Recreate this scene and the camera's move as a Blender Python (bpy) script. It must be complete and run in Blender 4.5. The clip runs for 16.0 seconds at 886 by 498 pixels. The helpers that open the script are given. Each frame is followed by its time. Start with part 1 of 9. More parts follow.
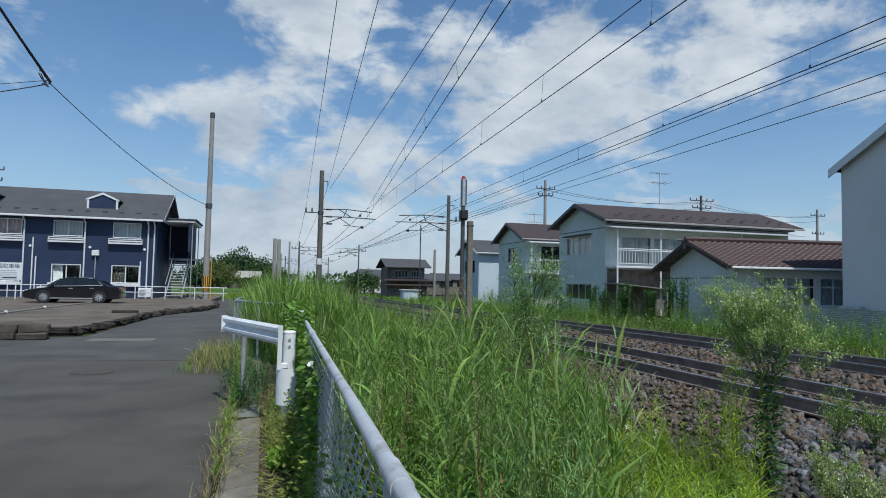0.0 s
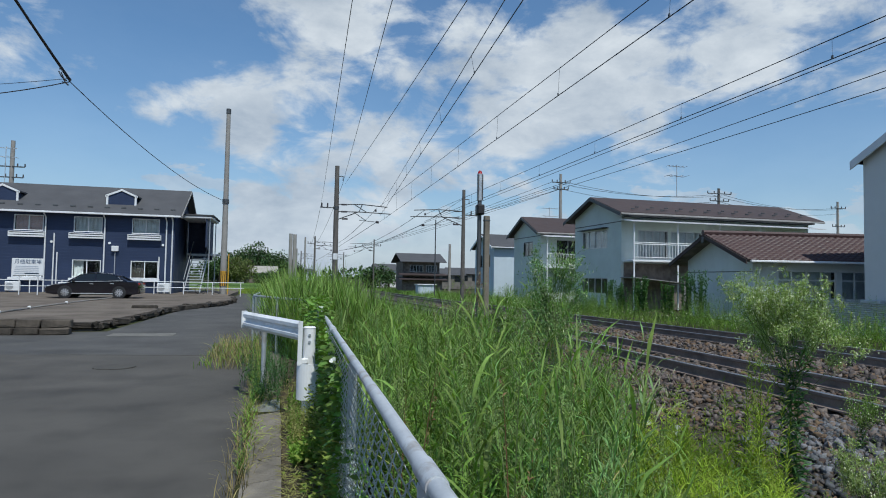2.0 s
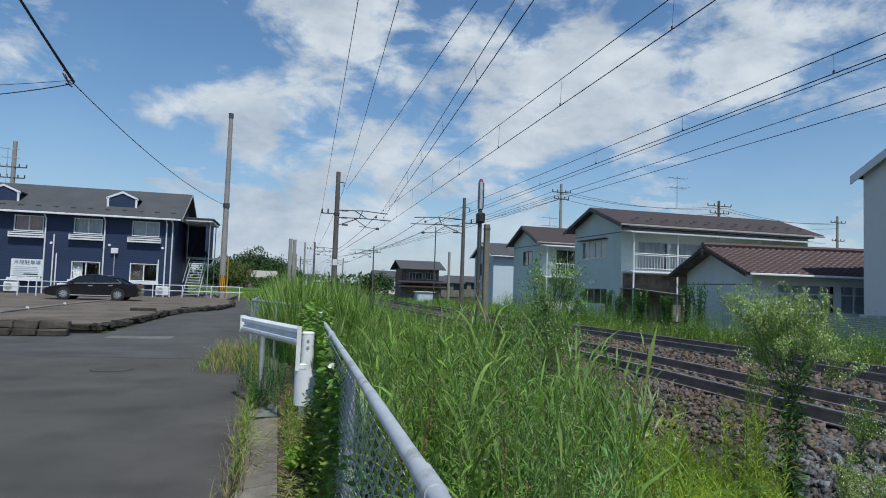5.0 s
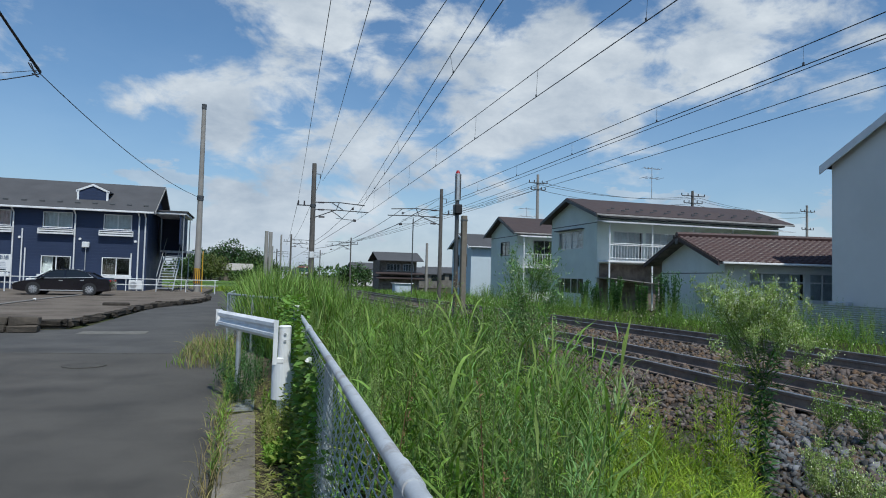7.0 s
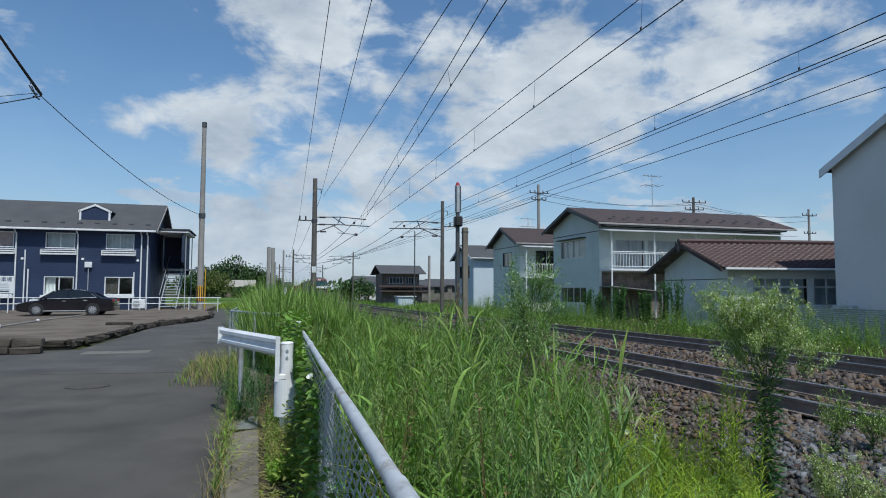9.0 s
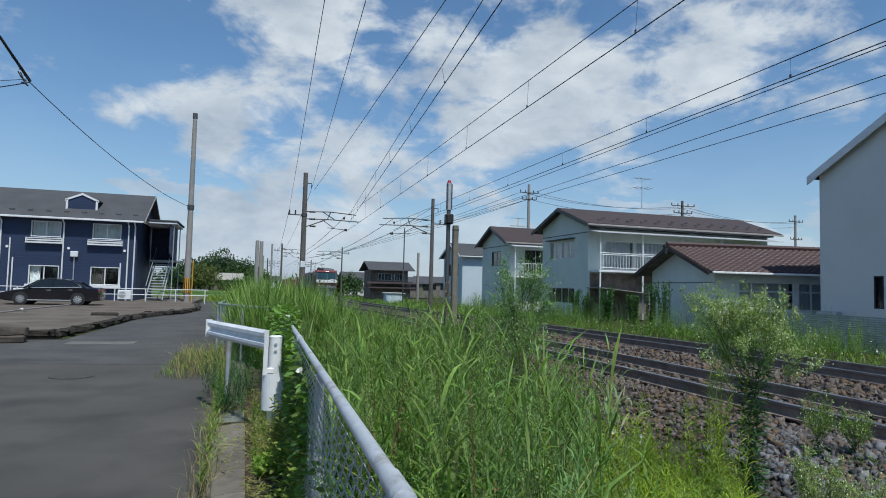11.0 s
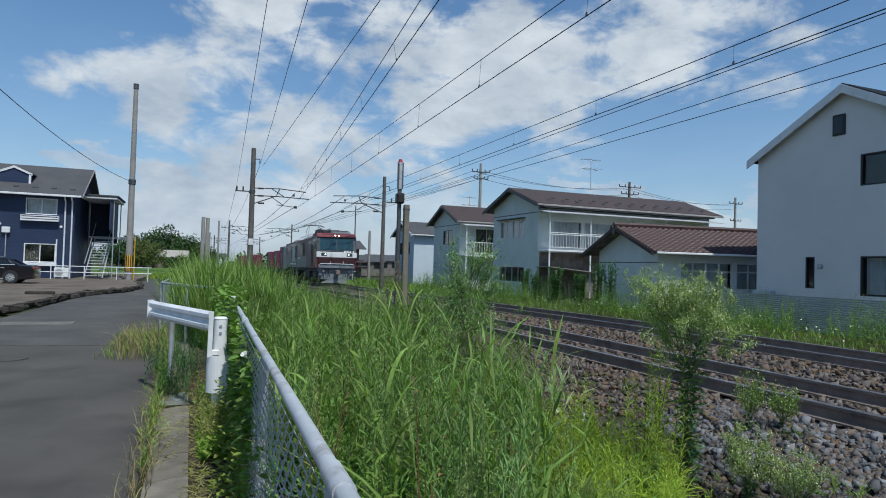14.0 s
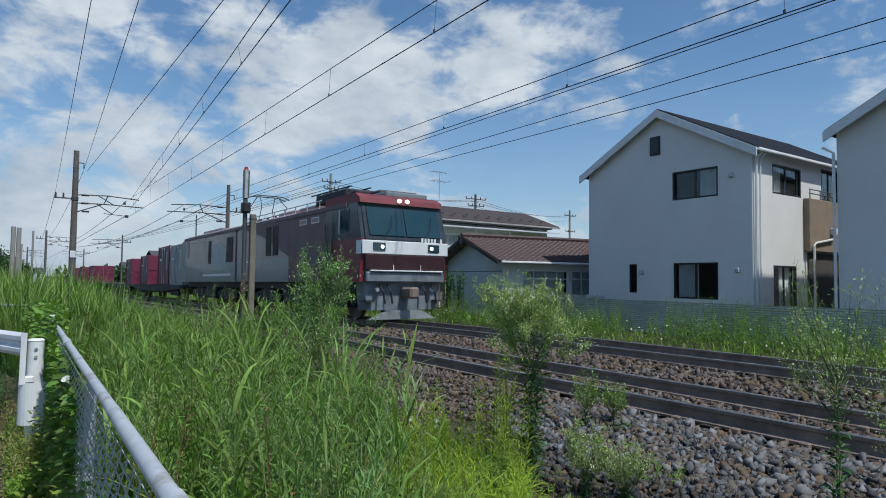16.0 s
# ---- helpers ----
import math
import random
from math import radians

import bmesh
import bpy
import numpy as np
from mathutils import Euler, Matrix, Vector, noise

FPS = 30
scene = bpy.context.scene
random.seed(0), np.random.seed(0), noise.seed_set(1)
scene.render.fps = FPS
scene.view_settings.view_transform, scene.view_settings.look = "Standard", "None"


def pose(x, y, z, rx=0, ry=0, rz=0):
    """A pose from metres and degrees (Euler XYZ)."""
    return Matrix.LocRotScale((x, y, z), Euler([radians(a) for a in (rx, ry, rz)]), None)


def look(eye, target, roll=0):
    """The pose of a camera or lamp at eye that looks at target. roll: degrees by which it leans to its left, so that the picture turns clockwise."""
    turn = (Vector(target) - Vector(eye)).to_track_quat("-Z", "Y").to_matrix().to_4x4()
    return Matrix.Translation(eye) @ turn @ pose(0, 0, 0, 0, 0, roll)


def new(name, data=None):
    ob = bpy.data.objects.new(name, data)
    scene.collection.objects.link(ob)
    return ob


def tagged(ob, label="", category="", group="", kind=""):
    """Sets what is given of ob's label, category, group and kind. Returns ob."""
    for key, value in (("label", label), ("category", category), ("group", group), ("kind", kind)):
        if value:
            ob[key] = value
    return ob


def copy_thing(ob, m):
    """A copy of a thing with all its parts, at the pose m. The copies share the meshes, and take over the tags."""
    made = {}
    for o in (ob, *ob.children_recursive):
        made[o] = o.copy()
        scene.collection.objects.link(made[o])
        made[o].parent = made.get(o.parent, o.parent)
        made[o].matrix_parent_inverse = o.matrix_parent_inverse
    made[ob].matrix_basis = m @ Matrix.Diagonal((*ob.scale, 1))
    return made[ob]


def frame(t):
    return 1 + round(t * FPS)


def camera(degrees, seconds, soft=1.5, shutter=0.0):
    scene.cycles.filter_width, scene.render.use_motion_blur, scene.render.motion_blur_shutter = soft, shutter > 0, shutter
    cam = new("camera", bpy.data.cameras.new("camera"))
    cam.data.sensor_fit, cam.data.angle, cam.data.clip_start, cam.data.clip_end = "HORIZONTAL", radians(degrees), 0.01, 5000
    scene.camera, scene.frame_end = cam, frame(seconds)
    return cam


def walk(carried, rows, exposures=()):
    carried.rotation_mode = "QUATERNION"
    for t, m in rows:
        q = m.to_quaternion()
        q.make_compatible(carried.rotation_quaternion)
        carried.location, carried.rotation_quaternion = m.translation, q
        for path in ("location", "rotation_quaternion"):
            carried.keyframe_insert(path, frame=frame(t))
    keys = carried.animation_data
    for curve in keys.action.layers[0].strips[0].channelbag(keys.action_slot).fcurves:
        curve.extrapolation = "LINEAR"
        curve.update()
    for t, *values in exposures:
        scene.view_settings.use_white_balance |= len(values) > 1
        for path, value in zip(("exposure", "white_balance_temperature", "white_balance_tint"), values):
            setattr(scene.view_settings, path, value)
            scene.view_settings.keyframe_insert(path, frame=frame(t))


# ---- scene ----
cam = camera(69.99, 16.0, soft=1.0)
# a phone held at eye height beside the fence; it turns with the train at the end
walk(cam, [
    (0.0, pose(0.008, 0.006, 1.535, 93.16, -1.18, -15.79)),
    (0.5, pose(0.009, 0.010, 1.555, 92.66, -0.53, -15.11)),
    (1.0, pose(0.009, 0.009, 1.557, 93.84, 1.58, -13.75)),
    (1.5, pose(-0.017, 0.013, 1.550, 91.24, -1.05, -14.29)),
    (2.0, pose(-0.033, 0.012, 1.548, 92.62, -1.03, -14.45)),
    (2.5, pose(-0.027, 0.013, 1.543, 89.55, 0.62, -15.48)),
    (3.0, pose(-0.025, 0.022, 1.548, 90.71, -0.35, -13.98)),
    (3.5, pose(-0.024, 0.019, 1.553, 91.83, -0.26, -14.00)),
    (4.0, pose(-0.035, 0.013, 1.548, 92.43, -0.56, -14.02)),
    (6.5, pose(-0.042, 0.013, 1.544, 93.99, -3.59, -15.36)),
    (7.0, pose(-0.038, 0.007, 1.556, 92.58, -1.46, -16.54)),
    (7.5, pose(-0.012, -0.005, 1.538, 91.40, -1.78, -18.55)),
    (8.0, pose(-0.031, -0.003, 1.542, 92.45, -2.06, -18.14)),
    (8.5, pose(-0.016, 0.004, 1.560, 92.53, -0.80, -16.55)),
    (9.0, pose(-0.016, 0.001, 1.563, 93.66, -0.19, -16.26)),
    (9.5, pose(-0.040, -0.002, 1.557, 93.83, -1.31, -17.84)),
    (12.0, pose(-0.035, 0.004, 1.561, 92.54, -1.62, -17.00)),
    (12.5, pose(-0.030, 0.004, 1.568, 91.49, -1.37, -18.24)),
    (13.0, pose(-0.025, 0.004, 1.574, 90.93, -2.48, -20.38)),
    (13.5, pose(-0.020, 0.004, 1.581, 91.27, -2.16, -20.79)),
    (14.0, pose(-0.016, 0.004, 1.588, 91.61, -1.65, -21.70)),
    (14.5, pose(-0.017, 0.007, 1.587, 91.96, -2.80, -23.52)),
    (15.0, pose(-0.018, 0.010, 1.586, 92.34, -3.53, -25.84)),
    (15.5, pose(-0.020, 0.013, 1.586, 92.33, -2.91, -29.53)),
    (16.0, pose(-0.021, 0.016, 1.585, 92.84, -0.70, -35.11)),
], exposures=[(0.0, -0.02, 6080, 5.0), (16.0, -0.02, 6080, 5.0)])

# ---------------------------------------------------------------- light
SUN_DIR = Vector((0.09, -0.50, 0.86)).normalized()
world = bpy.data.worlds.new("sky")
scene.world = world
world.use_nodes = True


def sky_nodes():
    """Blue sky with broken fair-weather cloud: banks of noise, hazier towards the horizon."""
    nt = world.node_tree
    N, L = nt.nodes, nt.links
    N.clear()

    def math_(op, a, b=None, c=None):
        n = N.new("ShaderNodeMath")
        n.operation = op
        for i, v in enumerate((a, b, c)):
            if v is None:
                continue
            if isinstance(v, (int, float)):
                n.inputs[i].default_value = v
            else:
                L.new(v, n.inputs[i])
        return n.outputs[0]

    out = N.new("ShaderNodeOutputWorld")
    bg = N.new("ShaderNodeBackground")
    sky = N.new("ShaderNodeTexSky")
    sky.sky_type = "NISHITA"
    sky.sun_disc = False
    sky.sun_elevation = math.asin(SUN_DIR.z)
    sky.sun_rotation = math.atan2(SUN_DIR.x, SUN_DIR.y)
    sky.altitude, sky.air_density, sky.dust_density, sky.ozone_density = 20, 1.0, 0.35, 1.7
    tc = N.new("ShaderNodeTexCoord")
    sep = N.new("ShaderNodeSeparateXYZ")
    L.new(tc.outputs["Generated"], sep.inputs[0])
    x, y, z = sep.outputs

    def noise_(vec, scale, detail, rough, off, distort=0.0):
        m = N.new("ShaderNodeMapping")
        m.inputs["Location"].default_value = off
        L.new(vec, m.inputs["Vector"])
        n = N.new("ShaderNodeTexNoise")
        n.inputs["Scale"].default_value = scale
        n.inputs["Detail"].default_value = detail
        n.inputs["Roughness"].default_value = rough
        n.inputs["Distortion"].default_value = distort
        L.new(m.outputs[0], n.inputs["Vector"])
        return n.outputs["Fac"]

    tall = N.new("ShaderNodeMapping")
    tall.inputs["Scale"].default_value = (1.0, 1.0, 1.9)
    L.new(tc.outputs["Generated"], tall.inputs["Vector"])
    puff = tall.outputs[0]
    big = noise_(puff, 4.2, 4.0, 0.5, (CLOUD_OFF[0], CLOUD_OFF[1], 0.0), 0.2)
    fine = noise_(puff, 10.0, 10.0, 0.6, (3.1, 1.7, 0.4), 0.25)
    cover = math_("ADD", math_("MULTIPLY", big, 0.5), math_("MULTIPLY", fine, 0.72))
    # broad banks of cloud and gaps of blue: (azimuth, elevation, half-width, weight)
    for azim, elev, width, weight in BANKS:
        ca, ce = radians(azim), radians(elev)
        v = Vector((math.sin(ca) * math.cos(ce), math.cos(ca) * math.cos(ce), math.sin(ce)))
        dot = N.new("ShaderNodeVectorMath")
        dot.operation = "DOT_PRODUCT"
        L.new(tc.outputs["Generated"], dot.inputs[0])
        dot.inputs[1].default_value = v
        edge = math.cos(math.radians(width))
        r = N.new("ShaderNodeMapRange")
        r.interpolation_type = "SMOOTHSTEP"
        L.new(dot.outputs["Value"], r.inputs[0])
        r.inputs[1].default_value, r.inputs[2].default_value = edge, 1.0
        r.inputs[3].default_value, r.inputs[4].default_value = 0.0, weight
        cover = math_("ADD", cover, r.outputs[0])
    mask = N.new("ShaderNodeMapRange")
    mask.interpolation_type = "SMOOTHSTEP"
    L.new(cover, mask.inputs[0])
    mask.inputs[1].default_value, mask.inputs[2].default_value = 0.62, 0.82
    # cumulus heaps low over the horizon
    az = math_("ARCTAN2", x, y)
    comb2 = N.new("ShaderNodeCombineXYZ")
    L.new(math_("MULTIPLY", az, 3.0), comb2.inputs[0])
    L.new(math_("MULTIPLY", z, 7.0), comb2.inputs[1])
    heap = noise_(comb2.outputs[0], 2.1, 8.0, 0.55, (7.3, 0.2, 0.0))
    top = math_("SUBTRACT", math_("ADD", math_("MULTIPLY", heap, 0.40), -0.088), z)
    heaps = N.new("ShaderNodeMapRange")
    heaps.interpolation_type = "SMOOTHSTEP"
    L.new(top, heaps.inputs[0])
    heaps.inputs[1].default_value, heaps.inputs[2].default_value = 0.0, 0.016
    veil = math_("MULTIPLY", math_("POWER", 2.718, math_("MULTIPLY", z, -9.0)), 0.2)
    amount = math_("MINIMUM", math_("MAXIMUM", math_("MAXIMUM", mask.outputs[0], math_("MULTIPLY", heaps.outputs[0], 0.68)), math_("ADD", veil, 0.04)), 0.96)
    # cloud bodies: bright edges, greyer undersides
    shade = noise_(puff, 7.0, 9.0, 0.6, (0.4, 5.2, 0.0), 0.2)
    ramp = N.new("ShaderNodeValToRGB")
    L.new(shade, ramp.inputs[0])
    ramp.color_ramp.elements[0].position, ramp.color_ramp.elements[0].color = 0.33, CLOUD_DARK
    ramp.color_ramp.elements[1].position, ramp.color_ramp.elements[1].color = 0.66, CLOUD_LIGHT
    mix = N.new("ShaderNodeMix")
    mix.data_type = "RGBA"
    L.new(amount, mix.inputs[0])
    vivid = N.new("ShaderNodeHueSaturation")
    vivid.inputs["Saturation"].default_value, vivid.inputs["Value"].default_value = 1.22, SKY_GAIN
    L.new(sky.outputs[0], vivid.inputs["Color"])
    L.new(vivid.outputs[0], mix.inputs[6])
    L.new(ramp.outputs[0], mix.inputs[7])
    # grey-blue haze thickening towards the horizon
    haze = N.new("ShaderNodeMix")
    haze.data_type = "RGBA"
    depth = math_("MULTIPLY", math_("POWER", 2.718, math_("MULTIPLY", math_("MAXIMUM", z, 0.0), -7.0)), 0.78)
    L.new(math_("MULTIPLY", depth, math_("SUBTRACT", 1.0, math_("MULTIPLY", amount, 0.6))), haze.inputs[0])
    L.new(mix.outputs[2], haze.inputs[6])
    haze.inputs[7].default_value = HAZE
    L.new(haze.outputs[2], bg.inputs["Color"])
    bg.inputs["Strength"].default_value = SKY_STRENGTH
    L.new(bg.outputs[0], out.inputs[0])


CLOUD_OFF = (1.0, 2.0)
BANKS = [(20, 19, 11, 0.16), (33, 19, 11, 0.15), (25, 14, 9, 0.1), (45, 19, 9, 0.08), (-14, 12, 7, 0.26), (-6, 13, 7, 0.26), (-3, 10, 4,
         0.1), (2, 10, 4, 0.1), (9, 11, 7, 0.12), (18, 8, 8, 0.06), (4, 21, 9, 0.2), (-20, 17, 6, 0.12), (-3, 4.5, 4.5, 0.42), (3, 4, 4.5, 0.3), (7, 5, 6,
         0.12), (-5, 18, 8, -0.1), (-13, 16, 8, -0.14), (9, 18, 4.5, -0.07), (5, 15, 5, -0.06), (-16, 7, 10, -0.3), (-8, 7, 7, -0.26), (40,
         10, 8, -0.12), (48, 13, 7, -0.08), (28, 8, 7, -0.08), (16, 14, 5, -0.06)]
SKY_GAIN = 1.12
CLOUD_DARK, CLOUD_LIGHT = (4.3, 4.75, 5.45, 1), (7.6, 7.7, 7.9, 1)
HAZE = (3.2, 4.2, 5.9, 1)
SKY_STRENGTH = 0.1
sky_nodes()
sun = new("sun", bpy.data.lights.new("sun", "SUN"))
sun.data.energy, sun.data.angle, sun.data.color = 3.75, radians(1.5), (1.0, 0.95, 0.87)
sun.matrix_world = look(SUN_DIR * 60, (0, 0, 0))


# ---------------------------------------------------------------- materials
def mat(name, c, rough=0.7, metal=0.0, var=0.18, scale=2.0, fine=35.0, bump=0.15, dist=0.01, c2=None, island=0.0, coat=0.0,
        transl=0.0, stain=None, spec=0.5, island_mix=None, bands=None, per_object=0.0, gloss_var=0.12):
    """Node material: two scales of noise in the colour, fine relief, optional second colour, island variation, stains, bands."""
    m = bpy.data.materials.new(name)
    m.use_nodes = True
    nt = m.node_tree
    N, L = nt.nodes, nt.links
    p = N["Principled BSDF"]
    tc = N.new("ShaderNodeTexCoord")

    def nz(s, d=5.0, r=0.6):
        n = N.new("ShaderNodeTexNoise")
        n.inputs["Scale"].default_value, n.inputs["Detail"].default_value, n.inputs["Roughness"].default_value = s, d, r
        L.new(tc.outputs["Object"], n.inputs["Vector"])
        return n.outputs["Fac"]

    def mixc(f, a, b, mode="MIX"):
        n = N.new("ShaderNodeMix")
        n.data_type, n.blend_type = "RGBA", mode
        for sock, v in ((0, f), (6, a), (7, b)):
            if isinstance(v, (int, float)):
                n.inputs[sock].default_value = v
            elif isinstance(v, tuple):
                n.inputs[sock].default_value = (*v[:3], 1)
            else:
                L.new(v, n.inputs[sock])
        return n.outputs[2]

    def rng(v, a, b, lo=0.0, hi=1.0):
        n = N.new("ShaderNodeMapRange")
        L.new(v, n.inputs[0])
        for i, k in enumerate((a, b, lo, hi)):
            n.inputs[i + 1].default_value = k
        return n.outputs[0]

    n1, n2 = nz(scale), nz(fine, 4.0)
    lo = tuple(v * (1 - var) for v in c)
    hi = tuple(min(1, v * (1 + var)) for v in (c2 or c))
    col = mixc(rng(n1, 0.32, 0.68), lo, hi)
    col = mixc(rng(n2, 0.3, 0.7, 0.0, 0.5), col, mixc(1.0, col, (1 - var * 1.2,) * 3, "MULTIPLY"))
    if stain:
        colour, s_scale, amount = stain
        col = mixc(rng(nz(s_scale, 8.0, 0.7), 0.52, 0.68, 0, amount), col, colour)
    if island_mix:
        g0 = N.new("ShaderNodeNewGeometry")
        col = mixc(rng(g0.outputs["Random Per Island"], 0.5, 0.75), col, island_mix)
    if island:
        g = N.new("ShaderNodeNewGeometry")
        h = N.new("ShaderNodeHueSaturation")
        L.new(col, h.inputs["Color"])
        L.new(rng(g.outputs["Random Per Island"], 0, 1, 1 - island, 1 + island), h.inputs["Value"])
        L.new(rng(g.outputs["Random Per Island"], 0, 1, 0.5 - 0.045 * island, 0.5 + 0.045 * island), h.inputs["Hue"])
        col = h.outputs[0]
    if per_object:
        o = N.new("ShaderNodeObjectInfo")
        h = N.new("ShaderNodeHueSaturation")
        L.new(col, h.inputs["Color"])
        L.new(rng(o.outputs["Random"], 0, 1, 1 - per_object, 1 + per_object), h.inputs["Value"])
        col = h.outputs[0]
    L.new(col, p.inputs["Base Color"])
    L.new(rng(n1, 0.3, 0.7, max(0.02, rough - gloss_var), min(1, rough + gloss_var)), p.inputs["Roughness"])
    p.inputs["Metallic"].default_value = metal
    p.inputs["Specular IOR Level"].default_value = spec
    p.inputs["Coat Weight"].default_value = coat
    p.inputs["Coat Roughness"].default_value = 0.08
    height = n2
    if bands:
        sep = N.new("ShaderNodeSeparateXYZ")
        L.new(tc.outputs["Object"], sep.inputs[0])
        mm = N.new("ShaderNodeMath")
        mm.operation = "FRACT"
        k = N.new("ShaderNodeMath")
        k.operation = "MULTIPLY"
        L.new(sep.outputs[bands[0]], k.inputs[0])
        k.inputs[1].default_value = 1 / bands[1]
        L.new(k.outputs[0], mm.inputs[0])
        height = mixc(0.75, n2, mm.outputs[0])
    if bump:
        b = N.new("ShaderNodeBump")
        b.inputs["Strength"].default_value, b.inputs["Distance"].default_value = bump, dist
        L.new(height, b.inputs["Height"])
        L.new(b.outputs[0], p.inputs["Normal"])
    if transl:
        t = N.new("ShaderNodeBsdfTranslucent")
        L.new(mixc(1.0, col, (1.0, 1.15, 0.5), "MULTIPLY"), t.inputs["Color"])
        s = N.new("ShaderNodeMixShader")
        s.inputs[0].default_value = transl
        L.new(p.outputs[0], s.inputs[1])
        L.new(t.outputs[0], s.inputs[2])
        L.new(s.outputs[0], N["Material Output"].inputs[0])
    return m


def glow(name, c, strength):
    m = bpy.data.materials.new(name)
    m.use_nodes = True
    p = m.node_tree.nodes["Principled BSDF"]
    p.inputs["Base Color"].default_value = (*c, 1)
    p.inputs["Emission Color"].default_value = (*c, 1)
    p.inputs["Emission Strength"].default_value = strength
    return m


def glass(name, tint=(0.85, 0.92, 0.95)):
    m = bpy.data.materials.new(name)
    m.use_nodes = True
    p = m.node_tree.nodes["Principled BSDF"]
    p.inputs["Base Color"].default_value = (*tint, 1)
    p.inputs["Transmission Weight"].default_value = 1.0
    p.inputs["Roughness"].default_value = 0.02
    p.inputs["IOR"].default_value = 1.45
    return m


M_ASPHALT = mat("asphalt", (0.092, 0.086, 0.078), 0.92, var=0.3, scale=0.9, fine=180, bump=0.35, dist=0.006, stain=((0.052, 0.050, 0.048), 0.45, 0.7), spec=0.25)
M_ASPHALT2 = mat("old_asphalt", (0.092, 0.09, 0.088), 0.95, var=0.25, scale=0.6, fine=150, bump=0.4, dist=0.006, stain=((0.13, 0.125, 0.115), 0.8, 0.5), spec=0.2)
M_DIRT = mat("gravel_dirt", (0.150, 0.124, 0.102), 0.97, var=0.3, scale=0.7, fine=45, bump=0.6, dist=0.03, c2=(0.18, 0.155, 0.13), stain=((0.11, 0.09, 0.072), 0.35, 0.6), spec=0.15)
M_SOIL = mat("weedy_soil", (0.075, 0.06, 0.042), 0.97, var=0.35, scale=0.9, fine=30, bump=0.7, dist=0.04, c2=(0.06, 0.075, 0.028), stain=((0.045, 0.075, 0.02), 0.5, 0.8), spec=0.1)
M_FIELD = mat("rice_field", (0.075, 0.15, 0.03), 0.9, var=0.25, scale=0.06, fine=4.0, bump=0.6, dist=0.15, c2=(0.11, 0.18, 0.04), spec=0.15)
M_BALLASTBED = mat("ballast_bed", (0.07, 0.058, 0.05), 0.97, var=0.35, scale=1.2, fine=28, bump=1.0, dist=0.05, c2=(0.085, 0.072, 0.062), stain=((0.05, 0.034, 0.025), 0.5, 0.6), spec=0.15)
M_STONE = mat("ballast_stone", (0.19, 0.165, 0.15), 0.95, var=0.25, scale=6, fine=60, bump=0.4, island=0.6, island_mix=(0.10, 0.062, 0.045), stain=((0.085, 0.05, 0.036), 1.3, 0.7), spec=0.25)
M_STONE2 = mat("fresh_ballast_stone", (0.20, 0.21, 0.23), 0.92, var=0.25, scale=6, fine=60, bump=0.4, island=0.75, island_mix=(0.075, 0.055, 0.045), per_object=0.45, stain=((0.10, 0.065, 0.05), 1.5, 0.6), spec=0.3)
M_CONC = mat("concrete", (0.18, 0.165, 0.145), 0.94, var=0.25, scale=1.5, fine=60, bump=0.35, stain=((0.085, 0.072, 0.055), 1.2, 0.85), spec=0.3, per_object=0.12)
M_POLE = mat("pole_concrete", (0.30, 0.285, 0.265), 0.9, var=0.18, scale=0.8, fine=40, bump=0.2, stain=((0.19, 0.175, 0.16), 0.7, 0.6), spec=0.3)
M_DARKPOLE = mat("weathered_pole", (0.13, 0.12, 0.11), 0.9, var=0.25, scale=0.9, fine=30, bump=0.3, stain=((0.22, 0.2, 0.18), 0.9, 0.5), spec=0.3)
M_GALV = mat("galvanised_steel", (0.50, 0.53, 0.56), 0.5, metal=0.55, var=0.12, scale=8, fine=60, bump=0.1, stain=((0.33, 0.27, 0.2), 3.0, 0.5))
M_TOPRAIL = mat("weathered_galvanised_pipe", (0.56, 0.58, 0.60), 0.55, metal=0.35, var=0.12, scale=9, fine=70, bump=0.08, stain=((0.24, 0.17, 0.11), 7.0, 0.75))
M_WIREMESH = mat("galvanised_wire", (0.47, 0.51, 0.52), 0.5, metal=0.3, var=0.15, scale=10, bump=0, stain=((0.3, 0.22, 0.15), 4.0, 0.4))
M_WHITEPAINT = mat("white_paint", (0.78, 0.79, 0.80), 0.5, var=0.07, scale=4, fine=25, bump=0.1, stain=((0.45, 0.41, 0.35), 2.2, 0.5))
M_RAILTOP = mat("rail_head", (0.42, 0.40, 0.38), 0.35, metal=0.85, var=0.15, scale=3, bump=0.05)
M_RUST = mat("rail_rust", (0.24, 0.185, 0.155), 0.85, metal=0.0, var=0.3, scale=4, fine=40, bump=0.3, spec=0.3)
M_SLEEPER = mat("sleeper", (0.15, 0.135, 0.12), 0.92, var=0.25, scale=3, bump=0.3, spec=0.2)
M_BLACK = mat("black_rubber", (0.018, 0.018, 0.02), 0.7, var=0.2, bump=0.1)
M_CABLE = mat("cable", (0.03, 0.03, 0.034), 0.6, var=0.1, bump=0)
M_COPPER = mat("overhead_wire", (0.045, 0.05, 0.05), 0.5, metal=0.5, var=0.1, bump=0)
M_STEELDARK = mat("dark_steel", (0.10, 0.105, 0.11), 0.55, metal=0.5, var=0.2, scale=5, bump=0.1)
M_INSUL = mat("insulator", (0.06, 0.05, 0.05), 0.3, var=0.1, bump=0)
M_NAVY = mat("navy_siding", (0.028, 0.044, 0.095), 0.62, var=0.12, scale=0.7, fine=20, bump=0.6, dist=0.02, bands=(2, 0.2), spec=0.35)
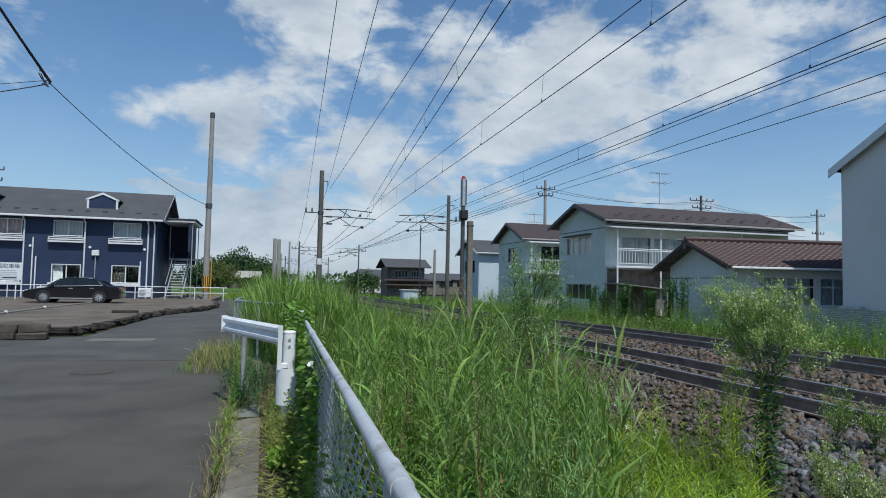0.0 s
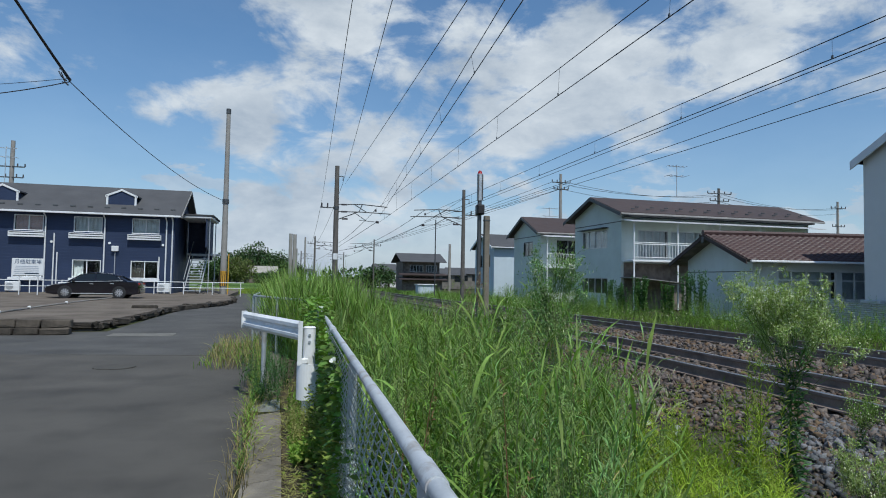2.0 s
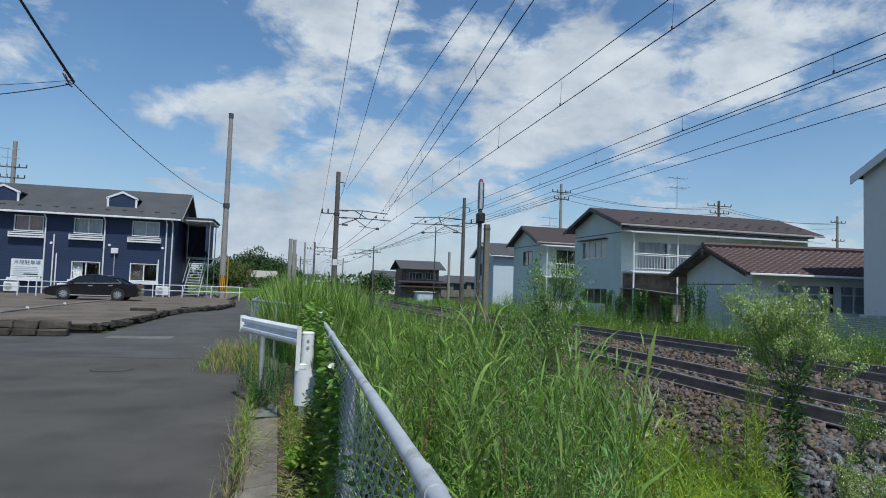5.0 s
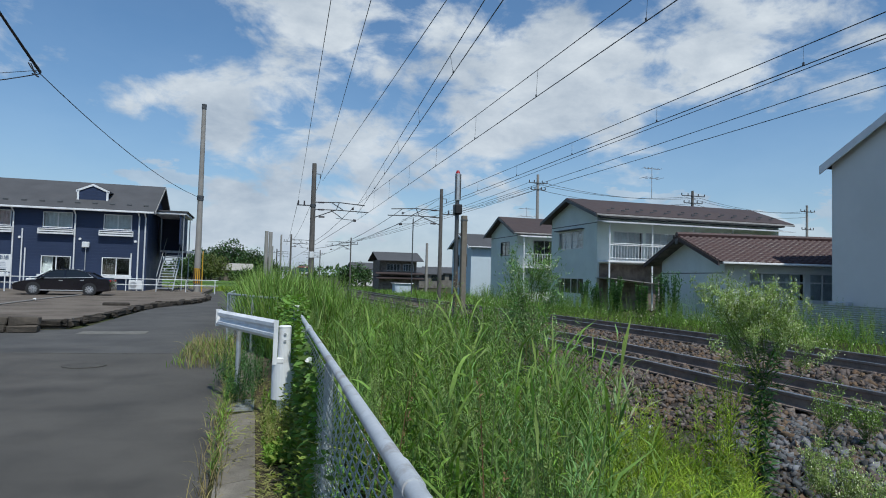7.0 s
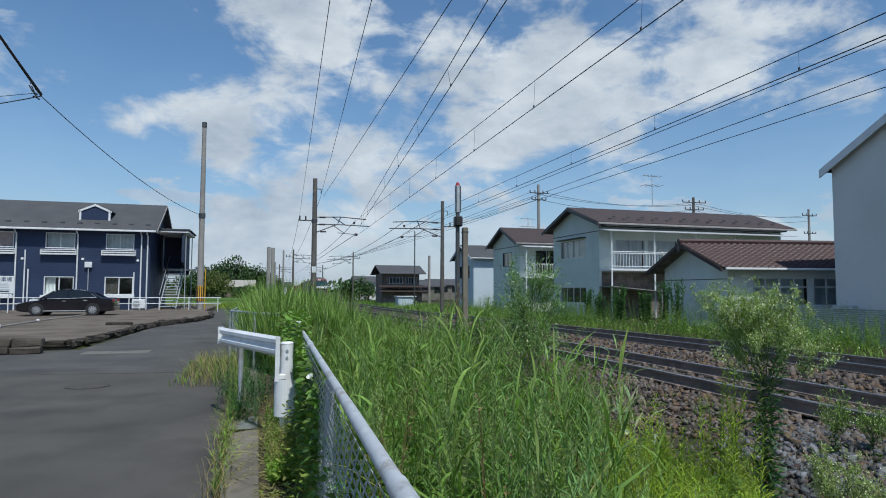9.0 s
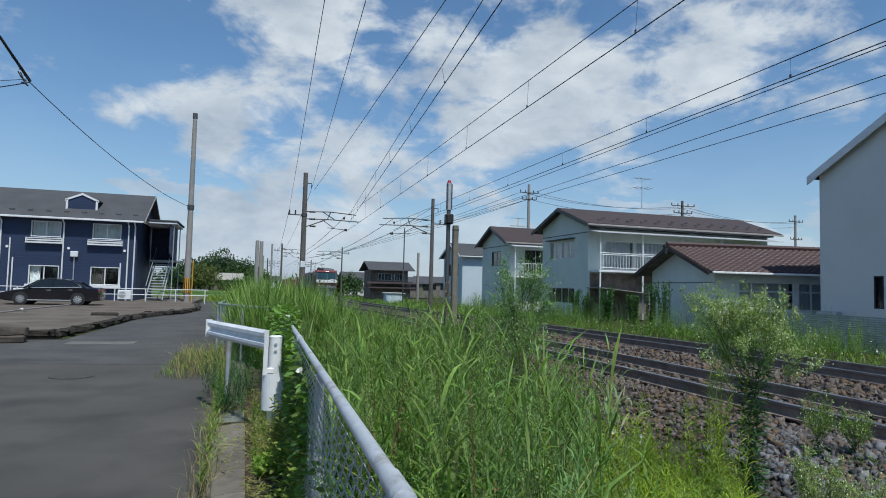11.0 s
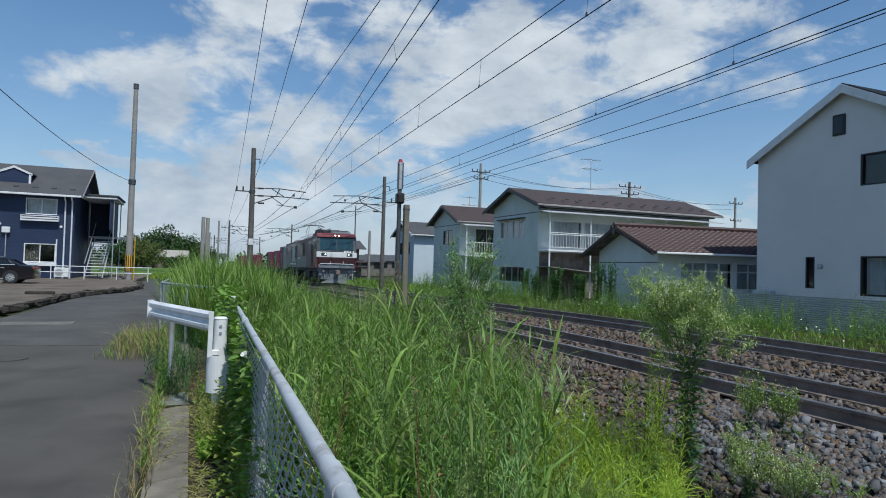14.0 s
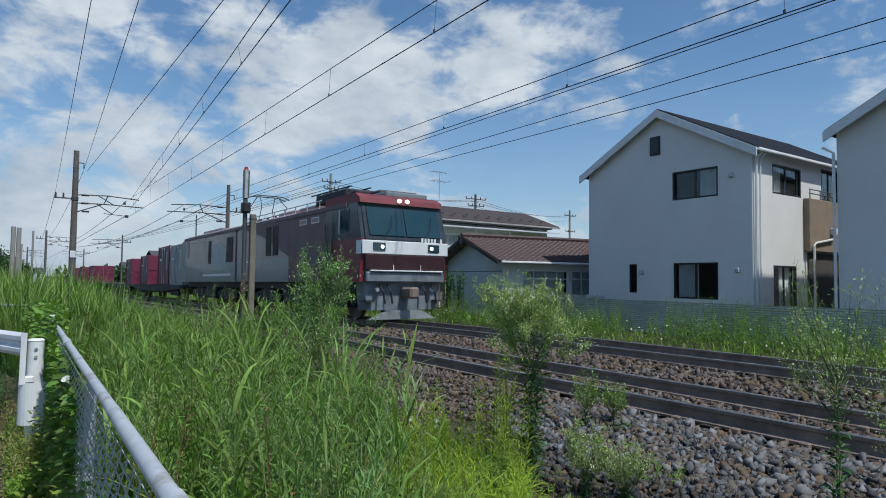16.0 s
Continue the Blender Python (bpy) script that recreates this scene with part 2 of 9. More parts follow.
M_ROOFGREY = mat("grey_shingle", (0.083, 0.084, 0.09), 0.9, var=0.15, scale=1.0, fine=25, bump=0.5, dist=0.02, bands=(2, 0.12), spec=0.3)
M_ROOFBROWN = mat("brown_sheet_roof", (0.06, 0.042, 0.04), 0.75, var=0.15, scale=0.9, fine=15, bump=0.3, dist=0.02, bands=(2, 0.16), stain=((0.045, 0.032, 0.03), 0.8, 0.5))
M_TILE = mat("brown_roof_tile", (0.062, 0.032, 0.031), 0.6, var=0.22, scale=2.0, fine=20, bump=0.2, stain=((0.06, 0.035, 0.033), 1.0, 0.5))
M_ROOFBLACK = mat("dark_slate_roof", (0.017, 0.019, 0.026), 0.92, spec=0.15, var=0.15, scale=1.0, bump=0.3, bands=(2, 0.15))
M_SAGE = mat("sage_stucco", (0.64, 0.70, 0.655), 0.92, var=0.07, scale=0.7, fine=50, bump=0.25, stain=((0.54, 0.59, 0.555), 0.5, 0.6), spec=0.2)
M_PALESTUCCO = mat("pale_stucco", (0.74, 0.765, 0.75), 0.92, var=0.07, scale=0.7, fine=50, bump=0.25, stain=((0.62, 0.65, 0.63), 0.5, 0.6), spec=0.2)
M_BLUEWALL = mat("pale_blue_wall", (0.52, 0.60, 0.66), 0.9, var=0.06, scale=0.7, fine=50, bump=0.2, spec=0.2)
M_WHITEWALL = mat("off_white_siding", (0.71, 0.70, 0.68), 0.88, var=0.05, scale=0.5, fine=60, bump=0.2, stain=((0.65, 0.64, 0.61), 0.4, 0.5), spec=0.25)
M_TANWALL = mat("tan_siding", (0.25, 0.19, 0.14), 0.85, var=0.15, bump=0.2)
M_TRIM = mat("white_trim", (0.74, 0.75, 0.76), 0.5, var=0.05, scale=2, bump=0.05, stain=((0.5, 0.5, 0.48), 1.5, 0.35))
M_GUTTERGREY = mat("weathered_gutter", (0.30, 0.29, 0.28), 0.7, var=0.15, scale=2, bump=0.05)
M_DARKFRAME = mat("black_window_frame", (0.02, 0.02, 0.022), 0.4, metal=0.3, var=0.1, bump=0)
M_ALU = mat("aluminium_frame", (0.55, 0.56, 0.57), 0.4, metal=0.6, var=0.08, bump=0)
M_CURTAIN = mat("pale_curtain", (0.62, 0.63, 0.62), 0.95, var=0.12, scale=3, bump=0.3, bands=(0, 0.14))
M_PINKCURTAIN = mat("pink_curtain", (0.60, 0.36, 0.34), 0.95, var=0.12, scale=3, bump=0.3, bands=(0, 0.14))
# near-black colour that paints the darkness of unlit rooms and the porch
M_ROOMSHADE = mat("room_and_porch_shade", (0.07, 0.062, 0.055), 0.95, var=0.2, bump=0.05)
M_OLDWOOD = mat("weathered_boards", (0.14, 0.115, 0.095), 0.9, var=0.3, scale=2.5, fine=25, bump=0.5, bands=(0, 0.18), c2=(0.2, 0.17, 0.145))
M_GLASS = glass("window_glass")
M_CORR = mat("corrugated_sheet", (0.50, 0.51, 0.52), 0.5, metal=0.25, var=0.12, scale=1.5, bump=0.05, stain=((0.33, 0.3, 0.27), 0.9, 0.5))
M_CARPAINT = mat("black_plum_car_paint", (0.008, 0.006, 0.011), 0.15, metal=0.3, var=0.05, bump=0, coat=1.0, gloss_var=0.03)
M_CARGLASS = mat("car_glass", (0.012, 0.016, 0.02), 0.06, var=0.05, bump=0, spec=0.5, gloss_var=0.01)
M_CHROME = mat("chrome", (0.55, 0.55, 0.56), 0.35, metal=0.6, var=0.03, bump=0, gloss_var=0.03)
M_REDLENS = mat("red_lens", (0.35, 0.02, 0.02), 0.2, var=0.1, bump=0)
M_YELLOW = mat("yellow_guard", (0.65, 0.36, 0.03), 0.6, var=0.15, bump=0.05)
M_SIGNWHITE = mat("sign_board", (0.72, 0.73, 0.74), 0.5, var=0.05, bump=0.02)
M_INK = mat("sign_ink", (0.09, 0.13, 0.2), 0.6, var=0.1, bump=0)
M_LEAF = mat("weed_leaf", (0.135, 0.25, 0.036), 0.6, var=0.45, scale=1.7, bump=0, island=0.35, transl=0.32, c2=(0.175, 0.30, 0.055), spec=0.35)
M_LEAF2 = mat("goldenrod_leaf", (0.17, 0.30, 0.042), 0.6, var=0.45, scale=1.7, bump=0, island=0.3, transl=0.35, c2=(0.24, 0.37, 0.06), spec=0.35)
M_REED = mat("reed_leaf", (0.185, 0.305, 0.058), 0.55, var=0.45, scale=1.7, bump=0, island=0.3, transl=0.35, c2=(0.25, 0.37, 0.08), spec=0.4)
M_YOUNG = mat("young_grass", (0.29, 0.42, 0.042), 0.6, var=0.45, scale=1.7, bump=0, island=0.3, transl=0.4, c2=(0.36, 0.46, 0.055), spec=0.3)
M_DRY = mat("dry_grass", (0.36, 0.30, 0.13), 0.8, var=0.2, scale=1.0, bump=0, island=0.3, transl=0.25, c2=(0.26, 0.28, 0.09), spec=0.2)
M_STALK = mat("stalk", (0.15, 0.20, 0.07), 0.7, var=0.25, bump=0, island=0.25, spec=0.2)
M_BROWNSTALK = mat("dead_stalk", (0.20, 0.115, 0.06), 0.8, var=0.3, bump=0, island=0.3, spec=0.2)
M_FLOWER = mat("pale_flower", (0.68, 0.70, 0.48), 0.7, var=0.1, bump=0, island=0.2, transl=0.2)
M_TREE = mat("tree_leaf", (0.05, 0.10, 0.032), 0.7, var=0.3, scale=0.25, bump=0, island=0.4, transl=0.15, c2=(0.075, 0.135, 0.042), spec=0.3)
M_WILLOW = mat("pale_tree_leaf", (0.15, 0.18, 0.055), 0.7, var=0.2, scale=0.3, bump=0, island=0.35, transl=0.2, spec=0.3)
M_BARK = mat("bark", (0.09, 0.07, 0.055), 0.95, var=0.3, scale=4, bump=0.5)
# rolling stock
M_LOCORED = mat("maroon_paint", (0.18, 0.024, 0.038), 0.38, var=0.15, scale=1.2, bump=0.03, coat=0.35, stain=((0.15, 0.035, 0.04), 0.8, 0.4))
M_LOCODULL = mat("maroon_grey_paint", (0.24, 0.165, 0.175), 0.42, var=0.12, scale=0.7, bump=0.04, coat=0.3, stain=((0.15, 0.12, 0.12), 0.6, 0.5))
M_LOCOGREY = mat("grey_paint", (0.20, 0.225, 0.24), 0.42, var=0.12, scale=0.8, bump=0.03, coat=0.3, stain=((0.10, 0.11, 0.115), 0.7, 0.5))
M_LOCODARK = mat("dark_grey_paint", (0.028, 0.036, 0.043), 0.35, var=0.15, bump=0.02, coat=0.4)
M_LOCOWHITE = mat("loco_white_band", (0.72, 0.73, 0.73), 0.4, var=0.06, bump=0.02)
M_LOCOBROWN = mat("dark_red_skirt", (0.035, 0.010, 0.012), 0.5, var=0.2, bump=0.03)
M_BOGIE = mat("bogie_grey", (0.04, 0.046, 0.055), 0.7, metal=0.2, var=0.3, scale=3, bump=0.2, stain=((0.06, 0.045, 0.035), 1.5, 0.6))
M_PLOUGH = mat("plough_grey", (0.25, 0.27, 0.28), 0.6, var=0.2, bump=0.1)
M_SKIRT = mat("skirt_grey", (0.19, 0.22, 0.25), 0.6, metal=0.1, var=0.3, scale=3, bump=0.1, stain=((0.05, 0.045, 0.045), 2.0, 0.6))
M_LOUVRE = mat("dark_louvre", (0.018, 0.02, 0.024), 0.55, var=0.2, bump=0.2, bands=(2, 0.06), spec=0.3)
M_CABGLASS = mat("cab_glass", (0.02, 0.055, 0.07), 0.06, var=0.1, bump=0, spec=0.6, gloss_var=0.02)
M_CONTAINER = mat("container_maroon", (0.15, 0.02, 0.055), 0.55, var=0.15, scale=1.0, bump=0.04, stain=((0.13, 0.04, 0.045), 0.8, 0.5))
M_CONTGREY = mat("container_grey", (0.34, 0.33, 0.33), 0.55, var=0.12, scale=1.0, bump=0.04, stain=((0.22, 0.2, 0.19), 0.8, 0.5))
M_HEADLAMP = glow("headlamp_glow", (1.0, 0.90, 0.72), 2.2)


# ---------------------------------------------------------------- mesh helpers
class Mesh:
    """Collects vertices and faces for one mesh."""

    def __init__(self):
        self.v, self.f = [], []

    def add(self, verts, faces):
        o = len(self.v)
        self.v += [tuple(p) for p in verts]
        self.f += [tuple(i + o for i in f) for f in faces]
        return self

    def box(self, c, s, b=0.0, m=None):
        """A box at centre c, of full sizes s, with chamfered edges of width b."""
        hx, hy, hz = (k / 2 for k in s)
        if not b:
            vs = [(x, y, z) for x in (-hx, hx) for y in (-hy, hy) for z in (-hz, hz)]
            fs = [(0, 1, 3, 2), (4, 6, 7, 5), (0, 4, 5, 1), (2, 3, 7, 6), (0, 2, 6, 4), (1, 5, 7, 3)]
        else:
            b = min(b, hx * 0.9, hy * 0.9, hz * 0.9)
            bm = bmesh.new()
            bmesh.ops.create_cube(bm, size=1.0)
            for v in bm.verts:
                v.co = Vector((v.co.x * 2 * hx, v.co.y * 2 * hy, v.co.z * 2 * hz))
            bmesh.ops.bevel(bm, geom=bm.edges[:], offset=b, segments=1, affect="EDGES")
            bm.verts.index_update()
            vs = [tuple(v.co) for v in bm.verts]
            fs = [tuple(v.index for v in f.verts) for f in bm.faces]
            bm.free()
        M = (m or Matrix()) if m is not None else None
        out = []
        for p in vs:
            q = Vector(p)
            if M is not None:
                q = M @ q
            out.append((q.x + c[0], q.y + c[1], q.z + c[2]))
        return self.add(out, fs)

    def tube(self, a, b, r, r2=None, n=10, caps=True):
        a, b = Vector(a), Vector(b)
        r2 = r if r2 is None else r2
        d = (b - a).normalized()
        u = d.orthogonal().normalized()
        w = d.cross(u)
        vs, fs = [], []
        for p, k in ((a, r), (b, r2)):
            for i in range(n):
                t = 2 * math.pi * i / n
                vs.append(p + (u * math.cos(t) + w * math.sin(t)) * k)
        for i in range(n):
            j = (i + 1) % n
            fs.append((i, j, n + j, n + i))
        if caps:
            fs += [tuple(range(n - 1, -1, -1)), tuple(range(n, 2 * n))]
        return self.add(vs, fs)

    def path(self, pts, r, n=6):
        """A round bar through the points."""
        pts = [Vector(p) for p in pts]
        vs, fs = [], []
        for k, p in enumerate(pts):
            d = (pts[min(k + 1, len(pts) - 1)] - pts[max(k - 1, 0)]).normalized()
            u = d.cross(Vector((0.13, 0.21, 0.97))).normalized() if abs(d.z) < 0.95 else d.cross(Vector((1, 0, 0))).normalized()
            w = d.cross(u)
            for i in range(n):
                t = 2 * math.pi * i / n
                vs.append(p + (u * math.cos(t) + w * math.sin(t)) * r)
        for k in range(len(pts) - 1):
            for i in range(n):
                j = (i + 1) % n
                fs.append((k * n + i, k * n + j, (k + 1) * n + j, (k + 1) * n + i))
        fs += [tuple(range(n - 1, -1, -1)), tuple(range((len(pts) - 1) * n, len(pts) * n))]
        return self.add(vs, fs)

    def prism(self, poly, axis, a, b):
        """The polygon (two coordinates a point) swept along axis 'x' or 'y' or 'z' from a to b."""
        n = len(poly)

        def at(p, k):
            return {"x": (k, p[0], p[1]), "y": (p[0], k, p[1]), "z": (p[0], p[1], k)}[axis]
        vs = [at(p, a) for p in poly] + [at(p, b) for p in poly]
        fs = [(i, (i + 1) % n, n + (i + 1) % n, n + i) for i in range(n)]
        fs += [tuple(range(n - 1, -1, -1)), tuple(range(n, 2 * n))]
        return self.add(vs, fs)

    def data(self, name, material, smooth=False):
        me = bpy.data.meshes.new(name)
        me.from_pydata(self.v, [], self.f)
        me.materials.append(material)
        bm = bmesh.new()
        bm.from_mesh(me)
        bmesh.ops.recalc_face_normals(bm, faces=bm.faces[:])
        bm.to_mesh(me)
        bm.free()
        if smooth:
            for p in me.polygons:
                p.use_smooth = True
            me.set_sharp_from_angle(angle=radians(40))
        me.update()
        return me


def part(name, mesh, material, parent=None, label="", smooth=False):
    ob = new(name, mesh.data(name, material, smooth))
    if parent is not None:
        ob.parent = parent
    if label:
        ob["label"] = label
    return ob


def thing(name, label, category, group="", at=None, kind=""):
    ob = new(name)
    ob.empty_display_size = 0.2
    if at is not None:
        ob.matrix_basis = at
    return tagged(ob, label, category, group, kind)


def soup(name, verts, faces, material, smooth=False):
    """A mesh from arrays: verts (n, 3), faces (m, 3 or 4)."""
    me = bpy.data.meshes.new(name)
    k = faces.shape[1]
    me.vertices.add(len(verts))
    me.vertices.foreach_set("co", np.ascontiguousarray(verts, dtype=np.float32).ravel())
    me.loops.add(len(faces) * k)
    me.loops.foreach_set("vertex_index", np.ascontiguousarray(faces, dtype=np.int32).ravel())
    me.polygons.add(len(faces))
    me.polygons.foreach_set("loop_start", np.arange(0, len(faces) * k, k, dtype=np.int32))
    me.update(calc_edges=True)
    me.materials.append(material)
    if smooth:
        me.polygons.foreach_set("use_smooth", np.ones(len(faces), dtype=bool))
    return me


ROLL = np.random.default_rng(77)


def strips(base, azim, tilt, length, width, bend, nseg=4, twist=None, taper=1.0, shape="blade"):
    """Many tapering leaves at once: base (n, 3), azimuth it leans to, tilt from upright, length, width, bend added along it."""
    n = len(base)
    s = np.linspace(0, 1, nseg + 1)
    th = tilt[:, None] + bend[:, None] * s[None, :] ** 1.5
    step = length[:, None] / nseg
    dh = np.sin(th) * step
    dz = np.cos(th) * step
    h = np.concatenate([np.zeros((n, 1)), np.cumsum(dh[:, 1:], 1)], 1)
    z = np.concatenate([np.zeros((n, 1)), np.cumsum(dz[:, 1:], 1)], 1)
    c, sn = np.cos(azim)[:, None], np.sin(azim)[:, None]
    px, py, pz = base[:, 0:1] + h * c, base[:, 1:2] + h * sn, base[:, 2:3] + z
    if shape == "blade":
        prof = np.minimum(1.0, 0.55 + 1.6 * s) * np.sqrt(np.clip(1 - s, 0.0, 1)) + 0.02
    else:
        prof = np.sin(np.pi * np.clip(s * 0.92 + 0.05, 0, 1)) + 0.03
    w = width[:, None] * prof[None, :] / 2
    ta = azim + np.pi / 2 if twist is None else azim + twist
    # each leaf rolls about its own midrib
    roll = ROLL.uniform(-1.0, 1.0, n) * (0.95 if shape == "leaf" else 0.5)
    cr = np.cos(roll)[:, None]
    ox, oy, oz = np.cos(ta)[:, None] * w * cr, np.sin(ta)[:, None] * w * cr, np.sin(roll)[:, None] * w * np.sin(th)
    left = np.stack([px - ox, py - oy, pz - oz], -1)
    right = np.stack([px + ox, py + oy, pz + oz], -1)
    v = np.stack([left, right], 2).reshape(n, -1, 3)
    m = 2 * (nseg + 1)
    k = np.arange(nseg)
    f = np.stack([2 * k, 2 * k + 1, 2 * k + 3, 2 * k + 2], -1)
    f = (f[None] + (np.arange(n) * m)[:, None, None]).reshape(-1, 4)
    return v.reshape(-1, 3), f


def merge(parts):
    vs, fs, o = [], [], 0
    for v, f in parts:
        vs.append(v)
        fs.append(f + o)
        o += len(v)
    return np.concatenate(vs), np.concatenate(fs)


# ---------------------------------------------------------------- lie of the land
def smooth01(t):
    t = np.clip(t, 0, 1)
    return t * t * (3 - 2 * t)


def track_dx(y):
    """How far the line has swung aside at y metres along it."""
    return 1.25 * smooth01((np.asarray(y, float) - 38) / 52)


def track_dz(y):
    """The line falls gently away."""
    y = np.asarray(y, float)
    return -0.009 * np.clip(y - 12, 0, 48) - 0.004 * np.clip(y - 60, 0, 120)


NEAR_X, FAR_X, RAIL_Z, GAUGE = 6.27, 9.95, 0.38, 1.13


def ground_z(x, y):
    x, y = np.asarray(x, float), np.asarray(y, float)
    fall = track_dz(y) * smooth01((x + 0.5) / 3.0) - 0.1 * smooth01((y - 45) / 40) * (1 - smooth01((x + 0.5) / 3.0))
    verge = 0.06 * smooth01((x - 0.3) / 1.2) * (1 - smooth01((x - 3.0) / 1.2))
    rough = 0.03 * np.sin(x * 2.1 + y * 0.7) * np.sin(y * 1.7 - x * 0.9) * smooth01((x - 0.4) / 0.5)
    return -0.03 + fall + verge + rough * (x < 60)


def build_ground():
    xs = np.concatenate([[-2500, -900, -400, -200, -120, -70, -40, -25], np.arange(-16, -1, 3.0), np.arange(-0.6, 5, 0.35), np.arange(5, 22, 1.5),
                         [24, 28, 34, 45, 70, 120, 250, 600, 2500]])
    ys = np.concatenate([[-2500, -700, -250, -100, -50, -25, -12, -6], np.arange(-3, 20, 0.6), np.arange(20, 60, 2.5), [62, 68, 76, 86, 100, 120, 150, 200, 300, 500, 900, 2500]])
    gx, gy = np.meshgrid(xs, ys)
    v = np.stack([gx, gy, ground_z(gx, gy)], -1).reshape(-1, 3)
    nx, ny = len(xs), len(ys)
    i = (np.arange(ny - 1)[:, None] * nx + np.arange(nx - 1)[None]).ravel()
    f = np.stack([i, i + 1, i + nx + 1, i + nx], -1)
    ob = new("ground", soup("ground", v, f, M_SOIL, True))
    tagged(ob, "dark weedy soil ground reaching to the horizon", "ground", kind="structure")


build_ground()


def sheet(name, poly, z, thick, material, label, category, kind="structure"):
    m = Mesh().prism(poly, "z", z - thick, z)
    return tagged(part(name, m, material), label, category, kind=kind)


sheet("road", [(-40, -30), (-0.31, -30), (-0.31, 12.7), (-4.6, 13.3), (-12, 14.0), (-40, 14.6)], 0.0, 0.12, M_ASPHALT, "smooth dark grey asphalt lane", "road")
sheet("old_road", [(-40, 14.604), (-12, 14.004), (-4.6, 13.304), (-0.31, 12.704), (-0.35, 20), (-0.55, 34), (-0.9, 62), (-3.0, 62), (-3.0, 36), (-4.05, 27), (-4.35, 18.2), (-7, 17.6), (-40, 18.5)],
      0.0, 0.1, M_ASPHALT2, "worn paler asphalt lane with patches", "road")


def lot():
    """The gravel car park, a hand's breadth above the lane, with its crumbling edge."""
    edge = [(-60, 19.4), (-30, 19.2), (-12, 18.6), (-7.2, 18.3), (-4.75, 18.7), (-4.45, 22.5), (-4.25, 27), (-3.55, 30.4), (-2.75, 32.4), (-2.5, 36), (-2.7, 40), (-3.2, 43.5), (-60, 62)]
    m = Mesh()
    pts = []
    for (x0, y0), (x1, y1) in zip(edge[:-2], edge[1:-1]):
        n = max(2, int(math.hypot(x1 - x0, y1 - y0) / 0.35)) if x0 > -13 else 3
        for k in range(n):
            t = k / n
            j = 0.06 * math.sin(17.3 * (x0 + t * (x1 - x0)) + 5.1 * (y0 + t * (y1 - y0)))
            pts.append((x0 + (x1 - x0) * t + j, y0 + (y1 - y0) * t + j))
    pts += [edge[-2], (-3.2, 62), (-60, 62)]
    m.prism(pts, "z", -0.1, 0.2)
    ob = part("car_park", m, M_DIRT)
    tagged(ob, "brown gravel car park with a crumbling edge", "car park", kind="structure")
    rnd = random.Random(4)
    kerb = thing("lot_edge", "dark broken asphalt lip along the gravel car park", "kerb", kind="structure")
    lip = pts[:]
    d = 0.0
    shapes = []
    for k in range(8):
        bm = Mesh().box((0, 0, 0), (1.0, 0.2, 0.15), 0.03)
        bm.v = [(x + rnd.uniform(-.05, .05), y + rnd.uniform(-.035, .035), z + rnd.uniform(-.03, .03)) for x, y, z in bm.v]
        shapes.append(bm.data("kerb_lump", M_DARKLIP))
    for (x0, y0), (x1, y1) in zip(lip[:-3], lip[1:-2]):
        if x0 < -13 or y0 > 43:
            continue
        d += math.hypot(x1 - x0, y1 - y0)
        if d > 0.6:
            d = 0
            o = new("lump", rnd.choice(shapes))
            o.parent = kerb
            o.matrix_basis = pose(x0, y0, 0.10 + rnd.uniform(-.03, .03), rnd.uniform(-8, 8), rnd.uniform(-5, 5), math.degrees(math.atan2(y1 - y0, x1 - x0)) + rnd.uniform(-8, 8))


M_DARKLIP = mat("broken_asphalt", (0.045, 0.04, 0.035), 0.95, var=0.35, scale=3, fine=30, bump=0.8, dist=0.04, c2=(0.07, 0.06, 0.05), spec=0.2)
lot()


def block_wall():
    """Low course of weathered stone blocks at the corner of the car park."""
    rnd = random.Random(11)
    w = thing("stone_edging", "low weathered dark stone edging along the car park", "stone edging")
    x = -4.95
    while x > -13.5:
        ln = rnd.uniform(0.5, 0.85)
        for row, (h, dy) in enumerate(((0.17, 0.0), (0.2, 0.12))):
            if row == 0 or rnd.random() < 0.8:
                m = Mesh().box((0, 0, 0), (ln - 0.02, 0.3, h), 0.025)
                m.v = [(a + rnd.uniform(-.015, .015), b + rnd.uniform(-.02, .02), c + rnd.uniform(-.012, .012)) for a, b, c in m.v]
                o = part("stone", m, M_DARKLIP if rnd.random() < 0.6 else M_OLDSTONE, w)
                o.matrix_basis = pose(x - ln / 2, 17.35 + dy + 0.03 * x * 0, h / 2 + row * 0.17, 0, rnd.uniform(-1, 1), rnd.uniform(-2, 2))
        x -= ln


M_OLDSTONE = mat("old_stone", (0.10, 0.085, 0.07), 0.95, var=0.3, scale=4, fine=30, bump=0.7, dist=0.03, spec=0.2)
block_wall()


M_GUTTER = mat("gutter_concrete", (0.19, 0.165, 0.135), 0.95, var=0.3, scale=2.5, fine=40, bump=0.5, dist=0.02, c2=(0.24, 0.22, 0.185), stain=((0.10, 0.075, 0.05), 1.2, 0.7), per_object=0.2, spec=0.2)


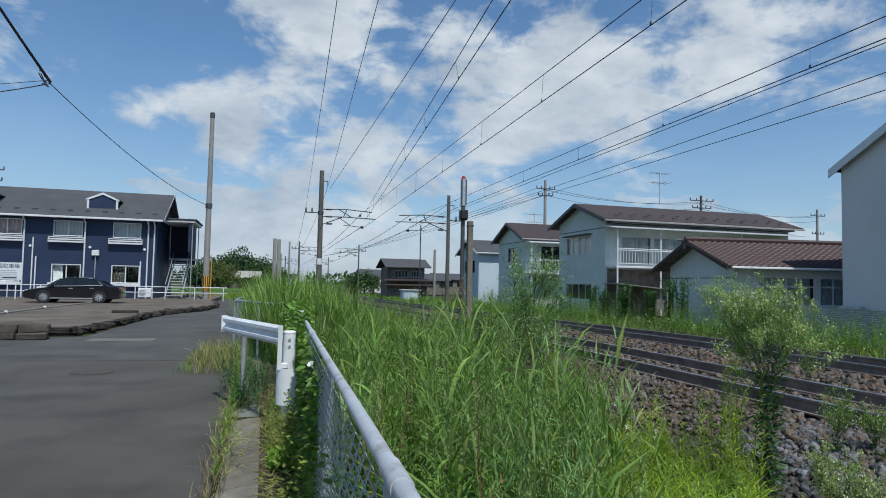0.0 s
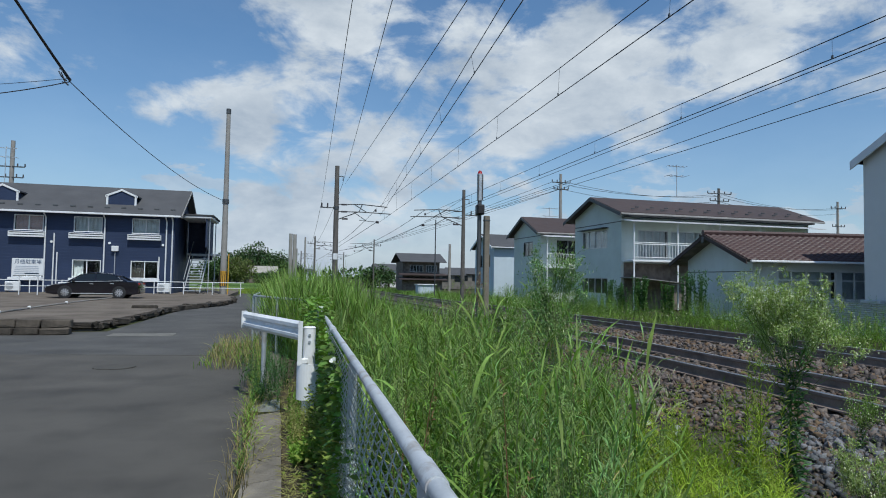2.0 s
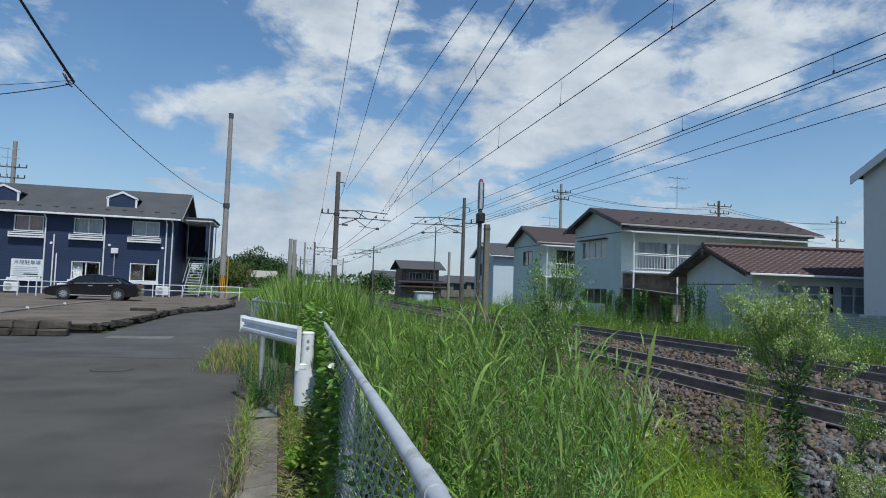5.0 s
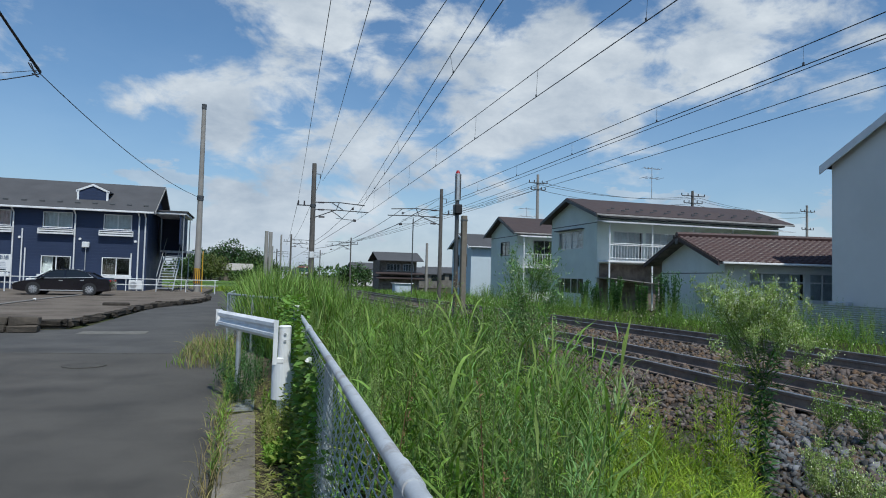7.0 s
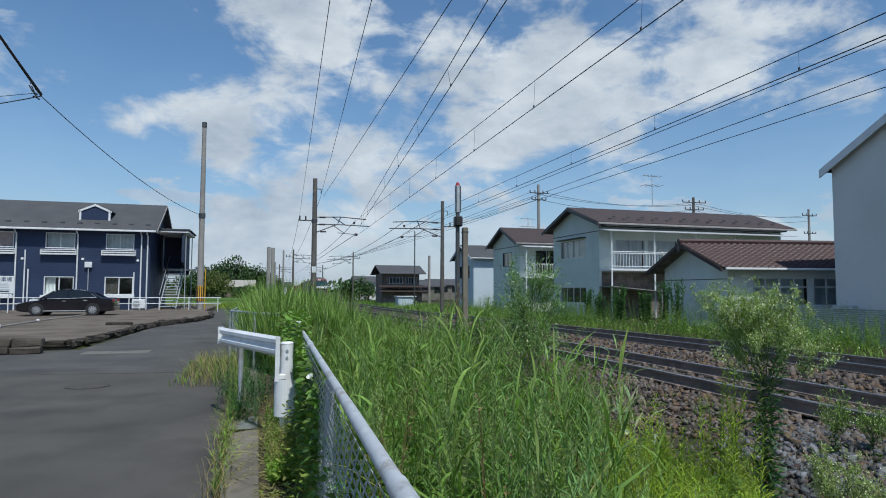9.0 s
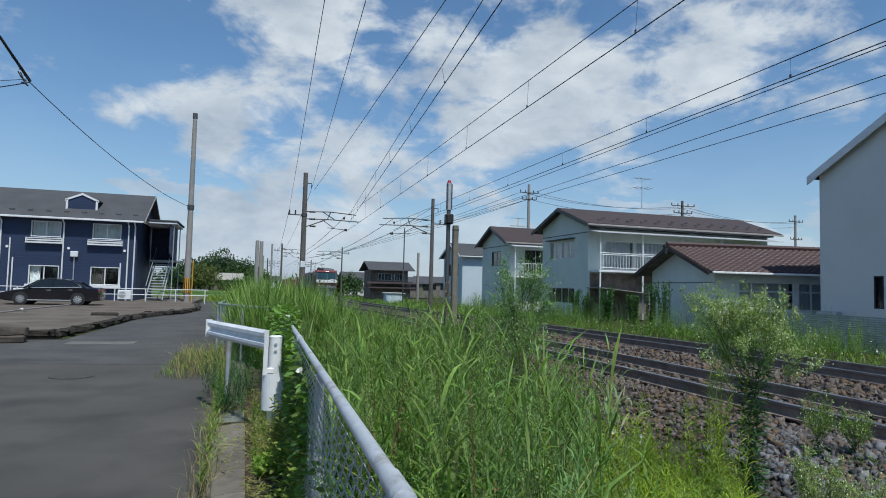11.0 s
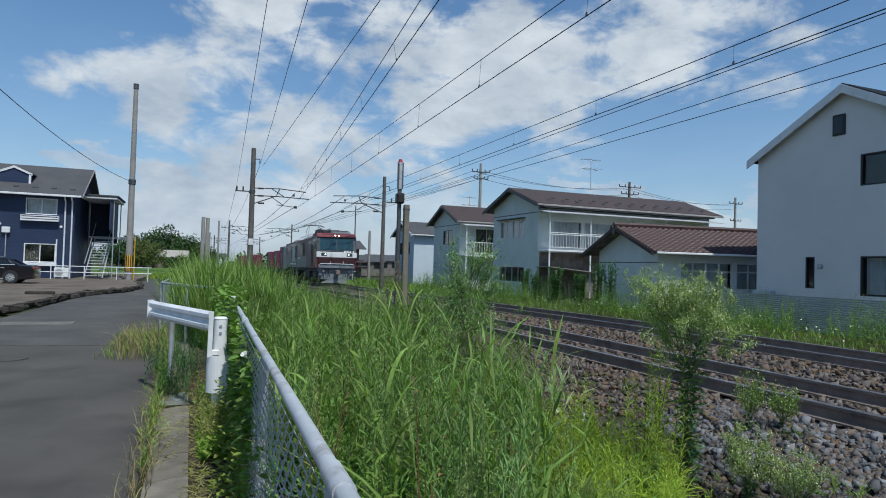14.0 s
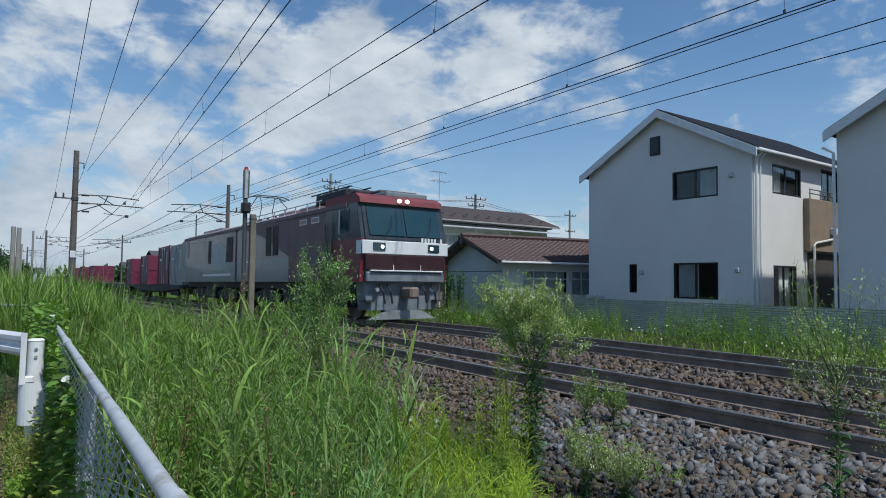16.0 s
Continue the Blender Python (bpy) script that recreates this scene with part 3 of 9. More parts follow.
def gutter():
    """Precast concrete gutter blocks beside the lane."""
    g = thing("gutter", "stained concrete gutter blocks along the lane", "gutter", kind="structure")
    rnd = random.Random(2)
    block = Mesh().prism([(-0.27, -0.1), (0.02, -0.1), (0.02, 0.035), (-0.02, 0.04), (-0.24, 0.012), (-0.27, 0.004)], "y", -0.295, 0.295).data("gutter_block", M_GUTTER)
    grate_y = 7.8
    y = -2.0
    while y < 13.5:
        if abs(y - grate_y) > 0.45:
            o = new("gutter_block", block)
            o.parent = g
            o.matrix_basis = pose(0, y, rnd.uniform(-0.004, 0.006), 0, rnd.uniform(-0.6, 0.6), rnd.uniform(-0.4, 0.4))
        y += 0.6
    grate = Mesh()
    for k in range(12):
        grate.box((-0.15, grate_y - 0.27 + k * 0.05, 0.012), (0.3, 0.012, 0.03))
    for x in (-0.3, 0.0):
        grate.box((x, grate_y, 0.012), (0.02, 0.6, 0.03))
    tagged(part("drain_grate", grate, M_GALV), "grey steel drain grate in the gutter", "drain grate")
    strip = Mesh().prism([(0.024, -0.1), (0.75, -0.1), (0.75, 0.05), (0.3, 0.03), (0.024, 0.022)], "y", -4, 16)
    tagged(part("verge", strip, M_LITTER), "brown soil verge littered with dry grass", "verge", kind="structure")
    cover = Mesh().tube((-2.6, 11.4, 0.001), (-2.6, 11.4, 0.012), 0.32, n=28)
    tagged(part("manhole_cover", cover, M_IRON), "round worn iron manhole cover set in asphalt", "manhole cover")
    patch = Mesh().box((-3.3, 17.2, 0.004), (1.5, 0.7, 0.012), 0.004)
    tagged(part("road_patch", patch, M_PALEPATCH), "pale cement patch in the lane", "road patch", kind="structure")
    seam = Mesh().prism([(-4.2, 13.2), (-0.4, 12.68), (-0.4, 12.72), (-4.2, 13.25)], "z", 0.0, 0.006)
    tagged(part("road_seam", seam, M_SEAM), "pale gritty seam across the lane", "road seam", kind="structure")


M_LITTER = mat("verge_litter", (0.13, 0.10, 0.065), 0.97, var=0.4, scale=3, fine=40, bump=0.8, dist=0.03, c2=(0.10, 0.085, 0.06), stain=((0.05, 0.055, 0.03), 1.5, 0.7), spec=0.1)
M_IRON = mat("cast_iron", (0.085, 0.08, 0.072), 0.9, var=0.3, scale=8, fine=60, bump=0.5, spec=0.25)
M_SEAM = mat("gritty_seam", (0.11, 0.105, 0.095), 0.95, var=0.4, scale=3, fine=50, bump=0.4, spec=0.2)
M_PALEPATCH = mat("cement_patch", (0.17, 0.165, 0.15), 0.95, var=0.25, scale=4, fine=50, bump=0.4, spec=0.2)
gutter()


# ---------------------------------------------------------------- railway
def swept(profile, ys, x0, z0, name, material):
    """A closed profile (dx, dz) carried along the line."""
    k = len(profile)
    v = np.array([[(x0 + track_dx(y) + px, y, z0 + track_dz(y) + pz) for px, pz in profile] for y in ys]).reshape(-1, 3)
    f = []
    for r in range(len(ys) - 1):
        for i in range(k):
            j = (i + 1) % k
            f.append((r * k + i, r * k + j, (r + 1) * k + j, (r + 1) * k + i))
    m = Mesh()
    m.v, m.f = [tuple(p) for p in v], f
    return m


YS = np.concatenate([np.arange(-80, 0, 8.0), np.arange(0, 50, 2.0), np.arange(50, 150, 4.0), np.arange(150, 420, 20.0)])


def ballast():
    prof = [(3.55, -0.15), (3.75, 0.02), (5.05, 0.20), (6.27, 0.17), (7.6, 0.20), (8.6, 0.20), (9.95, 0.17), (11.25, 0.20), (12.7, 0.0), (12.9, -0.15)]
    m = swept(prof, YS, 0, 0, "ballast_bed", M_BALLASTBED)
    tagged(part("ballast_bed", m, M_BALLASTBED), "rusty brown crushed-stone railway ballast bed", "ballast", kind="structure")


def rails():
    for which, xc in (("near", NEAR_X), ("far", FAR_X)):
        tr = thing("railway_track", "rusty steel rails on concrete sleepers in ballast", "railway track", "parallel railway tracks")
        for side in (-1, 1):
            x = xc + side * GAUGE / 2
            web = [(-0.064, -0.155), (0.064, -0.155), (0.064, -0.14), (0.012, -0.12), (0.012, -0.045), (0.033, -0.035), (0.033, -0.004), (-0.033, -0.004), (-0.033, -0.035), (-0.012, -0.045), (-0.012, -0.12), (-0.064, -0.14)]
            rail = part("rail", swept(web, YS, x, RAIL_Z, "rail", M_RUST), M_RUST, tr)
            head = [(-0.026, -0.004), (0.026, -0.004), (0.022, 0.001), (-0.022, 0.001)]
            part("rail_head", swept(head, YS, x, RAIL_Z, "rail_head", M_RAILTOP), M_RAILTOP, rail, "polished steel running surface")
        slp = Mesh().prism([(-1.0, -0.12), (1.0, -0.12), (1.0, -0.02), (0.75, 0.0), (0.35, -0.01), (-0.35, -0.01), (-0.75, 0.0), (-1.0, -0.02)], "y", -0.11, 0.11).data("sleeper", M_SLEEPER)
        clipd = Mesh().box((0, 0, 0.03), (0.06, 0.09, 0.06), 0.01).data("rail_clip", M_RUST)
        y = -6.0
        while y < 70:
            o = new("sleeper", slp)
            o.parent = tr
            o.matrix_basis = pose(xc + float(track_dx(y)), y, RAIL_Z - 0.183 + float(track_dz(y)))
            if y < (16 if which == "near" else 8):
                for dx in (-GAUGE / 2 - 0.1, -GAUGE / 2 + 0.1, GAUGE / 2 - 0.1, GAUGE / 2 + 0.1):
                    c = new("rail_clip", clipd)
                    c.parent = o
                    c.matrix_basis = pose(dx, 0, 0)
            y += 0.62


def stones():
    """Loose ballast: countable stones on the shoulder as pieces of their own, the rest as one heap."""
    rng = np.random.default_rng(5)
    ico = np.array([(x, y, z) for x in (-1, 1) for y in (-1, 1) for z in (-1, 1)], float) * 0.72
    faces = np.array([(0, 1, 3), (0, 3, 2), (4, 6, 7), (4, 7, 5), (0, 4, 5), (0, 5, 1), (2, 3, 7), (2, 7, 6), (0, 2, 6), (0, 6, 4), (1, 5, 7), (1, 7, 3)])

    def rock(n):
        sq = rng.uniform(0.4, 1.4, (n, 1, 3))
        v = (ico[None] + rng.uniform(-0.7, 0.7, (n, 8, 3))) * sq
        a, b = rng.uniform(0, 6.28, n), rng.uniform(-1.6, 1.6, n)
        ca, sa, cb, sb = np.cos(a)[:, None], np.sin(a)[:, None], np.cos(b)[:, None], np.sin(b)[:, None]
        x, y, z = v[..., 0], v[..., 1], v[..., 2]
        y, z = y * cb - z * sb, y * sb + z * cb
        x, y = x * ca - y * sa, x * sa + y * ca
        return np.stack([x, y, z], -1)

    def bed_z(x, y):
        xs = [3.3, 3.75, 5.05, 6.27, 7.6, 8.6, 9.95, 11.25, 12.7, 13.2]
        zs = [0.03, 0.03, 0.20, 0.17, 0.20, 0.20, 0.17, 0.20, 0.0, 0.0]
        return np.interp(x - track_dx(y), xs, zs) + track_dz(y)

    def heap(name, n, x0, x1, y0, y1, size, material, label, power=1.0, lift=0.55):
        y = y0 + (y1 - y0) * rng.random(n) ** power
        x = rng.uniform(x0, x1, n) + track_dx(y)
        r = rng.uniform(0.6, 1.25, n) * size
        v = rock(n) * r[:, None, None]
        v += np.stack([x, y, bed_z(x, y) + r * lift], -1)[:, None, :]
        f = (faces[None] + (np.arange(n) * 8)[:, None, None]).reshape(-1, 3)
        tagged(new(name, soup(name, v.reshape(-1, 3), f, material)), label, "ballast", kind="stuff")

    heap("ballast_stones", 9500, 4.1, 5.5, -1.0, 5.2, 0.0245, M_STONE2, "loose grey crushed-stone ballast on the shoulder", 1.5)
    heap("ballast_stones", 9000, 4.2, 5.6, -1.0, 26, 0.029, M_STONE, "rusty brown crushed-stone ballast", 1.4)
    heap("ballast_stones", 5000, 3.0, 4.6, 1.0, 26, 0.026, M_STONE, "brown stones half sunk in soil", 1.4, -0.1)
    heap("ballast_stones", 3200, 3.35, 4.5, 0.6, 4.3, 0.025, M_STONE2, "grey crushed stone spilt down the shoulder", 1.1, 0.35)
    heap("ballast_stones", 5200, 5.76, 6.78, -1.0, 24, 0.032, M_STONE, "dark crushed stone between the rails", 1.3)
    heap("ballast_stones", 3200, 9.44, 10.46, -1.0, 24, 0.034, M_STONE, "dark crushed stone between the far rails", 1.3)
    heap("ballast_stones", 6500, 7.05, 9.2, -1.0, 34, 0.036, M_STONE, "rusty brown crushed stone between the tracks", 1.4)
    heap("ballast_stones", 3500, 10.7, 12.9, 0, 40, 0.036, M_STONE, "rusty brown crushed stone beyond the tracks", 1.3)
    shared = []
    for k in range(14):
        me = soup("stone", rock(1)[0] * 0.031, faces, M_STONE2)
        shared.append(me)
    pile = thing("stone_shoulder", "pale grey ballast stones lying loose on the shoulder", "ballast stones")
    for k in range(290):
        y = 1.0 + 3.6 * rng.random() ** 1.2
        x = rng.uniform(4.25, 5.45)
        s = rng.uniform(0.7, 1.35)
        o = new("stone", shared[k % 14])
        o.parent = pile
        o.matrix_basis = pose(x, y, float(bed_z(x, y)) + 0.035 * s, rng.uniform(0, 360), rng.uniform(0, 360), rng.uniform(0, 360)) @ Matrix.Scale(s, 4)


ballast()
rails()


# ---------------------------------------------------------------- buildings
def wall_cells(m, origin, u, width, height, thick, openings):
    """One wall pierced by its openings (u0, z0, u1, z1). u: 'x' or 'y', the way it runs; thick along the other."""
    us = sorted({0, width, *[o[0] for o in openings], *[o[2] for o in openings]})
    zs = sorted({0, height, *[o[1] for o in openings], *[o[3] for o in openings]})
    nu, nz = len(us), len(zs)

    def solid(i, j):
        if not (0 <= i < nu - 1 and 0 <= j < nz - 1):
            return False
        cu, cz = (us[i] + us[i + 1]) / 2, (zs[j] + zs[j + 1]) / 2
        return not any(o[0] < cu < o[2] and o[1] < cz < o[3] for o in openings)

    def at(k, n, z):
        if u == "x":
            return (origin[0] + k, origin[1] + n, origin[2] + z)
        return (origin[0] + n, origin[1] + k, origin[2] + z)
    vs = [at(k, n, z) for n in (-thick / 2, thick / 2) for k in us for z in zs]

    def V(n, i, j):
        return n * nu * nz + i * nz + j
    fs = []
    for i in range(nu - 1):
        for j in range(nz - 1):
            if not solid(i, j):
                continue
            fs.append((V(0, i, j), V(0, i + 1, j), V(0, i + 1, j + 1), V(0, i, j + 1)))
            fs.append((V(1, i, j), V(1, i, j + 1), V(1, i + 1, j + 1), V(1, i + 1, j)))
            for di, dj, p, q in ((-1, 0, (i, j), (i, j + 1)), (1, 0, (i + 1, j), (i + 1, j + 1)), (0, -1, (i, j), (i + 1, j)), (0, 1, (i, j + 1), (i + 1, j + 1))):
                if not solid(i + di, j + dj):
                    fs.append((V(0, *p), V(0, *q), V(1, *q), V(1, *p)))
    used = sorted({k for f in fs for k in f})
    remap = {k: n for n, k in enumerate(used)}
    return m.add([vs[k] for k in used], [tuple(remap[k] for k in f) for f in fs])


def window(parent, axis, at, w, h, frame_mat, out, curtain=None, mullions=1, sill=None, bar=0.05, rail=False, name="window"):
    """A sliding window in a wall opening. axis: the way the wall runs; at: centre; out: outward sign along the other axis."""
    def P(du, dn, dz):
        return (at[0] + du, at[1] + dn * out, at[2] + dz) if axis == "x" else (at[0] + dn * out, at[1] + du, at[2] + dz)

    def S(su, sn, sz):
        return (su, sn, sz) if axis == "x" else (sn, su, sz)
    fr = Mesh()
    for s in (-1, 1):
        fr.box(P(s * (w / 2 - bar / 2 + 0.01), 0.03, 0), S(bar, 0.1, h + 0.02), 0.006)
        fr.box(P(0, 0.03, s * (h / 2 - bar / 2 + 0.01)), S(w - bar, 0.098, bar), 0.006)
    for k in range(mullions):
        fr.box(P(-w / 2 + w * (k + 1) / (mullions + 1), 0.01, 0), S(bar * 0.9, 0.05, h - bar))
    if rail:
        fr.box(P(0, 0.012, h * 0.16), S(w - bar, 0.045, bar * 0.8))
    win = part(name, fr, frame_mat, parent)
    for k in range(mullions + 1):
        pw = w / (mullions + 1)
        g = Mesh().box(P(-w / 2 + pw * (k + 0.5), -0.012 if k % 2 else 0.008, 0), S(pw - bar, 0.008, h - bar * 1.2))
        p = part("pane", g, M_GLASS, win)
        p.visible_shadow = False
    # cloth, except where a plain dark sheet paints the unlit room behind
    if curtain:
        spans = [(-0.5, 0.5)] if curtain[1] == "full" else [(-0.5, curtain[1] - 0.5)] if curtain[1] > 0 else [(0.5 + curtain[1], 0.5)]
        for a, b in spans:
            cm = Mesh()
            n = 14
            pts = []
            for i in range(n + 1):
                t = a + (b - a) * i / n
                pts.append((t * w * 0.94, -0.16 - 0.02 * (i % 2)))
            vs, fs = [], []
            for du, dn in pts:
                vs += [P(du, dn, -h / 2), P(du, dn, h / 2)]
            for i in range(n):
                fs.append((2 * i, 2 * i + 2, 2 * i + 3, 2 * i + 1))
            part("curtain", cm.add(vs, fs), curtain[0], win)
    if sill:
        part("sill", Mesh().box(P(0, 0.12, -h / 2 - 0.08), S(w + 0.3, 0.26, sill), 0.02), M_TRIM, win)
    return win


def gable_roof(m, ridge_axis, span0, span1, run0, run1, eave_z, ridge_z, over, thick=0.14, asym=0.5):
    """Two sloping slabs. span: across the ridge; run: along it; over: overhang across the eaves."""
    mid = span0 + (span1 - span0) * asym
    slope0 = (ridge_z - eave_z) / (mid - span0)
    slope1 = (ridge_z - eave_z) / (span1 - mid)
    a0, a1 = (span0 - over, eave_z - over * slope0), (span1 + over, eave_z - over * slope1)
    poly = [a0, (mid, ridge_z), a1, (a1[0], a1[1] + thick), (mid, ridge_z + thick), (a0[0], a0[1] + thick)]
    left = [a0, (mid, ridge_z), (mid, ridge_z + thick), (a0[0], a0[1] + thick)]
    right = [(mid, ridge_z), a1, (a1[0], a1[1] + thick), (mid, ridge_z + thick)]
    ax = "x" if ridge_axis == "x" else "y"
    m.prism(left, ax, run0, run1)
    m.prism(right, ax, run0, run1)
    return m


def barge(m, ridge_axis, span0, span1, at, eave_z, ridge_z, over, depth=0.2, t=0.05, asym=0.5):
    """Barge boards along a gable's edge."""
    mid = span0 + (span1 - span0) * asym
    s0, s1 = (ridge_z - eave_z) / (mid - span0), (ridge_z - eave_z) / (span1 - mid)
    a0, a1 = (span0 - over, eave_z - over * s0 + 0.1), (span1 + over, eave_z - over * s1 + 0.1)
    for p, q in ((a0, (mid, ridge_z + 0.1)), ((mid, ridge_z + 0.1), a1)):
        poly = [p, q, (q[0], q[1] - depth), (p[0], p[1] - depth)]
        m.prism(poly, "x" if ridge_axis == "x" else "y", at - t / 2, at + t / 2)
    return m


def house(name, label, x0, x1, y0, y1, z0, eave, ridge, wall_mat, roof_mat, west, south, over=0.45, runover=0.4, trim=M_TRIM, fascia=None, floor_band=None, asym=0.5, barge_depth=0.2):
    """A house whose gable looks at the line (west) and whose ridge runs away from it. west / south: openings (u0, z0, u1, z1)."""
    h = thing(name, label, "house")
    t = 0.16
    w = Mesh()
    wall_cells(w, (x0 + t / 2, y0, z0), "y", y1 - y0, eave - z0, t, west)
    mid = y0 + (y1 - y0) * asym
    part("west_wall", w, wall_mat, h)
    part("gable", Mesh().prism([(y0, eave), (y1, eave), (mid, ridge)], "x", x0, x0 + t), wall_mat, h)
    s = Mesh()
    wall_cells(s, (x0 + t, y0 + t / 2, z0), "x", x1 - x0 - 2 * t, eave - z0, t, south)
    part("south_wall", s, wall_mat, h)
    o = Mesh().box(((x0 + x1) / 2, y1 - t / 2, (z0 + eave) / 2), (x1 - x0 - 2 * t, t, eave - z0))
    part("north_wall", o, wall_mat, h)
    e = Mesh().box((x1 - t / 2, (y0 + y1) / 2, (z0 + eave) / 2), (t, y1 - y0, eave - z0))
    part("east_wall", e, wall_mat, h)
    part("gable", Mesh().prism([(y0, eave), (y1, eave), (mid, ridge)], "x", x1 - t, x1), wall_mat, h)
    inner = Mesh().box(((x0 + x1) / 2, (y0 + y1) / 2, (z0 + eave) / 2), (x1 - x0 - 2.4, y1 - y0 - 2.4, eave - z0 - 0.1))
    inner.box(((x0 + x1) / 2, (y0 + y1) / 2, z0 + 0.1), (x1 - x0 - 0.4, y1 - y0 - 0.4, 0.1))
    inner.box(((x0 + x1) / 2, (y0 + y1) / 2, (z0 + eave) / 2), (x1 - x0 - 0.4, y1 - y0 - 0.4, 0.15))
    inner.box(((x0 + x1) / 2, (y0 + y1) / 2, eave - 0.06), (x1 - x0 - 0.4, y1 - y0 - 0.4, 0.1))
    part("interior", inner, M_ROOMSHADE, h)
    r = gable_roof(Mesh(), "x", y0, y1, x0 - runover, x1 + runover, eave, ridge, over, asym=asym)
    roof = part("roof", r, roof_mat, h)
    b = barge(Mesh(), "x", y0, y1, x0 - runover - 0.03, eave, ridge, over + 0.03, barge_depth, asym=asym)
    part("barge_board", b, fascia or trim, roof)
    g = Mesh()
    sl = (ridge - eave) / (mid - y0)
    g.box(((x0 + x1) / 2, y0 - over - 0.06, eave - over * sl + 0.03), (x1 - x0 + 2 * runover, 0.11, 0.1), 0.02)
    part("gutter", g, trim, roof)
    if floor_band:
        part("band", Mesh().box((x0 - 0.012, (y0 + y1) / 2, floor_band), (0.02, y1 - y0, 0.05)), M_STEELDARK, h)
    return h


def ww(h, x0, y0, z0, o, mat_, curtain=None, **kw):
    """A window in a west wall's opening."""
    return window(h, "y", (x0 + 0.08, y0 + (o[0] + o[2]) / 2, z0 + (o[1] + o[3]) / 2), o[2] - o[0], o[3] - o[1], mat_, -1, curtain, **kw)


def sw(h, x0, y0, z0, o, mat_, curtain=None, **kw):
    return window(h, "x", (x0 + 0.16 + (o[0] + o[2]) / 2, y0 + 0.08, z0 + (o[1] + o[3]) / 2), o[2] - o[0], o[3] - o[1], mat_, -1, curtain, **kw)


def white_houses():
    x0, y0, y1, z0 = 20.4, 11.25, 18.35, 0.1
    low = [(12.49 - y0, 0.93, 14.25 - y0, 2.23), (15.9 - y0, 1.1, 16.25 - y0, 2.21), (12.47 - y0, 4.55, 14.28 - y0, 5.6)]
    south = [(1.16, 0.4, 2.74, 2.14), (1.16, 4.63, 3.15, 5.66), (4.7, 3.8, 6.1, 5.86)]
    h = house("house", "off-white two-storey house with a dark slate gable roof", x0, x0 + 9.5, y0, y1, z0, 6.15, 8.05, M_WHITEWALL, M_ROOFBLACK, low, south, over=0.28, runover=0.22, barge_depth=0.3)
    for o, cur in ((low[0], (M_CURTAIN, -0.5)), (low[2], (M_CURTAIN, 0.45))):
        ww(h, x0, y0, z0, o, M_DARKFRAME, cur, bar=0.07)
    ww(h, x0, y0, z0, low[1], M_DARKFRAME, None, mullions=0, bar=0.06)
    vent = Mesh().box((x0 - 0.02, 15.03, 6.82), (0.06, 0.45, 0.72), 0.01)
    v = part("gable_vent", vent, M_DARKFRAME, h, "dark gable window")
    part("pane", Mesh().box((x0 - 0.055, 15.03, 6.82), (0.01, 0.32, 0.56)), M_CARGLASS, v)
    for o, cur in ((south[0], (M_CURTAIN, -0.5)), (south[1], (M_CURTAIN, 0.5)), (south[2], (M_ROOMSHADE, "full"))):
        sw(h, x0, y0, z0, o, M_DARKFRAME, cur, bar=0.07)
    for y, z in ((15.66, 1.98), (11.95, 5.3), (11.75, 2.05)):
        part("vent_hood", Mesh().box((x0 - 0.06, y, z), (0.12, 0.16, 0.17), 0.03), M_GALV, h)
    p = Mesh()
    p.path([(x0 + 0.1, y0 - 0.3, 5.95), (x0 + 0.1, y0 - 0.1, 5.75), (x0 + 0.1, y0 - 0.07, 0.1)], 0.045, 8)
    p.path([(x0 + 0.35, y0 - 0.3, 5.95), (x0 + 0.35, y0 - 0.1, 5.75), (x0 + 0.35, y0 - 0.07, 0.1)], 0.035, 8)
    part("downpipe", p, M_TRIM, h)
    # tan balcony front over a flat dark sheet that paints the porch's shade
    part("balcony", Mesh().box((x0 + 5.1, y0 - 0.12, 3.76), (3.3, 0.22, 1.92), 0.02), M_TANWALL, h, "tan sided balcony")
    part("porch_recess", Mesh().box((x0 + 5.2, y0 - 0.02, 1.45), (3.0, 0.06, 2.6)), M_ROOMSHADE, h)
    rl = Mesh()
    for z in (4.9, 5.05):
        rl.tube((x0 + 3.5, y0 - 0.2, z), (x0 + 6.7, y0 - 0.2, z), 0.02)
    for k in range(5):
        rl.tube((x0 + 3.55 + k * 0.78, y0 - 0.2, 4.7), (x0 + 3.55 + k * 0.78, y0 - 0.2, 5.05), 0.018)
    part("balcony_rail", rl, M_STEELDARK, h)
    dp = Mesh().path([(x0 + 5.1, y0 - 0.32, 3.5), (x0 + 5.1, y0 - 0.32, 3.3), (x0 + 3.75, y0 - 0.3, 3.1), (x0 + 3.6, y0 - 0.3, 3.0), (x0 + 3.6, y0 - 0.3, 0.1)], 0.04, 8)
    dp.box((x0 + 5.1, y0 - 0.32, 3.58), (0.24, 0.18, 0.26), 0.03)
    part("rain_pipe", dp, M_TRIM, h)
    ac = thing("air_conditioner", "grey outdoor air conditioning unit beside the white house", "air conditioner")
    part("casing", Mesh().box((x0 - 0.35, 17.7, 0.75), (0.32, 0.8, 0.6), 0.03), M_GALV, ac)
    part("stand", Mesh().box((x0 - 0.35, 17.7, 0.22), (0.3, 0.7, 0.46), 0.01), M_STEELDARK, ac)
    # its neighbour
    y1b = 8.55
    y0b = y1b - 7.2
    w2 = [(y1b - 3.9 - y0b, 4.3, y1b - 2.1 - y0b, 5.6), (y1b - 4.0 - y0b, 0.4, y1b - 2.1 - y0b, 2.1)]
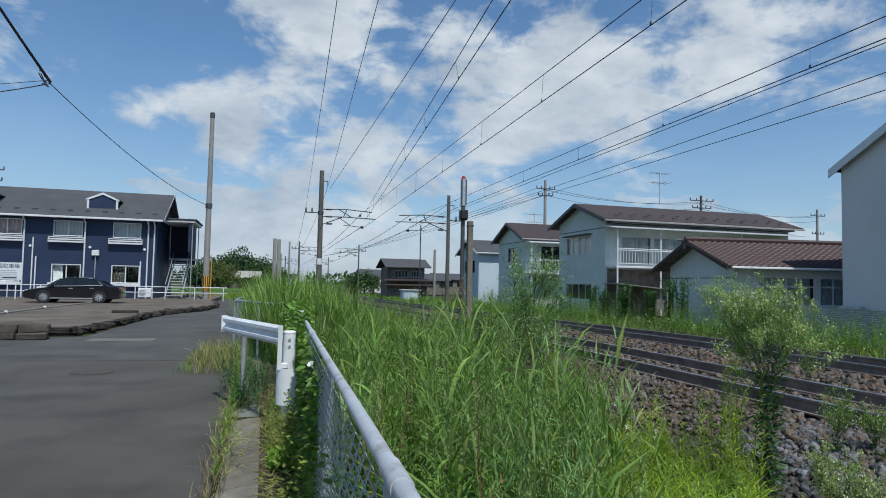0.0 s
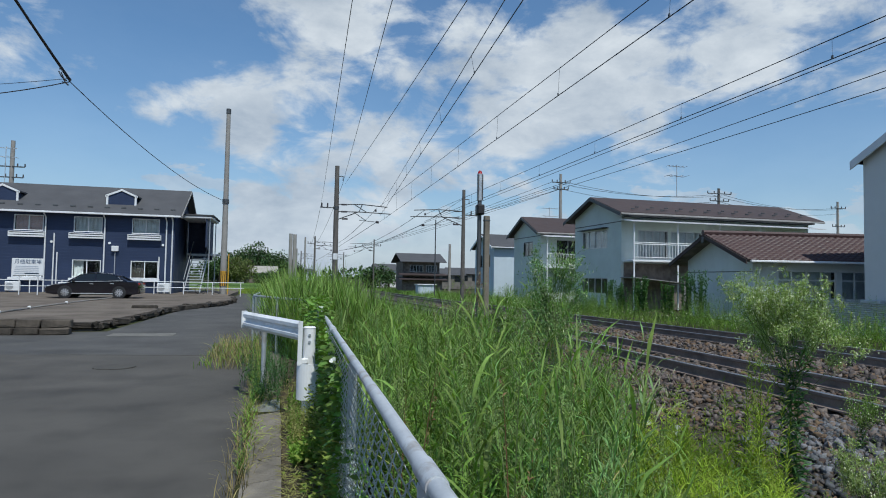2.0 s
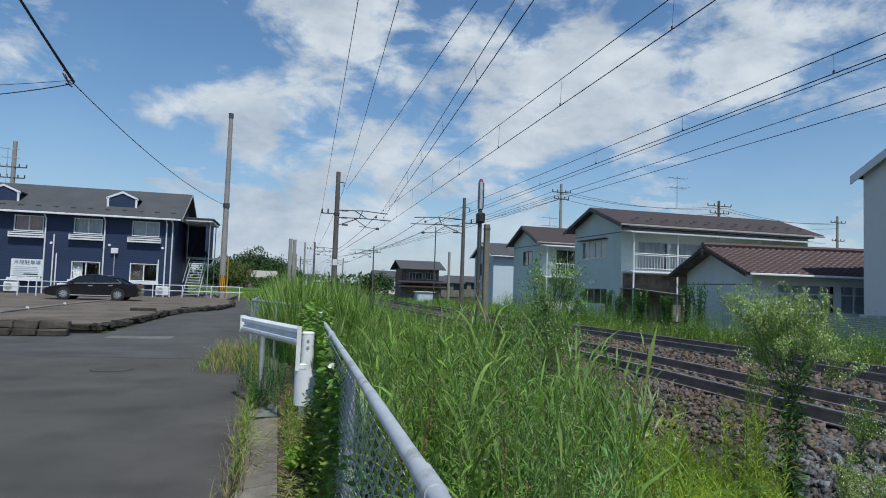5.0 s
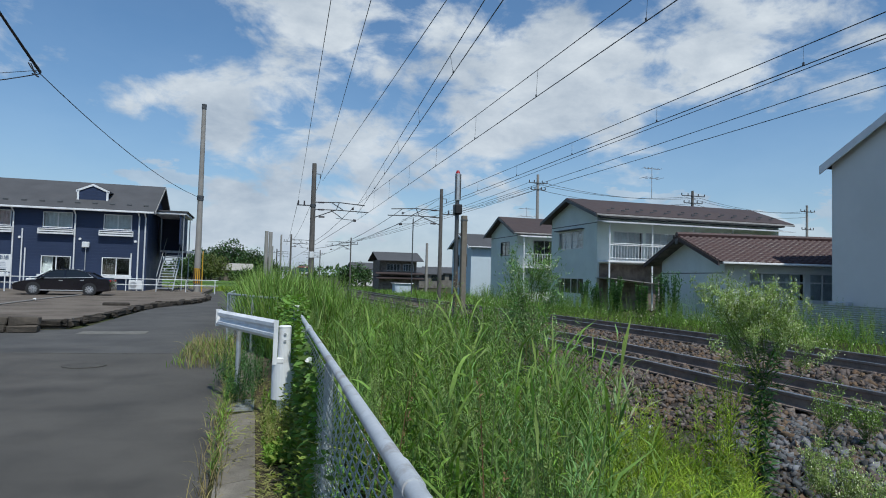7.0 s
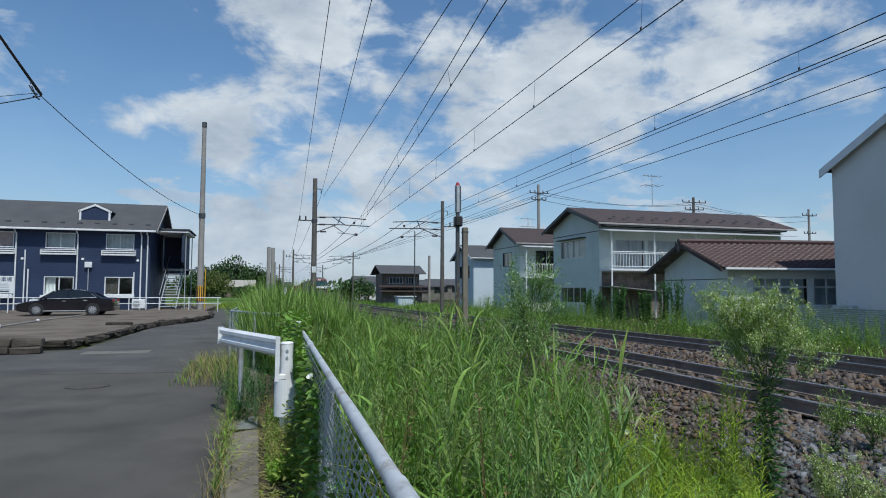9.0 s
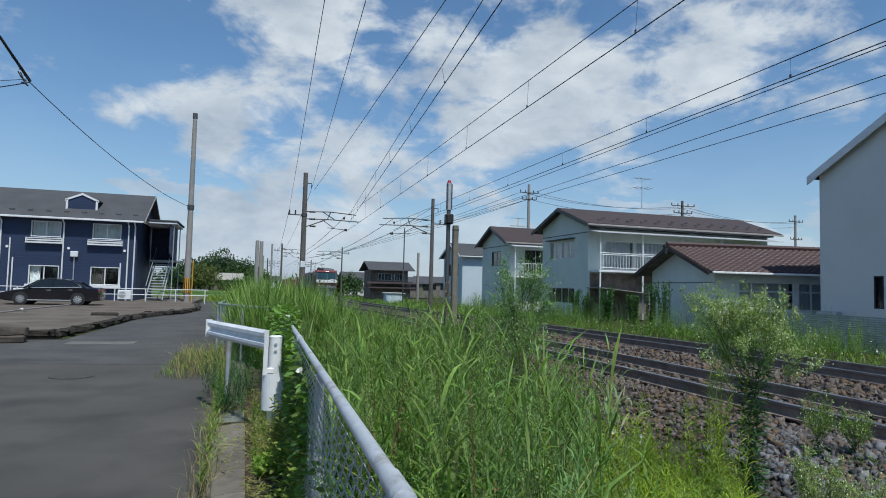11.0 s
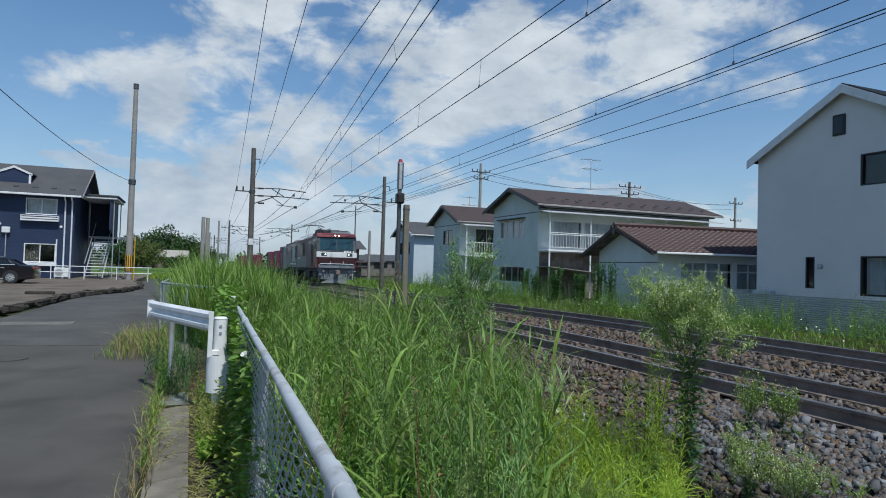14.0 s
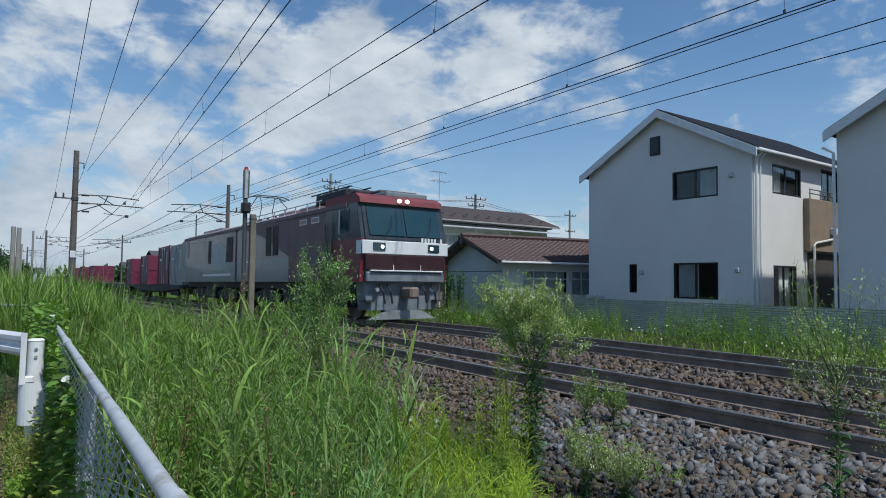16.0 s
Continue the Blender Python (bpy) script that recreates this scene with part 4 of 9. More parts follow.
    h2 = house("house", "off-white two-storey house beside its twin", 20.2, 29.5, y0b, y1b, z0, 6.15, 8.1, M_WHITEWALL, M_ROOFBLACK, w2, [], over=0.2, runover=0.3, barge_depth=0.3)
    for o in w2:
        ww(h2, 20.2, y0b, z0, o, M_DARKFRAME, (M_CURTAIN, 0.5), bar=0.07)
    part("downpipe", Mesh().path([(20.1, y1b + 0.35, 5.7), (20.13, y1b + 0.06, 5.5), (20.13, y1b + 0.06, 0.1)], 0.045, 8), M_TRIM, h2)


def corrugated_fence():
    f = thing("corrugated_fence", "low weathered grey corrugated metal fence before the houses", "fence")
    y, k = -6.0, 0
    n = 51
    z = np.linspace(-0.05, 1.02, n * 2)
    prof = 0.014 * np.sin(np.arange(n * 2) * 2 * math.pi / 6)
    while y < 18.2:
        m = Mesh()
        vs, fs = [], []
        for yy in (y, y + 1.82):
            for zz, p in zip(z, prof):
                vs.append((17.0 + p + 0.012 * (k % 2), yy, zz))
        c = len(z)
        for i in range(c - 1):
            fs.append((i, i + 1, c + i + 1, c + i))
        part("sheet", m.add(vs, fs), M_CORR, f)
        part("post", Mesh().tube((17.08, y, -0.1), (17.08, y, 1.0), 0.03), M_GALV, f)
        y += 1.8
        k += 1


def house_big():
    """The sage-green two-storey house with the long brown roof, and its smaller twin beyond."""
    x0, y0, y1, z0 = 19.6, 33.8, 39.9, -0.1
    west = [(1.68, 3.7, 5.0, 4.86), (1.6, 0.84, 5.1, 1.83)]
    south = [(0.97, 3.0, 3.0, 4.72), (3.2, 3.0, 5.4, 4.72), (6.2, 3.0, 8.2, 4.72)]
    h = house("house", "pale sage stucco two-storey house with a brown metal roof", x0, x0 + 13.5, y0, y1, z0, 5.72, 6.76, M_SAGE, M_ROOFBROWN, west, south, over=0.75, runover=0.5, trim=M_GUTTERGREY, fascia=M_STEELDARK, floor_band=5.12)
    ww(h, x0, y0, z0, west[0], M_ALU, (M_CURTAIN, "full"), mullions=3)
    ww(h, x0, y0, z0, west[1], M_ALU, (M_ROOMSHADE, "full"), mullions=3)
    part("window_hood", Mesh().box((x0 - 0.15, y0 + 3.34, z0 + 4.95), (0.35, 3.6, 0.05)), M_STEELDARK, h)
    for o in south:
        sw(h, x0, y0, z0, o, M_ALU, (M_CURTAIN, "full"), mullions=3, rail=True)
    # upper balcony under a ribbed awning
    bal = part("balcony", Mesh().box((x0 + 4.6, y0 - 0.55, 2.75), (9.0, 1.15, 0.12), 0.02), M_TRIM, h, "white painted balcony")
    for k in range(46):
        part("baluster", Mesh().box((x0 + 0.2 + k * 0.195, y0 - 1.08, 3.3), (0.025, 0.025, 0.9)), M_TRIM, bal)
    for z in (2.95, 3.72, 3.82):
        part("rail", Mesh().tube((x0 + 0.15, y0 - 1.08, z), (x0 + 9.0, y0 - 1.08, z), 0.028), M_TRIM, bal)
    for k in range(4):
        part("post", Mesh().tube((x0 + 0.2 + k * 2.9, y0 - 1.08, -0.1), (x0 + 0.2 + k * 2.9, y0 - 1.08, 5.1), 0.05), M_TRIM, bal)
    aw = Mesh()
    n = 110
    for k in range(n):
        xa = x0 - 0.1 + 13.6 * k / n
        aw.box((xa, y0 - 0.72, 5.12 + 0.02 * (k % 2)), (13.6 / n, 1.5, 0.035), 0, Matrix.Rotation(radians(9), 3, "X"))
    part("awning", aw, M_TRIM, h, "ribbed pale plastic awning")
    sh = Mesh().box((x0 + 1.6, y0 - 0.9, 1.62), (3.4, 1.8, 0.04), 0, Matrix.Rotation(radians(5), 3, "Y"))
    sh.box((x0 + 0.3, y0 - 1.7, 0.75), (0.08, 0.08, 1.7))
    sh.box((x0 + 3.1, y0 - 1.7, 0.75), (0.08, 0.08, 1.7))
    part("lean_to", sh, M_GUTTERGREY, h)
    # darker panel added over the wall to paint the balcony's shade
    part("plank_cladding", Mesh().box((x0 + 4.6, y0 - 0.03, 1.25), (8.9, 0.05, 2.75)), M_OLDWOOD, h, "brown-grey board panel standing for the shade below the balcony")
    # dark band between the roof eave and the awning
    part("eaves_beam", Mesh().box((x0 + 6.75, y0 - 0.35, 5.45), (13.3, 0.6, 0.16), 0.02), M_STEELDARK, h)
    g = Mesh()
    for k in range(26):
        g.box((x0 + 0.6 + k * 0.5, y0 - 0.25 + (k % 2) * 0.35, 5.72 + 0.14 + (0.03 + (k % 2) * 0.35) * 0.45), (0.22, 0.06, 0.07))
    part("snow_guard", g, M_STEELDARK, h)["kind"] = "stuff"
    # the smaller twin
    a0, b0, b1 = 19.6, 45.9, 51.6
    w2 = [(1.55, 3.65, 3.5, 4.8)]
    h2 = house("house", "pale sage stucco two-storey house with a brown roof and small balcony", a0, a0 + 8.5, b0, b1, -0.2, 5.35, 6.57, M_SAGE, M_ROOFBROWN, w2, [(1.2, 3.0, 3.2, 4.9)], over=0.5, runover=0.5, trim=M_GUTTERGREY, fascia=M_STEELDARK, floor_band=5.0)
    ww(h2, a0, b0, -0.2, w2[0], M_STEELDARK, None)
    sw(h2, a0, b0, -0.2, (1.2, 3.0, 3.2, 4.9), M_ALU, (M_ROOMSHADE, 0.5))
    bal2 = part("balcony", Mesh().box((a0 + 2.2, b0 - 0.55, 2.5), (4.4, 1.1, 0.12), 0.02), M_TRIM, h2, "white painted balcony")
    for k in range(20):
        part("baluster", Mesh().box((a0 + 0.15 + k * 0.22, b0 - 1.05, 3.05), (0.03, 0.03, 1.0)), M_TRIM, bal2)
    for z in (2.7, 3.55):
        part("rail", Mesh().tube((a0 + 0.1, b0 - 1.05, z), (a0 + 4.4, b0 - 1.05, z), 0.03), M_TRIM, bal2)
    for x in (0.12, 4.35):
        part("post", Mesh().tube((a0 + x, b0 - 1.05, -0.2), (a0 + x, b0 - 1.05, 4.95), 0.05), M_TRIM, bal2)
    aw2 = Mesh()
    for k in range(40):
        aw2.box((a0 + k * 0.115, b0 - 0.65, 4.95 + 0.02 * (k % 2)), (0.115, 1.4, 0.035), 0, Matrix.Rotation(radians(9), 3, "X"))
    part("awning", aw2, M_TRIM, h2, "ribbed pale plastic awning")
    # pale blue house beyond
    w3 = [(1.2, 3.0, 1.9, 4.2), (3.6, 3.0, 4.3, 4.2)]
    h3 = house("house", "pale blue two-storey house with a grey roof", 19.8, 29, 57.5, 63.5, -0.3, 4.7, 5.9, M_BLUEWALL, M_ROOFGREY, w3, [], over=0.4)
    for o in w3:
        ww(h3, 19.8, 57.5, -0.3, o, M_DARKFRAME, None)


def bungalow():
    """The low house with the wavy tile roof."""
    x0, y0, y1, z0 = 18.2, 20.95, 26.2, 0.0
    eave, ridge = 2.56, 3.5
    south = [(0.85, 0.95, 3.35, 2.1), (3.5, 0.95, 6.0, 2.1), (7.9, 0.95, 10.5, 2.1)]
    h = thing("bungalow", "low pale stucco bungalow with a wavy brown tile roof", "house")
    t = 0.16
    w = Mesh().box((x0 + t / 2, (y0 + y1) / 2, (z0 + eave) / 2), (t, y1 - y0, eave - z0))
    w.prism([(y0, eave), (y1, eave), ((y0 + y1) / 2, ridge)], "x", x0, x0 + t)
    part("west_wall", w, M_PALESTUCCO, h)
    part("band", Mesh().box((x0 - 0.008, (y0 + y1) / 2, 2.02), (0.02, y1 - y0, 0.035)), M_STEELDARK, h)
    part("south_wall", wall_cells(Mesh(), (x0 + t, y0 + t / 2, z0), "x", 12, eave - z0, t, south), M_PALESTUCCO, h)
    part("north_wall", Mesh().box((x0 + 6.1, y1 - t / 2, eave / 2), (11.9, t, eave)), M_PALESTUCCO, h)
    part("east_wall", Mesh().box((x0 + 12.2, (y0 + y1) / 2, eave / 2), (t, y1 - y0, eave)), M_PALESTUCCO, h)
    part("interior", Mesh().box((x0 + 6.2, (y0 + y1) / 2 + 0.4, eave / 2), (11.4, y1 - y0 - 1.4, eave - 0.1)), M_ROOMSHADE, h)
    for o in south:
        sw(h, x0, y0, z0, o, M_TRIM, (M_CURTAIN, "full"), mullions=3, rail=True, bar=0.07)
    # tiles: rows of waves stepping up each slope
    over, mid = 0.62, (y0 + y1) / 2
    slope = (ridge - eave) / (mid - y0)
    nx, nr = 46 * 6, 13
    xs = np.linspace(x0 - 0.6, x0 + 12.8, nx)
    wave = 0.028 * np.sin((xs - x0) * 2 * math.pi / 0.3)
    for side in (-1, 1):
        v, f, o = [], [], 0
        for r in range(nr):
            d0, d1 = (mid - y0 + over) * r / nr, (mid - y0 + over) * (r + 1.12) / nr
            for d, lift in ((d0, 0.012), (d1, 0.06)):
                v += [(x, mid + side * d, ridge + 0.12 - slope * d + lift + wv) for x, wv in zip(xs, wave)]
            v += [(x, mid + side * d1, ridge + 0.12 - slope * d1 + wv * 0.5) for x, wv in zip(xs, wave)]
            i = np.arange(nx - 1) + o
            for k in (0, nx):
                f += list(zip(i + k, i + k + 1, i + k + nx + 1, i + k + nx))
            o += 3 * nx
        ob = new("roof_tiles", soup("roof_tiles", np.array(v), np.array(f), M_TILE))
        ob.parent = h
        tagged(ob, "wavy brown glazed roof tiles", kind="stuff")
    part("roof", gable_roof(Mesh(), "x", y0, y1, x0 - 0.55, x0 + 12.7, eave, ridge, over - 0.05, 0.07), M_OLDWOOD, h)
    part("ridge_cap", Mesh().path([(x0 - 0.65, mid, ridge + 0.2), (x0 + 12.8, mid, ridge + 0.2)], 0.12, 8), M_TILE, h)
    part("gutter", Mesh().box((x0 + 6.1, y0 - over - 0.09, eave - over * slope + 0.06), (13.2, 0.1, 0.09), 0.02), M_TRIM, h)
    for s in (-1, 1):
        d = mid - y0 + over
        part("barge_board", Mesh().prism([(mid, ridge + 0.12), (mid + s * d, ridge + 0.12 - slope * d), (mid + s * d, ridge - slope * d - 0.05), (mid, ridge - 0.04)], "x", x0 - 0.64, x0 - 0.59), M_ROOFBROWN, h)
    part("fish_finial", Mesh().box((x0 - 0.66, mid, ridge - 0.12), (0.05, 0.2, 0.26), 0.03), M_STEELDARK, h)
    st = thing("window_box", "white shallow planter ledge under the bungalow windows", "ledge")
    part("ledge", Mesh().box((x0 + 5.6, y0 - 0.3, 0.86), (4.2, 0.5, 0.07), 0.01), M_TRIM, st)
    for k in range(3):
        part("bracket", Mesh().box((x0 + 3.9 + k * 1.7, y0 - 0.28, 0.42), (0.06, 0.4, 0.82)), M_TRIM, st)
    turn = pose(17.6, 23.5, 0) @ pose(0, 0, 0, 0, 0, -9) @ pose(-17.6, -23.5, 0)
    h.matrix_basis = turn
    st.matrix_basis = turn


def apartment():
    x1, y0, y1, z0 = -6.85, 45.0, 52.8, 0.2
    x0 = -32.0
    eave, ridge = 5.45, 7.38
    h = thing("apartment_building", "navy blue sided two-storey apartment block with grey roof", "apartment building")
    t = 0.16
    wins, doors = [], []
    xs = [-7.8 - 0.83, -11.22 - 0.83, -14.6 - 0.83, -18.0 - 0.83, -21.4 - 0.83, -24.8 - .83, -28.2 - .83]
    ops = []
    for xc in xs:
        ops += [(xc - 0.83 - x0, 3.88, xc + 0.83 - x0, 4.87), (xc - 0.83 - x0, 0.95, xc + 0.83 - x0, 2.1)]
    part("front_wall", wall_cells(Mesh(), (x0, y0 + t / 2, z0), "x", x1 - x0, eave - z0, t, ops), M_NAVY, h)
    g = Mesh().box((x1 - t / 2, (y0 + t + y1) / 2, (z0 + eave) / 2), (t, y1 - y0 - t, eave - z0))
    g.prism([(y0, eave), (y1, eave), ((y0 + y1) / 2, ridge)], "x", x1 - t, x1)
    part("gable_wall", g, M_NAVY, h)
    part("back_wall", Mesh().box(((x0 + x1) / 2 - t, y1 - t / 2, (z0 + eave) / 2), (x1 - x0 - 2 * t, t, eave - z0)), M_NAVY, h)
    part("end_wall", Mesh().box((x0 - t / 2, (y0 + y1) / 2, (z0 + eave) / 2), (t, y1 - y0, eave - z0)), M_NAVY, h)
    inn = Mesh().box(((x0 + x1) / 2, (y0 + y1) / 2 + 1.0, (z0 + eave) / 2), (x1 - x0 - 0.6, y1 - y0 - 3.2, eave - z0))
    for z in (z0 + 0.1, 2.95, eave - 0.06):
        inn.box(((x0 + x1) / 2, (y0 + y1) / 2, z), (x1 - x0 - 0.5, y1 - y0 - 0.4, 0.12))
    part("interior", inn, M_ROOMSHADE, h)
    rnd = random.Random(3)
    for k, xc in enumerate(xs):
        up = window(h, "x", (xc, y0 + 0.08, z0 + 4.375), 1.66, 0.99, M_TRIM, -1, (M_PINKCURTAIN if k == 2 else M_CURTAIN, "full"), bar=0.06)
        bx = Mesh().box((xc - 0.03, y0 - 0.16, 3.98), (2.0, 0.28, 0.05), 0.01)
        for z in (3.72, 3.86):
            bx.box((xc - 0.03, y0 - 0.28, z), (2.0, 0.03, 0.09))
        for s in (-0.98, 0.98):
            bx.box((xc - 0.03 + s, y0 - 0.15, 3.84), (0.04, 0.28, 0.3))
        bx.box((xc - 0.03, y0 - 0.15, 3.68), (2.0, 0.28, 0.03))
        part("flower_box", bx, M_TRIM, up)
        dn = window(h, "x", (xc, y0 + 0.08, z0 + 1.525), 1.66, 1.15, M_TRIM, -1, (M_CURTAIN, 0.35) if k == 1 else (M_ROOMSHADE, 0.5), bar=0.06)
        part("sill", Mesh().box((xc, y0 - 0.14, 1.06), (1.9, 0.26, 0.14), 0.01), M_TRIM, dn)
    part("roof", gable_roof(Mesh(), "x", y0, y1, x0 - 0.4, x1 + 0.45, eave, ridge, 0.5, 0.13), M_ROOFGREY, h)
    part("barge_board", barge(Mesh(), "x", y0, y1, x1 + 0.47, eave, ridge, 0.52, 0.13), M_GUTTERGREY, h)
    part("gutter", Mesh().box(((x0 + x1) / 2, y0 - 0.56, eave - 0.2), (x1 - x0 + 0.8, 0.12, 0.12), 0.02), M_TRIM, h)
    sg = Mesh()
    x = x1 - 0.2
    while x > x0:
        sg.box((x, y0 + 0.25, eave + 0.13 + 0.17), (0.3, 0.07, 0.12), 0.02)
        x -= 1.0
    part("snow_guard", sg, M_STEELDARK, h)["kind"] = "stuff"
    for xc in (-10.35, -17.3, -24.2):
        d = part("dormer", Mesh().prism([(xc - 0.82, 5.95), (xc + 0.82, 5.95), (xc + 0.82, 6.55), (xc, 6.95), (xc - 0.82, 6.55)], "y", y0 + 0.9, y0 + 3.2), M_NAVY, h, "navy dormer with white edging")
        tr = Mesh()
        for s in (-1, 1):
            tr.prism([(xc + s * 0.8, 5.9), (xc + s * 0.92, 5.9), (xc + s * 0.92, 6.62), (xc + s * 0.8, 6.55)], "y", y0 + 0.84, y0 + 0.92)
            tr.prism([(xc, 6.93), (xc, 7.07), (xc + s * 0.98, 6.63), (xc + s * 0.98, 6.5)], "y", y0 + 0.84, y0 + 0.92)
        part("edging", tr, M_TRIM, d)
        rf = Mesh()
        for s in (-1, 1):
            rf.prism([(xc, 7.0), (xc, 7.08), (xc + s * 1.0, 6.64), (xc + s * 1.0, 6.56)], "y", y0 + 0.86, y0 + 3.2)
        part("dormer_roof", rf, M_ROOFGREY, d)
    for x in (-6.98, -7.35, -11.05, -14.45, -17.9):
        part("downpipe", Mesh().path([(x, y0 - 0.5, eave - 0.28), (x, y0 - 0.1, eave - 0.5), (x, y0 - 0.07, 0.2)], 0.045, 8), M_TRIM, h)
    for x, top in ((-7.75, 2.6), (-13.95, 3.95), (-13.75, 2.75)):
        part("conduit", Mesh().tube((x, y0 - 0.06, 0.2), (x, y0 - 0.06, top), 0.04), M_TRIM, h)
    for x in (-10.4, -17.4):
        bxm = Mesh().box((x, y0 - 0.1, 3.06), (0.42, 0.18, 0.36), 0.03)
        mb = part("meter_box", bxm, M_TRIM, h)
        part("conduit", Mesh().tube((x, y0 - 0.05, 0.2), (x, y0 - 0.05, 2.9), 0.03), M_ALU, mb)
    for x, z in ((-10.75, 3.42), (-7.55, 3.38), (-14.1, 3.4)):
        part("vent_cap", Mesh().tube((x, y0 - 0.06, z), (x, y0 + 0.02, z), 0.08, n=12), M_TRIM, h)
    # stair tower at the gable end
    c = part("stair_canopy", Mesh().box((-5.72, 48.8, 5.45), (2.1, 4.6, 0.16), 0.03), M_TRIM, h)
    part("canopy_roof", Mesh().box((-5.68, 48.8, 5.58), (2.2, 4.7, 0.12), 0.02), M_ROOFGREY, c)
    part("stair_wall", Mesh().box((-5.9, 50.95, 4.0), (1.75, 0.12, 2.8)), M_NAVY, h)
    st = part("stair", Mesh().box((-5.5, 50.3, 2.95), (2.3, 1.3, 0.12)), M_GALV, h, "white steel outside staircase")
    for k in range(14):
        part("tread", Mesh().box((-5.75, 45.6 + k * 0.3, 0.38 + k * 0.19), (0.95, 0.3, 0.05)), M_GALV, st)
    part("stair_cladding", Mesh().prism([(46.6, 5.35), (46.6, 3.4), (49.8, 3.0), (50.9, 3.0), (50.9, 5.35)], "x", -5.1, -5.02), M_NAVY, h)
    for x in (-6.26, -5.24):
        part("stringer", Mesh().path([(x, 45.4, 0.25), (x, 49.8, 2.98)], 0.04, 6), M_GALV, st)
        part("handrail", Mesh().path([(x, 45.4, 1.15), (x, 49.8, 3.9)], 0.024, 6), M_GALV, st)
    for x, y in ((-4.85, 46.7), (-4.85, 50.9)):
        part("post", Mesh().tube((x, y, 0.15), (x, y, 5.4), 0.035), M_GALV, st)


def far_house():
    """The old two-storey wooden house by the line."""
    x0, x1, y0, y1, z0 = 14.1, 19.4, 80.0, 86.0, -0.25
    h = thing("old_house", "weathered dark wooden two-storey house with a grey tin roof", "house")
    up = [(0.75, 3.0, 2.5, 4.05), (2.9, 3.0, 4.3, 4.05)]
    part("upper_wall", wall_cells(Mesh(), (x0 + 0.3, y0 + 0.5, z0), "x", x1 - x0 - 0.6, 4.75, 0.15, up + [(0.0, 0.0, x1 - x0 - 0.6, 2.2)]), M_OLDWOOD, h)
    for o in up:
        window(h, "x", (x0 + 0.3 + (o[0] + o[2]) / 2, y0 + 0.5, z0 + (o[1] + o[3]) / 2), o[2] - o[0], o[3] - o[1], M_ALU, -1, (M_ROOMSHADE, "full"), mullions=3)
    part("lower_wall", Mesh().box(((x0 + x1) / 2, y0 + 0.2, 0.75), (x1 - x0, 0.15, 2.0)), M_OLDWOOD, h)
    b = Mesh().box(((x0 + x1) / 2, (y0 + y1) / 2 + 0.6, 2.1), (x1 - x0 - 0.5, y1 - y0 - 1.2, 4.6))
    part("body", b, M_OLDWOOD, h)
    sk = Mesh()
    for z, o in ((2.45, 0.55), (1.75, 0.9)):
        sk.prism([(y0 - o, z - 0.25), (y0 + 0.6, z), (y0 + 0.6, z + 0.12), (y0 - o, z - 0.12)], "x", x0 - 0.5, x1 + 0.5)
    part("pent_roof", sk, M_ROOFBROWN, h)
    part("roof", gable_roof(Mesh(), "x", y0, y1, x0 - 0.4, x1 + 0.4, 4.45, 5.6, 0.6, 0.12), M_ROOFGREY, h)
    sh = thing("shed", "small pale blue tin shed beside the line", "shed")
    part("wall", Mesh().box((16.4, 72, 0.15), (2.0, 1.4, 1.1), 0.02), M_BLUEWALL, sh)
    part("roof", Mesh().box((16.4, 72, 0.75), (2.3, 1.7, 0.08), 0.02), M_TRIM, sh)
    h.matrix_basis = pose(1.1, 0, -0.04) @ Matrix.Diagonal((1.0, 1.0, 0.84, 1.0))


white_houses()
corrugated_fence()
house_big()
bungalow()
apartment()
far_house()


# ---------------------------------------------------------------- fences beside the lane
def chain_link(parent, p0, p1, z0, z1, pitch=0.062):
    """Interlocking zigzag wires between two posts, as one net."""
    p0, p1 = Vector((*p0, 0)), Vector((*p1, 0))
    d = (p1 - p0)
    ln = d.length
    d.normalize()
    n = int(ln / pitch)
    rows = int((z1 - z0) / (pitch * 0.72))
    nrm = Vector((-d.y, d.x, 0))
    r = 0.0026
    vs, fs = [], []
    for k in range(n):
        base = len(vs)
        m = 2 * rows
        for j in range(m + 1):
            # knuckles at the even steps, the slanting legs bowed out between them, front and back in turn
            side = (j // 2 + k) % 2
            along = (1.04 if side else -0.04) if j % 2 == 0 else 0.5
            bow = 0.0 if j % 2 == 0 else (0.012 if (j // 2 + k) % 2 else -0.012)
            c = p0 + d * (k + along) * pitch + nrm * bow
            z = z0 + (z1 - z0) * j / m
            for q in ((-r, 0), (r * 0.6, r), (r * 0.6, -r)):
                vs.append((c.x + d.x * q[0] + nrm.x * q[1], c.y + d.y * q[0] + nrm.y * q[1], z))
        for j in range(m):
            for i in range(3):
                a, b = base + 3 * j + i, base + 3 * j + (i + 1) % 3
                fs.append((a, b, b + 3, a + 3))
    ob = new("wire_net", soup("wire_net", np.array(vs), np.array(fs), M_WIREMESH))
    ob.parent = parent
    ob["label"] = "galvanised diamond wire net"
    ob["kind"] = "stuff"


